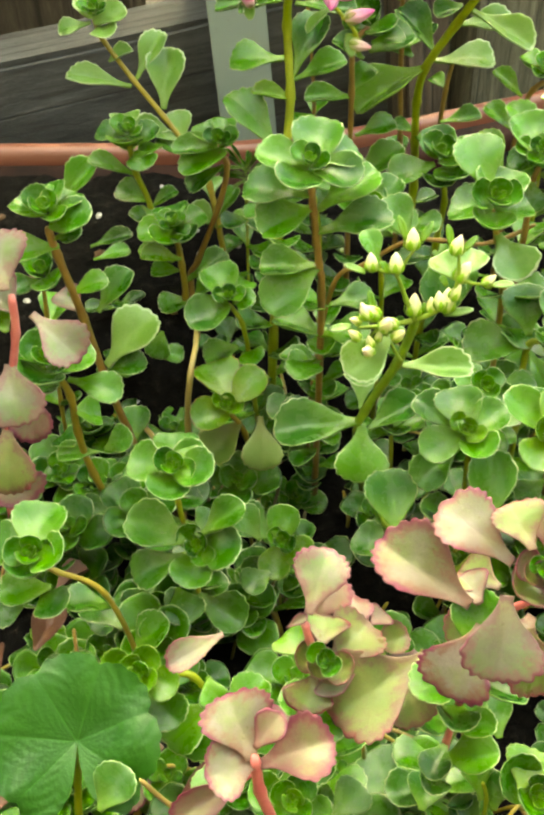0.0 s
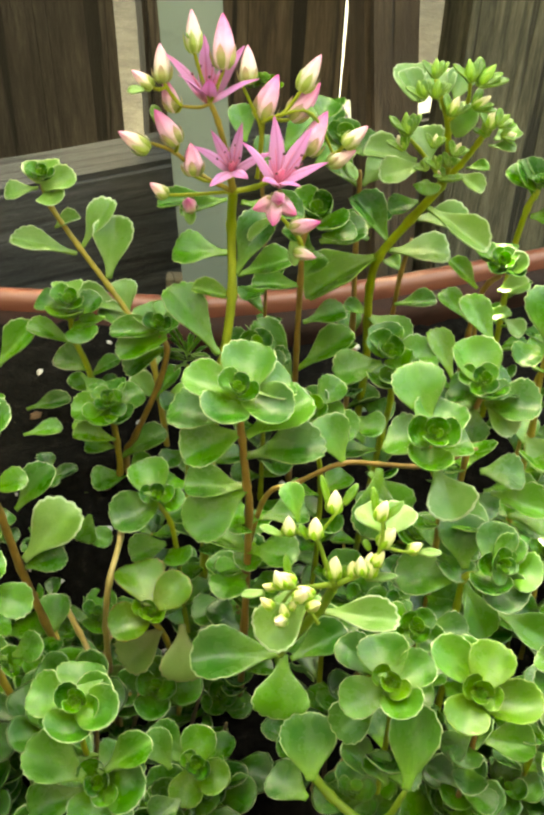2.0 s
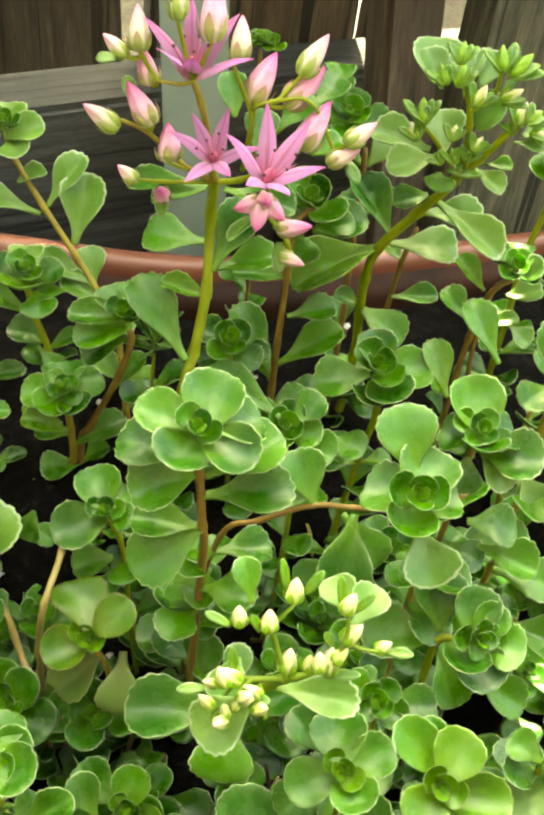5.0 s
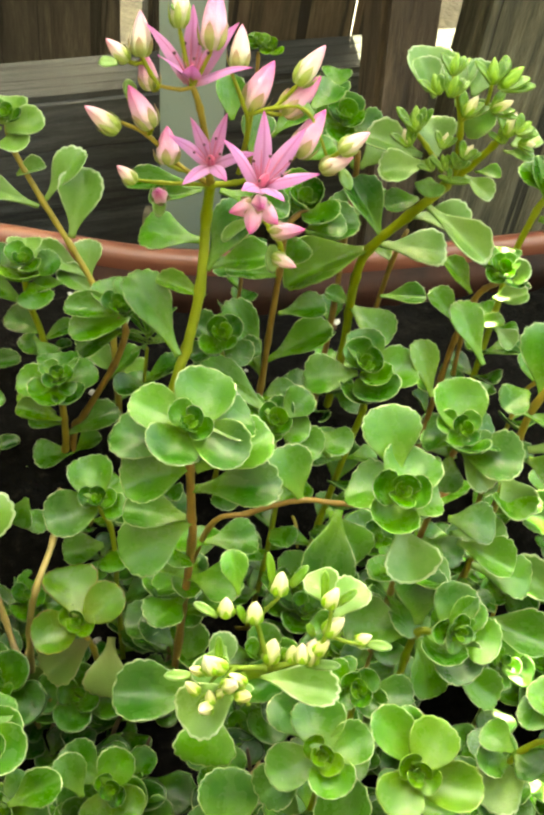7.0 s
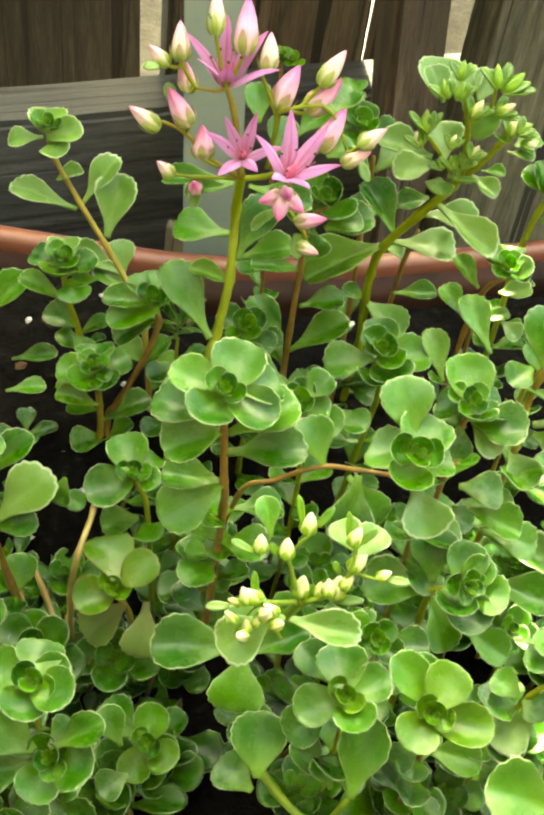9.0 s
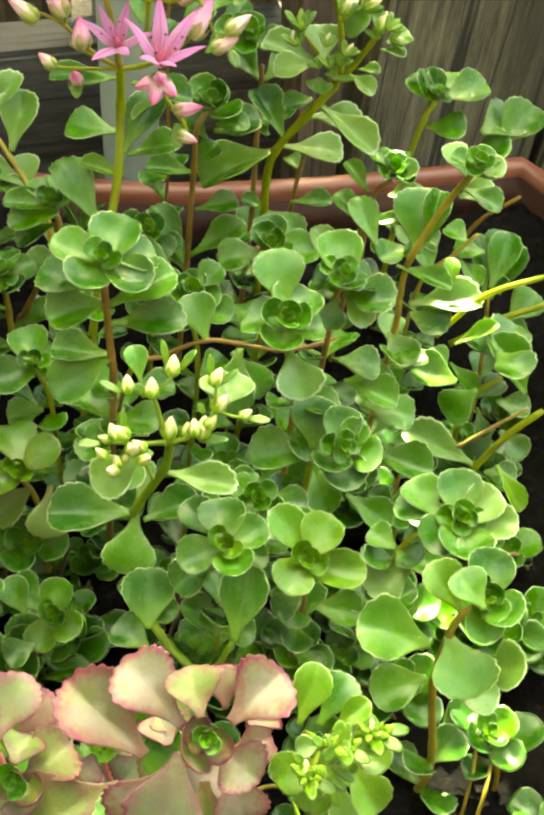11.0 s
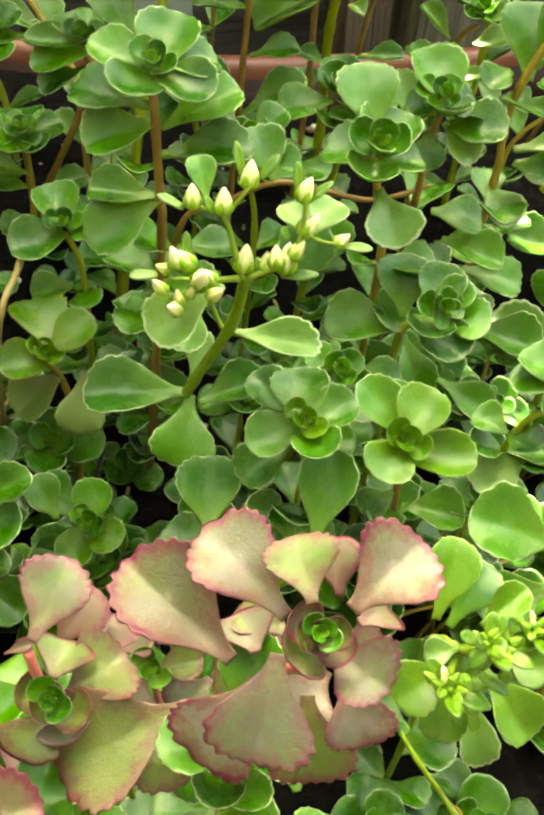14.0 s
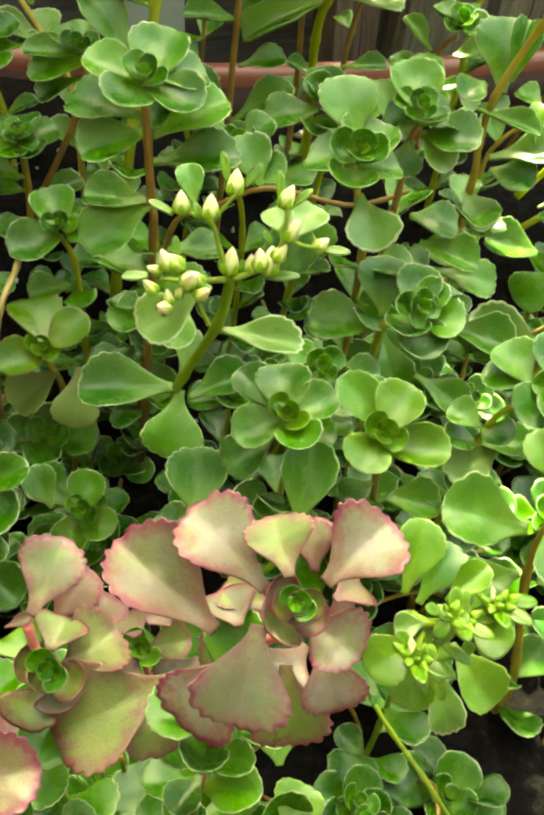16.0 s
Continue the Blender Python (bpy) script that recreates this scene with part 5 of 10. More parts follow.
leaf(p, (0.0292, 0.3380, 0.2922), 23, 30, 20, 23.3, 11.5, "green", "spoon")
leaf(p, (0.0275, 0.3380, 0.3280), 45, 34, 15, 12.1, 8.9, "green", "spoon")
leaf(p, (0.0282, 0.3380, 0.3263), -177, 0, -21, 16.2, 8.9, "green", "spoon")
leaf(p, (0.0272, 0.3420, 0.3413), 65, 41, 9, 16.9, 13.1, "green", "flat")
leaf(p, (0.0332, 0.3420, 0.3405), 10, 18, 21, 16.0, 13.4, "green", "flat")
leaf(p, (0.0334, 0.3370, 0.3457), 3, 11, 21, 11.1, 8.5, "green", "flat")
rosette(p, (0.0320, 0.3420, 0.3498), 22, -90, 25, 11.1, 3, "green")
leaf(p, (0.0313, 0.3380, 0.3395), 148, 23, -19, 12.3, 8.7, "green", "spoon")
leaf(p, (0.0281, 0.3380, 0.2876), 131, 34, -15, 25.3, 11.3, "green", "spoon")
leaf(p, (0.0283, 0.3380, 0.2854), 137, 31, -16, 15.3, 9.7, "green", "spoon")

p = shoot("sedum_plant", "upright stonecrop shoot with a reddish-brown stem", (0.0500, 0.3620, 0.2100), "stonecrop shoots in the planter")
leaf(p, (0.0501, 0.3713, 0.2833), 101, 38, -13, 11.1, 9.8, "green", "flat")
leaf(p, (0.0501, 0.3713, 0.2833), 247, 4, -3, 11.6, 8.9, "green", "spoon")
leaf(p, (0.0504, 0.3688, 0.2625), 79, 2, 13, 13.6, 11.3, "green", "flat")
leaf(p, (0.0504, 0.3688, 0.2625), 262, 24, -12, 14.0, 11.6, "deep", "spoon")
leaf(p, (0.0505, 0.3676, 0.2521), 157, 0, -7, 14.3, 12.7, "green", "flat")
leaf(p, (0.0505, 0.3676, 0.2521), 359, 29, -14, 14.8, 13.2, "deep", "spoon")
leaf(p, (0.0505, 0.3663, 0.2418), 291, 38, 3, 11.6, 9.9, "deep", "flat")
leaf(p, (0.0504, 0.3651, 0.2314), 161, 6, -8, 10.3, 8.0, "green", "spoon")
leaf(p, (0.0504, 0.3651, 0.2314), 336, 28, -13, 12.6, 11.3, "deep", "flat")
leaf(p, (0.0502, 0.3639, 0.2210), 65, 23, 0, 14.8, 11.5, "green", "flat")
leaf(p, (0.0502, 0.3639, 0.2210), 279, 24, -2, 13.2, 10.6, "green", "flat")
stalk(p, [(0.0500, 0.3620, 0.2050), (0.0506, 0.3670, 0.2473), (0.0500, 0.3720, 0.2895), (0.0481, 0.3720, 0.3182), (0.0472, 0.3720, 0.3403), (0.0462, 0.3720, 0.3519)], 1.06, 0.91, "brown", "stem")
rosette(p, (0.0399, 0.3720, 0.3610), 24, -90, 40, 12.5, 4, "green")
leaf(p, (0.0461, 0.3720, 0.3458), 142, 25, -17, 16.1, 11.3, "green", "spoon")
leaf(p, (0.0477, 0.3720, 0.3461), 41, 31, 15, 14.9, 11.3, "pale", "flat")
leaf(p, (0.0495, 0.3720, 0.3288), 60, 16, 9, 14.3, 14.2, "green", "flat")
leaf(p, (0.0519, 0.3720, 0.3252), 145, 24, -18, 13.2, 11.8, "green", "flat")
leaf(p, (0.0350, 0.3720, 0.3703), 87, 16, -0, 8.9, 9.1, "green", "flat")
leaf(p, (0.0313, 0.3720, 0.3558), 64, 39, 8, 19.7, 8.6, "green", "spoon")

p = shoot("budding_stonecrop", "tall stonecrop stalk with clusters of lime-green buds", (0.0535, 0.3651, 0.2100), "flowering stonecrop stalks")
leaf(p, (0.0563, 0.3700, 0.2655), 23, 5, 4, 11.3, 8.3, "deep", "flat")
leaf(p, (0.0563, 0.3700, 0.2655), 214, 10, 9, 11.8, 10.2, "deep", "spoon")
leaf(p, (0.0560, 0.3697, 0.2539), 135, 26, -3, 11.1, 9.2, "deep", "spoon")
leaf(p, (0.0560, 0.3697, 0.2539), 327, 6, 10, 14.5, 12.9, "deep", "spoon")
leaf(p, (0.0556, 0.3694, 0.2423), 46, 2, 8, 14.7, 12.3, "deep", "spoon")
leaf(p, (0.0556, 0.3694, 0.2423), 227, 37, 14, 10.8, 9.0, "green", "flat")
leaf(p, (0.0550, 0.3683, 0.2307), 139, 19, -6, 13.0, 10.8, "green", "flat")
leaf(p, (0.0550, 0.3683, 0.2307), 295, 23, -1, 13.7, 10.4, "deep", "flat")
leaf(p, (0.0543, 0.3669, 0.2191), 241, 12, 11, 12.1, 10.7, "deep", "flat")
stalk(p, [(0.0535, 0.3651, 0.2050), (0.0555, 0.3693, 0.2387), (0.0565, 0.3701, 0.2725), (0.0545, 0.3644, 0.2954), (0.0532, 0.3599, 0.3135), (0.0546, 0.3562, 0.3282), (0.0628, 0.3520, 0.3452), (0.0701, 0.3483, 0.3597), (0.0707, 0.3457, 0.3689)], 1.53, 1.39, "green", "stem")
leaf(p, (0.0539, 0.3563, 0.3276), -156, -20, -11, 27.6, 18.3, "lime", "folded")
leaf(p, (0.0668, 0.3506, 0.3505), -28, -20, 19, 24.2, 11.9, "pale", "spoon")
leaf(p, (0.0572, 0.3555, 0.3310), -3, 5, 21, 20.9, 13.8, "pale", "spoon")
leaf(p, (0.0641, 0.3501, 0.3527), -162, -15, -20, 10.3, 8.1, "green", "flat")
leaf(p, (0.0628, 0.3520, 0.3452), 3, 0, 21, 20.1, 11.8, "pale", "spoon")
leaf(p, (0.0564, 0.3544, 0.3353), 135, 32, -16, 19.5, 11.8, "green", "folded")
leaf(p, (0.0539, 0.3634, 0.2993), -26, -18, 19, 17.9, 14.0, "green", "flat")
leaf(p, (0.0537, 0.3631, 0.3006), 171, 12, -21, 9.0, 6.7, "green", "flat")
stalk(p, [(0.0703, 0.3486, 0.3587), (0.0705, 0.3462, 0.3683), (0.0689, 0.3435, 0.3788), (0.0663, 0.3413, 0.3877), (0.0620, 0.3389, 0.3973)], 1.11, 0.67, "green", "stem")
stalk(p, [(0.0707, 0.3478, 0.3617), (0.0747, 0.3462, 0.3681), (0.0786, 0.3440, 0.3769), (0.0820, 0.3417, 0.3860)], 1.10, 0.77, "green", "stem")
stalk(p, [(0.0678, 0.3470, 0.3650), (0.0610, 0.3450, 0.3731), (0.0566, 0.3438, 0.3777)], 0.76, 0.54, "green", "stem")
stalk(p, [(0.0680, 0.3423, 0.3838), (0.0710, 0.3414, 0.3873), (0.0726, 0.3405, 0.3911), (0.0718, 0.3386, 0.3988)], 0.67, 0.51, "green", "stem")
leaf(p, (0.0597, 0.3498, 0.3859), 99, 25, -4, 14.3, 13.9, "pale", "round")
leaf(p, (0.0587, 0.3387, 0.3901), 124, 37, -13, 11.4, 7.9, "pale", "spoon")
leaf(p, (0.0663, 0.3448, 0.3859), 99, 43, -4, 13.6, 9.5, "pale", "spoon")
leaf(p, (0.0700, 0.3473, 0.3880), 71, 42, 6, 10.3, 8.7, "pale", "flat")
leaf(p, (0.0708, 0.3458, 0.3779), -3, 54, 33, 10.4, 11.1, "pale", "round")
leaf(p, (0.0653, 0.3494, 0.3672), 101, 30, -5, 12.8, 12.0, "pale", "flat")
leaf(p, (0.0642, 0.3441, 0.3686), -166, -12, -20, 15.2, 10.7, "pale", "spoon")
leaf(p, (0.0617, 0.3508, 0.3659), 168, 5, -21, 17.0, 11.8, "pale", "spoon")
leaf(p, (0.0735, 0.3471, 0.3647), -25, -18, 19, 10.7, 7.5, "pale", "spoon")
leaf(p, (0.0760, 0.3443, 0.3679), -2, 6, 21, 7.4, 5.1, "young", "spoon")
leaf(p, (0.0680, 0.3444, 0.3634), 0, 8, 21, 8.4, 2.7, "lime", "finger")
leaf(p, (0.0831, 0.3438, 0.3777), 27, 15, 18, 8.9, 8.1, "pale", "flat")
leaf(p, (0.0817, 0.3443, 0.3756), -9, -1, 21, 8.5, 5.4, "pale", "spoon")
leaf(p, (0.0650, 0.3478, 0.3617), -91, -15, 0, 7.7, 8.8, "young", "flat")
bud(p, (0.0610, 0.3344, 0.3993), 87, 64, 5.6, "lime", "green", 1.25)
leaf(p, (0.0608, 0.3333, 0.3998), 43, 33, 15, 6.4, 2.2, "lime", "finger")
leaf(p, (0.0608, 0.3333, 0.3998), 132, 33, -15, 6.4, 2.2, "lime", "finger")
leaf(p, (0.0608, 0.3333, 0.3998), 55, 46, 13, 5.6, 2.2, "lime", "finger")
bud(p, (0.0590, 0.3361, 0.3926), 133, 57, 5.5, "lime", "green", 1.25)
leaf(p, (0.0588, 0.3350, 0.3931), 72, 42, 6, 6.3, 2.4, "lime", "finger")
leaf(p, (0.0588, 0.3350, 0.3931), 154, 19, -19, 6.3, 2.4, "lime", "finger")
leaf(p, (0.0588, 0.3350, 0.3931), 92, 51, -2, 5.5, 2.4, "lime", "finger")
bud(p, (0.0622, 0.3361, 0.3926), 76, 63, 5.8, "lime", "green", 1.25)
leaf(p, (0.0620, 0.3350, 0.3931), 38, 30, 16, 6.7, 2.4, "lime", "finger")
leaf(p, (0.0620, 0.3350, 0.3931), 126, 36, -14, 6.7, 2.4, "lime", "finger")
leaf(p, (0.0620, 0.3350, 0.3931), 49, 44, 15, 5.9, 2.4, "lime", "finger")
bud(p, (0.0675, 0.3375, 0.3870), 46, 58, 6.4, "white", "green", 1.25)
leaf(p, (0.0673, 0.3364, 0.3876), 24, 20, 19, 7.4, 2.7, "lime", "finger")
leaf(p, (0.0673, 0.3364, 0.3876), 107, 42, -7, 7.4, 2.7, "lime", "finger")
leaf(p, (0.0673, 0.3364, 0.3876), 31, 35, 19, 6.3, 2.7, "lime", "finger")
bud(p, (0.0714, 0.3346, 0.3987), 110, 62, 6.5, "lime", "green", 1.25)
leaf(p, (0.0712, 0.3334, 0.3992), 55, 38, 12, 7.5, 2.3, "lime", "finger")
leaf(p, (0.0712, 0.3334, 0.3992), 142, 27, -17, 7.5, 2.3, "lime", "finger")
leaf(p, (0.0712, 0.3334, 0.3992), 71, 49, 7, 6.6, 2.3, "lime", "finger")
bud(p, (0.0736, 0.3349, 0.3975), 27, 49, 7.8, "lime", "green", 1.25)
leaf(p, (0.0734, 0.3337, 0.3980), 13, 10, 20, 9.1, 3.3, "lime", "finger")
leaf(p, (0.0734, 0.3337, 0.3980), 87, 43, 0, 9.1, 3.3, "lime", "finger")
leaf(p, (0.0734, 0.3337, 0.3980), 18, 25, 21, 7.9, 3.3, "lime", "finger")
bud(p, (0.0735, 0.3367, 0.3901), 10, 37, 6.3, "white", "green", 1.25)
leaf(p, (0.0733, 0.3356, 0.3907), -0, -3, 21, 7.1, 2.6, "lime", "finger")
leaf(p, (0.0733, 0.3356, 0.3907), 62, 40, 9, 7.1, 2.6, "lime", "finger")
leaf(p, (0.0733, 0.3356, 0.3907), 4, 12, 21, 6.2, 2.6, "lime", "finger")
bud(p, (0.0561, 0.3394, 0.3793), 103, 63, 7.1, "lime", "green", 1.25)
leaf(p, (0.0559, 0.3383, 0.3799), 51, 37, 13, 8.3, 2.6, "lime", "finger")
leaf(p, (0.0559, 0.3383, 0.3799), 139, 29, -17, 8.3, 2.6, "lime", "finger")
leaf(p, (0.0559, 0.3383, 0.3799), 66, 49, 9, 7.2, 2.6, "lime", "finger")
bud(p, (0.0568, 0.3392, 0.3803), 135, 56, 4.5, "lime", "green", 1.25)
leaf(p, (0.0567, 0.3380, 0.3809), 73, 42, 6, 5.2, 2.1, "lime", "finger")
leaf(p, (0.0567, 0.3380, 0.3809), 154, 18, -19, 5.2, 2.1, "lime", "finger")
leaf(p, (0.0567, 0.3380, 0.3809), 94, 51, -2, 4.5, 2.1, "lime", "finger")
bud(p, (0.0559, 0.3407, 0.3740), 136, 56, 5.2, "white", "green", 1.25)
leaf(p, (0.0557, 0.3396, 0.3747), 74, 42, 5, 6.1, 2.4, "lime", "finger")
leaf(p, (0.0557, 0.3396, 0.3747), 155, 17, -20, 6.1, 2.4, "lime", "finger")
leaf(p, (0.0557, 0.3396, 0.3747), 95, 50, -3, 5.3, 2.4, "lime", "finger")
bud(p, (0.0646, 0.3404, 0.3755), 69, 63, 4.5, "white", "green", 1.25)
leaf(p, (0.0644, 0.3392, 0.3761), 35, 28, 17, 5.2, 2.1, "lime", "finger")
leaf(p, (0.0644, 0.3392, 0.3761), 122, 37, -12, 5.2, 2.1, "lime", "finger")
leaf(p, (0.0644, 0.3392, 0.3761), 45, 42, 16, 4.5, 2.1, "lime", "finger")
bud(p, (0.0673, 0.3423, 0.3678), 125, 59, 4.6, "lime", "green", 1.25)
leaf(p, (0.0671, 0.3411, 0.3685), 65, 41, 9, 5.3, 2.1, "lime", "finger")
leaf(p, (0.0671, 0.3411, 0.3685), 149, 22, -19, 5.3, 2.1, "lime", "finger")
leaf(p, (0.0671, 0.3411, 0.3685), 83, 51, 2, 4.6, 2.1, "lime", "finger")
bud(p, (0.0700, 0.3420, 0.3692), 49, 59, 4.2, "lime", "green", 1.25)
leaf(p, (0.0698, 0.3408, 0.3698), 25, 22, 19, 4.9, 2.2, "lime", "finger")
leaf(p, (0.0698, 0.3408, 0.3698), 109, 41, -8, 4.9, 2.2, "lime", "finger")
leaf(p, (0.0698, 0.3408, 0.3698), 33, 36, 19, 4.4, 2.2, "lime", "finger")
bud(p, (0.0711, 0.3410, 0.3730), 41, 56, 4.8, "white", "green", 1.25)
leaf(p, (0.0708, 0.3398, 0.3736), 21, 18, 19, 5.5, 2.4, "lime", "finger")
leaf(p, (0.0708, 0.3398, 0.3736), 102, 42, -5, 5.5, 2.4, "lime", "finger")
leaf(p, (0.0708, 0.3398, 0.3736), 28, 33, 19, 4.8, 2.4, "lime", "finger")
bud(p, (0.0797, 0.3385, 0.3832), 63, 62, 6.6, "white", "green", 1.25)
leaf(p, (0.0794, 0.3373, 0.3838), 32, 26, 18, 7.7, 2.7, "lime", "finger")
leaf(p, (0.0794, 0.3373, 0.3838), 119, 39, -11, 7.7, 2.7, "lime", "finger")
leaf(p, (0.0794, 0.3373, 0.3838), 41, 41, 17, 6.7, 2.7, "lime", "finger")
bud(p, (0.0820, 0.3382, 0.3844), 21, 46, 5.1, "lime", "green", 1.25)
leaf(p, (0.0817, 0.3370, 0.3850), 9, 6, 21, 5.9, 2.5, "lime", "finger")
leaf(p, (0.0817, 0.3370, 0.3850), 80, 43, 3, 5.9, 2.5, "lime", "finger")
leaf(p, (0.0817, 0.3370, 0.3850), 14, 22, 21, 5.1, 2.5, "lime", "finger")
bud(p, (0.0836, 0.3389, 0.3812), -9, 17, 4.6, "white", "green", 1.25)
leaf(p, (0.0833, 0.3378, 0.3818), -19, -22, 21, 5.3, 1.8, "lime", "finger")
leaf(p, (0.0833, 0.3378, 0.3818), 34, 28, 17, 5.3, 1.8, "lime", "finger")
leaf(p, (0.0833, 0.3378, 0.3818), -14, -7, 21, 4.6, 1.8, "lime", "finger")
bud(p, (0.0798, 0.3391, 0.3806), 135, 56, 4.5, "lime", "green", 1.25)
leaf(p, (0.0795, 0.3379, 0.3812), 73, 42, 6, 5.2, 2.1, "lime", "finger")
leaf(p, (0.0795, 0.3379, 0.3812), 154, 18, -19, 5.2, 2.1, "lime", "finger")
leaf(p, (0.0795, 0.3379, 0.3812), 94, 51, -2, 4.5, 2.1, "lime", "finger")
bud(p, (0.0642, 0.3424, 0.3673), 157, 44, 3.9, "lime", "green", 1.25)
leaf(p, (0.0640, 0.3413, 0.3679), 100, 43, -5, 4.5, 2.1, "lime", "finger")
leaf(p, (0.0640, 0.3413, 0.3679), 169, 4, -21, 4.5, 2.1, "lime", "finger")
leaf(p, (0.0640, 0.3413, 0.3679), 122, 46, -13, 3.9, 2.1, "lime", "finger")
bud(p, (0.0696, 0.3430, 0.3650), 160, 42, 3.0, "white", "green", 1.25)
leaf(p, (0.0694, 0.3418, 0.3657), 104, 42, -6, 3.4, 1.8, "lime", "finger")
leaf(p, (0.0694, 0.3418, 0.3657), 171, 2, -21, 3.4, 1.8, "lime", "finger")

p = shoot("sedum_plant", "small green stonecrop rosette on a reddish stem by the rim", (0.0882, 0.3480, 0.2100), "stonecrop shoots in the planter")
leaf(p, (0.0900, 0.3571, 0.2730), 44, 29, -3, 11.2, 10.1, "green", "spoon")
leaf(p, (0.0900, 0.3571, 0.2730), 218, 31, 3, 10.3, 8.4, "green", "flat")
leaf(p, (0.0898, 0.3557, 0.2623), 148, 36, 11, 10.4, 7.6, "green", "spoon")
leaf(p, (0.0895, 0.3543, 0.2517), 53, 25, -11, 11.5, 8.3, "green", "spoon")
leaf(p, (0.0895, 0.3543, 0.2517), 215, 30, -12, 12.3, 10.1, "deep", "flat")
leaf(p, (0.0892, 0.3528, 0.2410), 159, 21, -5, 12.9, 9.8, "deep", "flat")
leaf(p, (0.0892, 0.3528, 0.2410), 307, 24, -10, 11.7, 10.4, "green", "spoon")
leaf(p, (0.0889, 0.3514, 0.2303), 51, 15, -6, 13.2, 10.5, "green", "spoon")
leaf(p, (0.0889, 0.3514, 0.2303), 225, 37, 10, 12.6, 9.9, "green", "flat")
leaf(p, (0.0886, 0.3500, 0.2197), 143, 14, 15, 14.8, 12.7, "deep", "flat")
leaf(p, (0.0886, 0.3500, 0.2197), 340, 6, 4, 10.3, 8.0, "green", "flat")
stalk(p, [(0.0882, 0.3480, 0.2050), (0.0892, 0.3530, 0.2422), (0.0902, 0.3580, 0.2794), (0.0903, 0.3580, 0.2976), (0.0916, 0.3580, 0.3127), (0.0940, 0.3580, 0.3192), (0.0976, 0.3580, 0.3224)], 1.08, 0.94, "brown", "stem")
rosette(p, (0.0969, 0.3580, 0.3266), 26, -90, 10, 9.7, 4, "green", young="young")
leaf(p, (0.0992, 0.3580, 0.3240), -14, 41, 28, 8.9, 9.5, "pale", "flat")
leaf(p, (0.0951, 0.3580, 0.3273), 132, 16, -15, 8.2, 7.8, "green", "flat")
leaf(p, (0.0984, 0.3580, 0.3268), 95, 13, -3, 10.3, 11.0, "green", "flat")
leaf(p, (0.0902, 0.3580, 0.3162), 141, 28, -17, 14.0, 7.7, "lime", "spoon")
leaf(p, (0.0895, 0.3580, 0.3029), 141, 28, -17, 14.5, 9.2, "green", "spoon")
leaf(p, (0.0637, 0.3680, 0.3015), 2, 10, 21, 15.5, 8.1, "green", "spoon")
leaf(p, (0.0909, 0.3580, 0.3020), 10, 18, 21, 14.4, 5.6, "lime", "spoon")
leaf(p, (0.0974, 0.3580, 0.3157), 6, 14, 21, 11.5, 8.8, "pale", "flat")
leaf(p, (0.1010, 0.3580, 0.3047), -31, -22, 19, 9.5, 8.2, "pale", "spoon")
stalk(p, [(0.0938, 0.3580, 0.2812), (0.0924, 0.3580, 0.2957), (0.0927, 0.3580, 0.3149)], 0.80, 0.67, "brown", "stem")
leaf(p, (0.0651, 0.3730, 0.3127), 130, 15, -14, 7.6, 7.3, "lime", "spoon")
stalk(p, [(0.0642, 0.3730, 0.2899), (0.0653, 0.3730, 0.3117), (0.0675, 0.3730, 0.3261)], 0.95, 0.81, "brown", "stem")

p = shoot("sedum_plant", "thick-stemmed stonecrop shoot catching direct sun", (0.0974, 0.2850, 0.2100), "stonecrop shoots in the planter")
leaf(p, (0.0974, 0.2850, 0.3063), 95, 26, 1, 11.2, 9.4, "green", "flat")
leaf(p, (0.0974, 0.2850, 0.3063), 278, 15, -2, 14.6, 12.9, "green", "spoon")
leaf(p, (0.0975, 0.2850, 0.2961), 362, 27, -3, 14.4, 11.8, "green", "spoon")
leaf(p, (0.0976, 0.2850, 0.2858), 55, 35, -8, 13.5, 9.9, "green", "flat")
leaf(p, (0.0976, 0.2850, 0.2858), 240, 16, 10, 12.1, 9.7, "green", "spoon")
leaf(p, (0.0976, 0.2850, 0.2755), 185, 32, -2, 13.1, 11.3, "green", "flat")
leaf(p, (0.0976, 0.2850, 0.2755), 322, 4, -4, 10.6, 8.2, "green", "spoon")
leaf(p, (0.0977, 0.2850, 0.2652), 51, 21, 4, 14.4, 11.5, "green", "spoon")
leaf(p, (0.0977, 0.2850, 0.2652), 262, 15, 14, 12.0, 9.2, "deep", "flat")
leaf(p, (0.0977, 0.2850, 0.2550), 163, 5, 10, 11.8, 10.1, "deep", "spoon")
leaf(p, (0.0977, 0.2850, 0.2550), 346, 3, -15, 13.4, 9.9, "green", "spoon")
leaf(p, (0.0977, 0.2850, 0.2447), 53, 18, 1, 14.8, 11.6, "deep", "flat")
leaf(p, (0.0977, 0.2850, 0.2447), 276, 4, 5, 12.8, 9.7, "green", "flat")
leaf(p, (0.0976, 0.2850, 0.2344), 172, 22, 10, 12.5, 11.3, "deep", "flat")
leaf(p, (0.0976, 0.2850, 0.2344), 331, 25, -13, 10.9, 9.7, "green", "flat")
leaf(p, (0.0975, 0.2850, 0.2242), 86, 23, 11, 13.6, 11.4, "deep", "spoon")
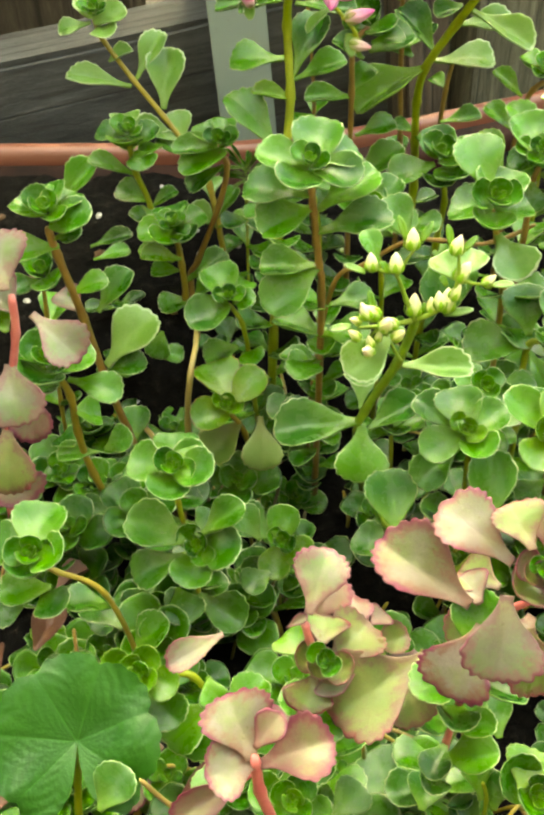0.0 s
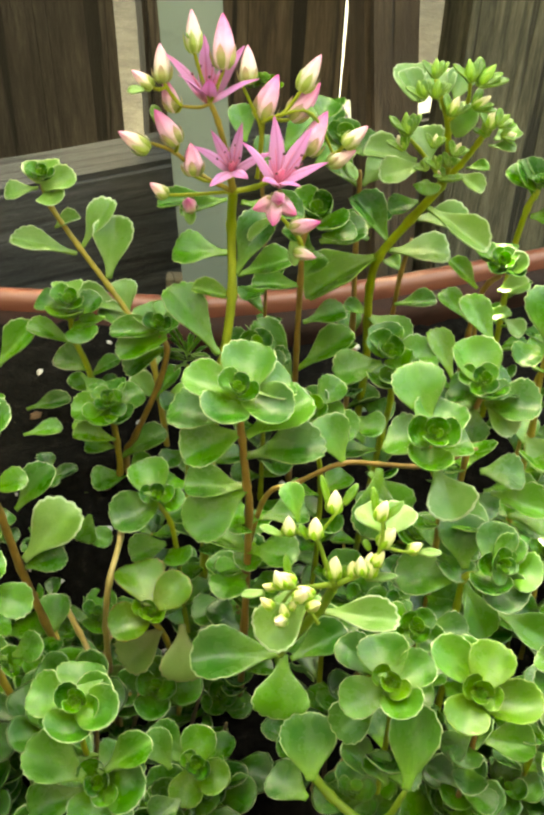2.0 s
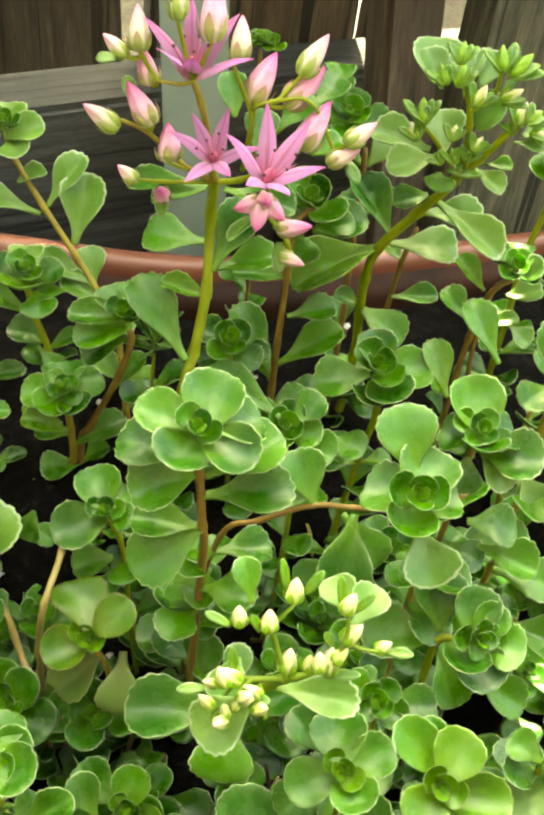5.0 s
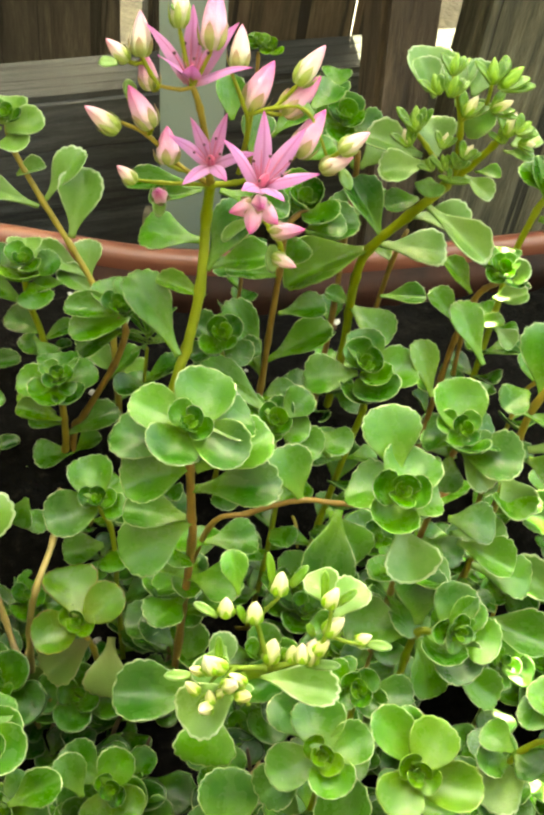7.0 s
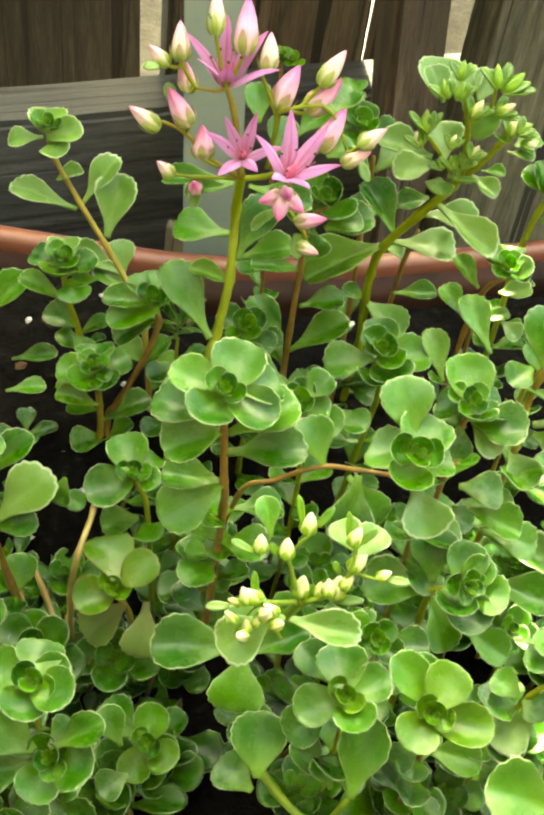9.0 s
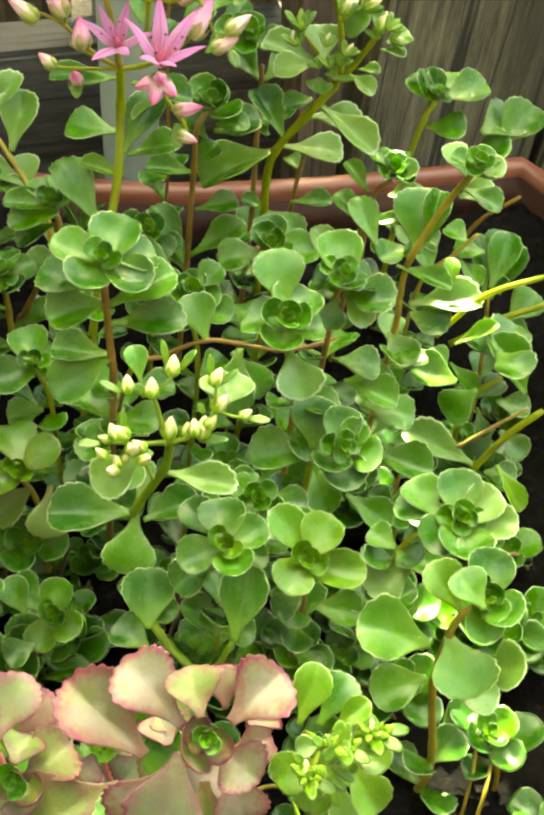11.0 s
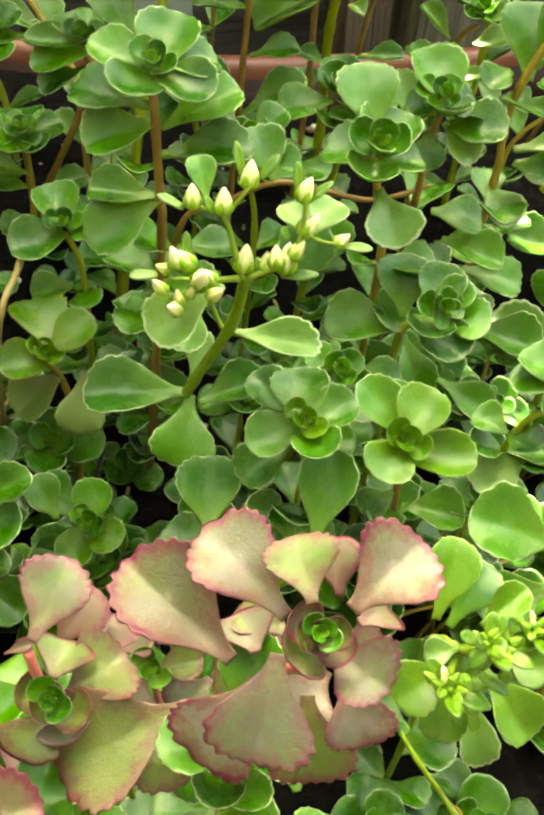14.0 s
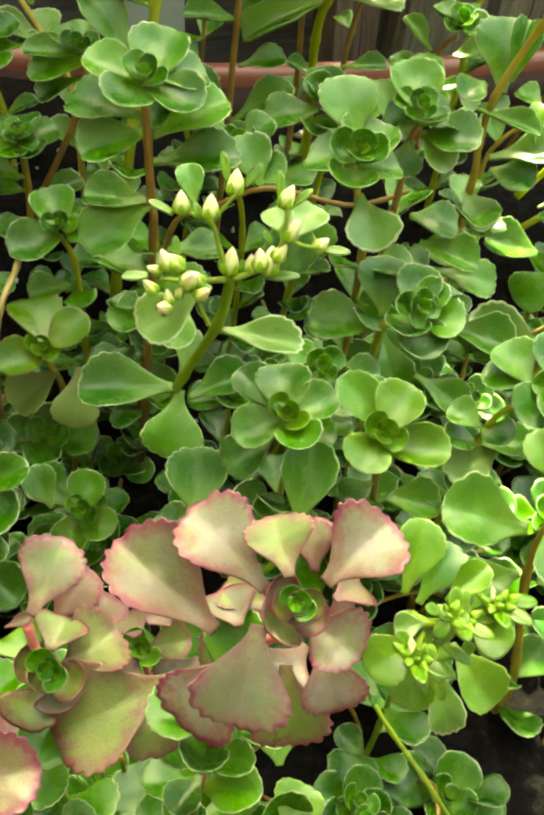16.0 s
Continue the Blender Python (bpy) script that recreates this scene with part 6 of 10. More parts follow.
stalk(p, [(0.0974, 0.2850, 0.2050), (0.0978, 0.2850, 0.2587), (0.0974, 0.2850, 0.3125), (0.0960, 0.2850, 0.3269), (0.0964, 0.2850, 0.3407), (0.1021, 0.2850, 0.3600), (0.1051, 0.2750, 0.3773)], 1.07, 0.94, "tan", "stem")
rosette(p, (0.1051, 0.2750, 0.3786), 24, -90, 30, 7.9, 4, "green", young="young")
leaf(p, (0.1045, 0.2770, 0.3726), 133, 32, -16, 11.8, 7.6, "pale", "spoon")
leaf(p, (0.1055, 0.2750, 0.3757), -9, 30, 25, 8.3, 8.2, "pale", "flat")
leaf(p, (0.1038, 0.2770, 0.3700), -19, -11, 20, 11.5, 8.3, "green", "spoon")
leaf(p, (0.1036, 0.2790, 0.3661), 9, 19, 21, 10.1, 8.5, "pale", "flat")
leaf(p, (0.0976, 0.2850, 0.3419), 93, 44, -2, 19.8, 16.9, "green", "flat")
leaf(p, (0.0992, 0.2850, 0.3450), 76, 43, 4, 17.3, 8.2, "green", "folded")
leaf(p, (0.0995, 0.2850, 0.3230), 4, 14, 21, 22.8, 12.3, "pale", "spoon")
leaf(p, (0.0927, 0.2850, 0.3366), -14, -6, 21, 17.6, 7.3, "green", "spoon")
leaf(p, (0.1101, 0.2850, 0.3294), 89, 44, -1, 11.0, 5.3, "lime", "spoon")
leaf(p, (0.0933, 0.2850, 0.3439), -140, -13, -15, 9.3, 9.0, "green", "flat")
leaf(p, (0.1006, 0.2850, 0.3195), -28, 6, 20, 13.0, 12.7, "green", "flat")
leaf(p, (0.0958, 0.2850, 0.3122), -51, -28, 14, 12.7, 11.6, "pale", "flat")
leaf(p, (0.0952, 0.3350, 0.3071), 127, 35, -14, 21.5, 10.8, "green", "spoon")

p = shoot("sedum_plant", "round-leaved stonecrop shoot behind the rim", (0.1058, 0.3690, 0.2100), "stonecrop shoots in the planter")
leaf(p, (0.1058, 0.3784, 0.2993), 12, 36, -11, 12.2, 10.1, "green", "spoon")
leaf(p, (0.1059, 0.3773, 0.2884), 107, 9, -13, 12.0, 9.4, "green", "spoon")
leaf(p, (0.1059, 0.3773, 0.2884), 322, 21, -3, 10.3, 8.4, "green", "spoon")
leaf(p, (0.1059, 0.3762, 0.2776), 13, 8, -9, 14.9, 12.3, "green", "spoon")
leaf(p, (0.1059, 0.3762, 0.2776), 221, 31, 2, 11.4, 9.4, "green", "spoon")
leaf(p, (0.1060, 0.3751, 0.2668), 150, 13, -3, 11.7, 9.4, "deep", "flat")
leaf(p, (0.1060, 0.3751, 0.2668), 299, 32, 1, 12.7, 11.3, "deep", "spoon")
leaf(p, (0.1060, 0.3741, 0.2559), 27, 24, -4, 11.7, 9.9, "deep", "spoon")
leaf(p, (0.1060, 0.3741, 0.2559), 200, 5, -5, 12.2, 8.8, "green", "spoon")
leaf(p, (0.1060, 0.3730, 0.2451), 108, 19, -1, 13.3, 11.3, "green", "flat")
leaf(p, (0.1060, 0.3730, 0.2451), 301, 25, 13, 12.5, 10.4, "green", "flat")
leaf(p, (0.1059, 0.3719, 0.2343), 16, 10, 4, 10.2, 7.7, "deep", "spoon")
leaf(p, (0.1059, 0.3719, 0.2343), 214, 17, 4, 11.2, 9.0, "green", "flat")
leaf(p, (0.1059, 0.3708, 0.2234), 133, 13, 1, 14.5, 12.8, "deep", "spoon")
leaf(p, (0.1059, 0.3708, 0.2234), 324, 2, 5, 14.0, 10.5, "green", "flat")
stalk(p, [(0.1058, 0.3690, 0.2050), (0.1060, 0.3740, 0.2554), (0.1058, 0.3790, 0.3058), (0.1051, 0.3790, 0.3172), (0.1071, 0.3790, 0.3371), (0.1096, 0.3790, 0.3446)], 1.15, 1.08, "green", "stem")
leaf(p, (0.1092, 0.3790, 0.3437), 144, 26, -18, 13.1, 11.4, "green", "flat")
leaf(p, (0.1091, 0.3790, 0.3406), 120, 46, -13, 15.2, 11.1, "green", "folded")
leaf(p, (0.1115, 0.3790, 0.3458), 85, 20, 1, 13.1, 13.2, "green", "flat")
leaf(p, (0.1124, 0.3790, 0.3459), 19, 17, 20, 16.4, 14.7, "green", "flat")
leaf(p, (0.1087, 0.3790, 0.3342), -20, 13, 21, 14.4, 13.9, "green", "flat")
rosette(p, (0.1102, 0.3790, 0.3470), 5, -90, 0, 5.5, 14, "green")
leaf(p, (0.1370, 0.3790, 0.3319), 44, 31, 13, 19.1, 17.2, "green", "flat")
leaf(p, (0.1288, 0.3790, 0.3344), 38, 8, 16, 18.2, 17.9, "green", "flat")
leaf(p, (0.1280, 0.3790, 0.3233), -17, 37, 27, 16.3, 17.2, "green", "flat")
stalk(p, [(0.1294, 0.3790, 0.2725), (0.1374, 0.3790, 0.2968), (0.1506, 0.3790, 0.3111)], 0.81, 0.81, "brown", "stem")
leaf(p, (0.1423, 0.3590, 0.2902), 75, 43, 4, 15.5, 11.7, "green", "flat")
leaf(p, (0.1487, 0.3590, 0.2787), 71, 43, 6, 21.5, 12.0, "green", "spoon")

p = shoot("sedum_plant", "green stonecrop shoot with a tight oval rosette", (0.0755, 0.2400, 0.2100), "stonecrop shoots in the planter")
leaf(p, (0.0756, 0.2400, 0.2627), 54, 24, -7, 14.3, 10.4, "green", "spoon")
leaf(p, (0.0756, 0.2400, 0.2627), 209, 5, -10, 12.7, 9.9, "deep", "flat")
leaf(p, (0.0757, 0.2400, 0.2516), 164, 7, -6, 11.0, 9.0, "green", "spoon")
leaf(p, (0.0757, 0.2400, 0.2516), 304, 18, 11, 12.5, 9.5, "green", "spoon")
leaf(p, (0.0758, 0.2400, 0.2406), 239, 15, -2, 11.9, 10.4, "deep", "spoon")
leaf(p, (0.0758, 0.2400, 0.2295), 144, 37, 14, 10.5, 8.2, "deep", "flat")
leaf(p, (0.0758, 0.2400, 0.2295), 314, 32, -11, 12.1, 10.0, "green", "flat")
leaf(p, (0.0756, 0.2400, 0.2184), 49, 22, 14, 12.5, 9.8, "green", "flat")
leaf(p, (0.0756, 0.2400, 0.2184), 235, 5, -7, 14.2, 12.5, "green", "flat")
stalk(p, [(0.0755, 0.2400, 0.2050), (0.0759, 0.2400, 0.2372), (0.0755, 0.2400, 0.2693), (0.0743, 0.2400, 0.2862), (0.0746, 0.2400, 0.2978), (0.0779, 0.2400, 0.2993)], 1.05, 0.93, "green", "stem")
leaf(p, (0.0734, 0.2400, 0.2975), 176, -5, -21, 17.6, 14.1, "green", "flat")
leaf(p, (0.0741, 0.2400, 0.3010), 100, 43, -5, 15.3, 13.6, "green", "flat")
leaf(p, (0.0750, 0.2400, 0.2956), -64, -39, 11, 15.6, 9.9, "green", "spoon")
leaf(p, (0.0800, 0.2350, 0.3077), 84, 33, 1, 12.1, 11.2, "green", "round")
leaf(p, (0.0785, 0.2350, 0.3049), -53, -13, 14, 13.0, 12.7, "green", "round")
leaf(p, (0.0823, 0.2360, 0.3049), -25, 21, 22, 11.5, 11.9, "green", "flat")
leaf(p, (0.0785, 0.2340, 0.3065), -93, -0, 0, 9.8, 11.5, "green", "cup")
leaf(p, (0.0809, 0.2350, 0.3076), 45, 35, 15, 10.1, 8.6, "green", "round")
rosette(p, (0.0800, 0.2330, 0.3109), 47, -60, 55, 7.1, 4, "green")
leaf(p, (0.0831, 0.2700, 0.3017), -4, 5, 21, 15.7, 13.0, "green", "flat")
leaf(p, (0.0883, 0.2600, 0.3026), -9, -1, 21, 16.5, 12.1, "green", "spoon")
leaf(p, (0.0931, 0.2520, 0.2904), -12, -3, 21, 19.8, 12.5, "green", "spoon")
leaf(p, (0.0875, 0.2450, 0.2781), -23, -14, 20, 17.1, 11.0, "green", "spoon")

p = shoot("sedum_plant", "small green stonecrop rosette with rounded leaves", (0.0606, 0.2220, 0.2100), "stonecrop shoots in the planter")
leaf(p, (0.0607, 0.2220, 0.2774), -11, 10, -1, 10.1, 8.9, "green", "flat")
leaf(p, (0.0607, 0.2220, 0.2774), 182, 38, -3, 15.0, 13.3, "green", "flat")
leaf(p, (0.0608, 0.2220, 0.2660), 88, 18, -10, 11.9, 9.3, "green", "flat")
leaf(p, (0.0608, 0.2220, 0.2660), 263, 15, -10, 13.9, 10.6, "green", "flat")
leaf(p, (0.0609, 0.2220, 0.2547), 33, 17, 15, 11.7, 8.8, "deep", "flat")
leaf(p, (0.0609, 0.2220, 0.2547), 168, 12, 15, 13.5, 10.5, "deep", "flat")
leaf(p, (0.0610, 0.2220, 0.2433), 254, 2, 4, 13.6, 10.4, "green", "flat")
leaf(p, (0.0609, 0.2220, 0.2320), -14, 27, 1, 14.6, 12.4, "green", "flat")
leaf(p, (0.0609, 0.2220, 0.2320), 206, 29, -6, 10.2, 8.5, "deep", "spoon")
leaf(p, (0.0608, 0.2220, 0.2206), 114, 2, 12, 13.7, 11.3, "deep", "spoon")
leaf(p, (0.0608, 0.2220, 0.2206), 261, 37, -7, 13.9, 11.1, "green", "spoon")
stalk(p, [(0.0606, 0.2220, 0.2050), (0.0610, 0.2220, 0.2446), (0.0606, 0.2220, 0.2842), (0.0594, 0.2220, 0.2942)], 0.74, 0.69, "green", "stem")
rosette(p, (0.0592, 0.2220, 0.2973), 32, -90, 10, 8.8, 4, "green")
leaf(p, (0.0615, 0.2220, 0.2959), -2, 8, 21, 12.2, 9.4, "green", "flat")
leaf(p, (0.0577, 0.2220, 0.2974), 117, 8, -11, 7.5, 7.8, "green", "flat")
leaf(p, (0.0628, 0.2220, 0.2917), -53, 5, 14, 10.4, 11.5, "pale", "flat")

p = shoot("sedum_plant", "bright green stonecrop rosette low in the mat", (0.0532, 0.2025, 0.2100), "stonecrop shoots in the planter")
leaf(p, (0.0533, 0.2025, 0.2816), -9, 6, -6, 11.1, 9.4, "green", "flat")
leaf(p, (0.0534, 0.2025, 0.2714), 111, 19, -3, 11.2, 8.6, "green", "spoon")
leaf(p, (0.0534, 0.2025, 0.2714), 274, 33, 2, 14.2, 12.7, "green", "flat")
leaf(p, (0.0535, 0.2025, 0.2613), -13, 13, 8, 10.9, 9.7, "green", "spoon")
leaf(p, (0.0535, 0.2025, 0.2613), 173, 36, -13, 14.3, 10.5, "deep", "spoon")
leaf(p, (0.0536, 0.2025, 0.2511), 69, 10, -6, 12.8, 10.6, "green", "spoon")
leaf(p, (0.0536, 0.2025, 0.2511), 268, 17, 11, 13.8, 12.4, "deep", "flat")
leaf(p, (0.0536, 0.2025, 0.2410), -7, 8, 10, 13.9, 10.0, "deep", "spoon")
leaf(p, (0.0536, 0.2025, 0.2410), 196, 2, 14, 12.2, 9.3, "deep", "flat")
leaf(p, (0.0535, 0.2025, 0.2308), 86, 10, 0, 14.5, 11.3, "deep", "flat")
leaf(p, (0.0535, 0.2025, 0.2308), 295, 28, -0, 13.0, 11.4, "deep", "spoon")
leaf(p, (0.0534, 0.2025, 0.2206), 16, 14, 1, 10.6, 7.9, "deep", "spoon")
leaf(p, (0.0534, 0.2025, 0.2206), 184, 27, -10, 11.2, 9.6, "deep", "spoon")
stalk(p, [(0.0532, 0.2025, 0.2050), (0.0537, 0.2025, 0.2463), (0.0532, 0.2025, 0.2877), (0.0516, 0.2025, 0.2959)], 0.79, 0.70, "green", "stem")
leaf(p, (0.0516, 0.2025, 0.3009), 106, 12, -7, 12.2, 12.7, "green", "round")
leaf(p, (0.0527, 0.2025, 0.3002), 28, 13, 17, 10.8, 9.9, "green", "round")
leaf(p, (0.0509, 0.2025, 0.2981), -162, -17, -19, 12.2, 10.6, "green", "round")
leaf(p, (0.0518, 0.2025, 0.2981), -62, -2, 11, 10.1, 10.9, "green", "round")
leaf(p, (0.0508, 0.2055, 0.2907), -148, -26, -17, 15.2, 11.2, "green", "spoon")
leaf(p, (0.0496, 0.2075, 0.2949), 145, 23, -18, 13.6, 10.0, "green", "spoon")
leaf(p, (0.0552, 0.2075, 0.2876), -6, 24, 22, 9.6, 9.1, "green", "flat")
rosette(p, (0.0513, 0.2025, 0.3000), 32, -90, 20, 5.9, 3, "lime", young="lime")

p = shoot("sedum_plant", "yellowish green stonecrop rosette with rounded leaves", (0.0759, 0.2030, 0.2100), "stonecrop shoots in the planter")
leaf(p, (0.0760, 0.2030, 0.2663), 85, 7, 1, 14.9, 13.3, "deep", "spoon")
leaf(p, (0.0760, 0.2030, 0.2663), 259, 19, -7, 12.3, 9.4, "deep", "flat")
leaf(p, (0.0760, 0.2030, 0.2546), 140, 7, -6, 10.8, 8.3, "deep", "spoon")
leaf(p, (0.0760, 0.2030, 0.2546), 321, 7, -7, 10.7, 9.2, "deep", "flat")
leaf(p, (0.0761, 0.2030, 0.2428), 86, 16, -10, 11.5, 10.1, "deep", "flat")
leaf(p, (0.0761, 0.2030, 0.2428), 235, 25, -5, 10.2, 7.9, "deep", "flat")
leaf(p, (0.0761, 0.2030, 0.2310), 180, 15, 11, 13.3, 10.8, "green", "spoon")
leaf(p, (0.0761, 0.2030, 0.2310), 352, 36, 1, 12.1, 9.2, "green", "spoon")
leaf(p, (0.0760, 0.2030, 0.2193), 89, 20, -9, 11.4, 9.2, "green", "flat")
leaf(p, (0.0760, 0.2030, 0.2193), 230, 12, 1, 12.5, 9.0, "deep", "spoon")
stalk(p, [(0.0759, 0.2030, 0.2050), (0.0761, 0.2030, 0.2392), (0.0759, 0.2030, 0.2734), (0.0752, 0.2030, 0.2824), (0.0744, 0.2030, 0.2929)], 0.83, 0.74, "brown", "stem")
leaf(p, (0.0738, 0.2030, 0.2985), 64, 23, 7, 12.3, 11.8, "lime", "round")
leaf(p, (0.0735, 0.2030, 0.2957), -121, -8, -9, 11.3, 11.9, "lime", "round")
leaf(p, (0.0747, 0.2030, 0.2933), -6, 4, 20, 15.4, 11.3, "lime", "round")
leaf(p, (0.0735, 0.2060, 0.2967), 143, 24, -18, 14.6, 10.2, "green", "round")
rosette(p, (0.0738, 0.2030, 0.2970), 37, -90, 35, 6.3, 3, "lime", young="young")
leaf(p, (0.0721, 0.2090, 0.2956), 99, 41, -5, 10.1, 6.7, "green", "spoon")
leaf(p, (0.0750, 0.2030, 0.2806), -152, -24, -18, 9.3, 8.1, "green", "flat")
leaf(p, (0.0790, 0.2090, 0.2685), -6, 3, 20, 15.4, 11.0, "green", "spoon")
leaf(p, (0.0736, 0.2030, 0.2758), -96, 2, -1, 8.0, 9.4, "green", "flat")

p = shoot("sedum_plant", "yellow-green stonecrop rosette with faint red rims", (-0.0240, 0.2475, 0.2100), "stonecrop shoots in the planter")
stalk(p, [(-0.0048, 0.2475, 0.2050), (-0.0050, 0.2475, 0.2066), (-0.0048, 0.2475, 0.2082), (-0.0042, 0.2475, 0.2327), (-0.0079, 0.2475, 0.2564), (-0.0126, 0.2475, 0.2654)], 0.91, 0.79, "tan", "stem")
leaf(p, (-0.0126, 0.2475, 0.2708), 116, 12, 0, 15.1, 15.4, "bronze", "flat")
leaf(p, (-0.0107, 0.2475, 0.2701), 38, 30, 16, 13.0, 11.4, "bronze", "round")
leaf(p, (-0.0130, 0.2475, 0.2669), -145, -6, -17, 12.6, 12.2, "bronze", "round")
leaf(p, (-0.0129, 0.2475, 0.2696), 69, -4, 7, 5.7, 6.7, "lime", "cup")
rosette(p, (-0.0129, 0.2475, 0.2679), 27, -90, 45, 6.3, 3, "lime", young="young")
leaf(p, (-0.0090, 0.2475, 0.2608), -142, -30, -17, 15.7, 13.3, "wan", "toothed2")
leaf(p, (-0.0030, 0.2475, 0.2637), -85, -43, 3, 16.9, 13.0, "wan", "spoon")
leaf(p, (-0.0151, 0.2475, 0.2388), -161, -17, -20, 11.5, 10.1, "wan", "flat")
leaf(p, (-0.0079, 0.2475, 0.2376), -142, -30, -17, 11.4, 10.2, "wan", "flat")
stalk(p, [(-0.0240, 0.2475, 0.2050), (-0.0237, 0.2475, 0.1995), (-0.0240, 0.2475, 0.1940), (-0.0250, 0.2475, 0.2282), (-0.0258, 0.2475, 0.2603), (-0.0238, 0.2475, 0.2809), (-0.0224, 0.2625, 0.2841), (-0.0240, 0.2775, 0.2870)], 1.12, 0.81, "straw", "stem")

p = shoot("sedum_plant", "small three-leaved stonecrop sprig in the shade", (0.0030, 0.2140, 0.2100), "stonecrop shoots in the planter")
leaf(p, (0.0029, 0.2140, 0.2131), 51, 15, -13, 13.1, 10.0, "green", "flat")
leaf(p, (0.0029, 0.2140, 0.2131), 209, 1, 6, 10.8, 8.6, "deep", "flat")
stalk(p, [(0.0030, 0.2140, 0.2050), (0.0029, 0.2140, 0.2133), (0.0030, 0.2140, 0.2217), (0.0035, 0.2140, 0.2393)], 0.70, 0.64, "green", "stem")
leaf(p, (0.0036, 0.2140, 0.2431), 85, 31, 1, 11.0, 10.3, "green", "round")
leaf(p, (0.0020, 0.2140, 0.2431), 151, 20, -19, 15.3, 12.5, "green", "spoon")
leaf(p, (0.0031, 0.2140, 0.2407), -107, -30, -5, 10.7, 10.0, "lime", "round")
leaf(p, (0.0040, 0.2140, 0.2401), -29, 8, 20, 10.5, 10.4, "lime", "round")
leaf(p, (0.0015, 0.2140, 0.2360), -148, -28, -18, 11.4, 9.5, "deep", "flat")
rosette(p, (0.0035, 0.2140, 0.2426), 27, -90, 30, 5.7, 2, "green", young="young")

p = shoot("sedum_plant", "flat green stonecrop rosette with white rims", (-0.0164, 0.2040, 0.2100), "stonecrop shoots in the planter")
leaf(p, (-0.0215, 0.2014, 0.2492), 35, 19, 13, 13.9, 10.8, "deep", "spoon")
leaf(p, (-0.0215, 0.2014, 0.2492), 230, 29, 9, 13.5, 11.1, "deep", "spoon")
leaf(p, (-0.0199, 0.2020, 0.2383), 158, 35, 5, 13.3, 11.7, "deep", "spoon")
leaf(p, (-0.0199, 0.2020, 0.2383), 324, 35, 11, 11.2, 9.9, "deep", "spoon")
leaf(p, (-0.0184, 0.2027, 0.2274), 67, 18, 8, 10.5, 7.7, "deep", "spoon")
leaf(p, (-0.0184, 0.2027, 0.2274), 214, 16, -11, 10.8, 8.0, "deep", "spoon")
leaf(p, (-0.0175, 0.2033, 0.2165), 126, 37, 6, 12.1, 10.7, "deep", "spoon")
leaf(p, (-0.0175, 0.2033, 0.2165), 303, 34, 3, 10.2, 8.1, "deep", "flat")
stalk(p, [(-0.0164, 0.2040, 0.2050), (-0.0187, 0.2025, 0.2304), (-0.0224, 0.2010, 0.2558), (-0.0249, 0.2010, 0.2743), (-0.0253, 0.2010, 0.2839)], 0.79, 0.73, "green", "stem")
leaf(p, (-0.0257, 0.2010, 0.2882), 163, -9, -23, 12.5, 11.9, "green", "round")
leaf(p, (-0.0250, 0.2010, 0.2881), -23, 8, 22, 12.1, 11.9, "green", "round")
leaf(p, (-0.0251, 0.2010, 0.2898), 88, 3, 1, 10.4, 12.4, "green", "round")
leaf(p, (-0.0255, 0.2010, 0.2862), -92, -6, -1, 10.7, 12.5, "green", "round")
leaf(p, (-0.0260, 0.2010, 0.2860), 28, 27, 21, 11.6, 9.5, "green", "round")
rosette(p, (-0.0252, 0.2010, 0.2886), 34, -90, 40, 6.7, 3, "green", young="young")
leaf(p, (-0.0205, 0.2010, 0.2658), -175, -1, -23, 14.2, 6.5, "green", "spoon")

p = shoot("sedum_plant", "spreading green stonecrop rosette", (-0.0206, 0.1950, 0.2100), "stonecrop shoots in the planter")
leaf(p, (-0.0206, 0.1950, 0.2402), 11, 34, 3, 10.3, 8.6, "deep", "spoon")
leaf(p, (-0.0206, 0.1950, 0.2402), 202, 2, 11, 10.3, 8.6, "deep", "flat")
leaf(p, (-0.0207, 0.1950, 0.2280), 86, 29, 9, 13.7, 11.6, "deep", "flat")
leaf(p, (-0.0207, 0.1950, 0.2280), 289, 37, 9, 10.1, 7.8, "deep", "spoon")
leaf(p, (-0.0206, 0.1950, 0.2158), 21, 12, -10, 14.7, 11.3, "deep", "spoon")
stalk(p, [(-0.0206, 0.1950, 0.2050), (-0.0207, 0.1950, 0.2263), (-0.0206, 0.1950, 0.2475), (-0.0202, 0.1950, 0.2584)], 0.79, 0.73, "green", "stem")
leaf(p, (-0.0235, 0.1950, 0.2644), 162, 16, -22, 17.4, 13.7, "green", "flat")
leaf(p, (-0.0228, 0.1950, 0.2597), -163, -16, -22, 16.8, 11.8, "green", "spoon")
leaf(p, (-0.0199, 0.1950, 0.2597), -105, -15, -6, 11.2, 12.1, "green", "round")
leaf(p, (-0.0191, 0.1950, 0.2615), -20, 20, 24, 13.3, 13.5, "green", "round")
leaf(p, (-0.0182, 0.1950, 0.2680), 27, 26, 21, 14.2, 9.1, "green", "spoon")
leaf(p, (-0.0199, 0.1950, 0.2668), 53, 9, 14, 9.3, 9.7, "deep", "flat")
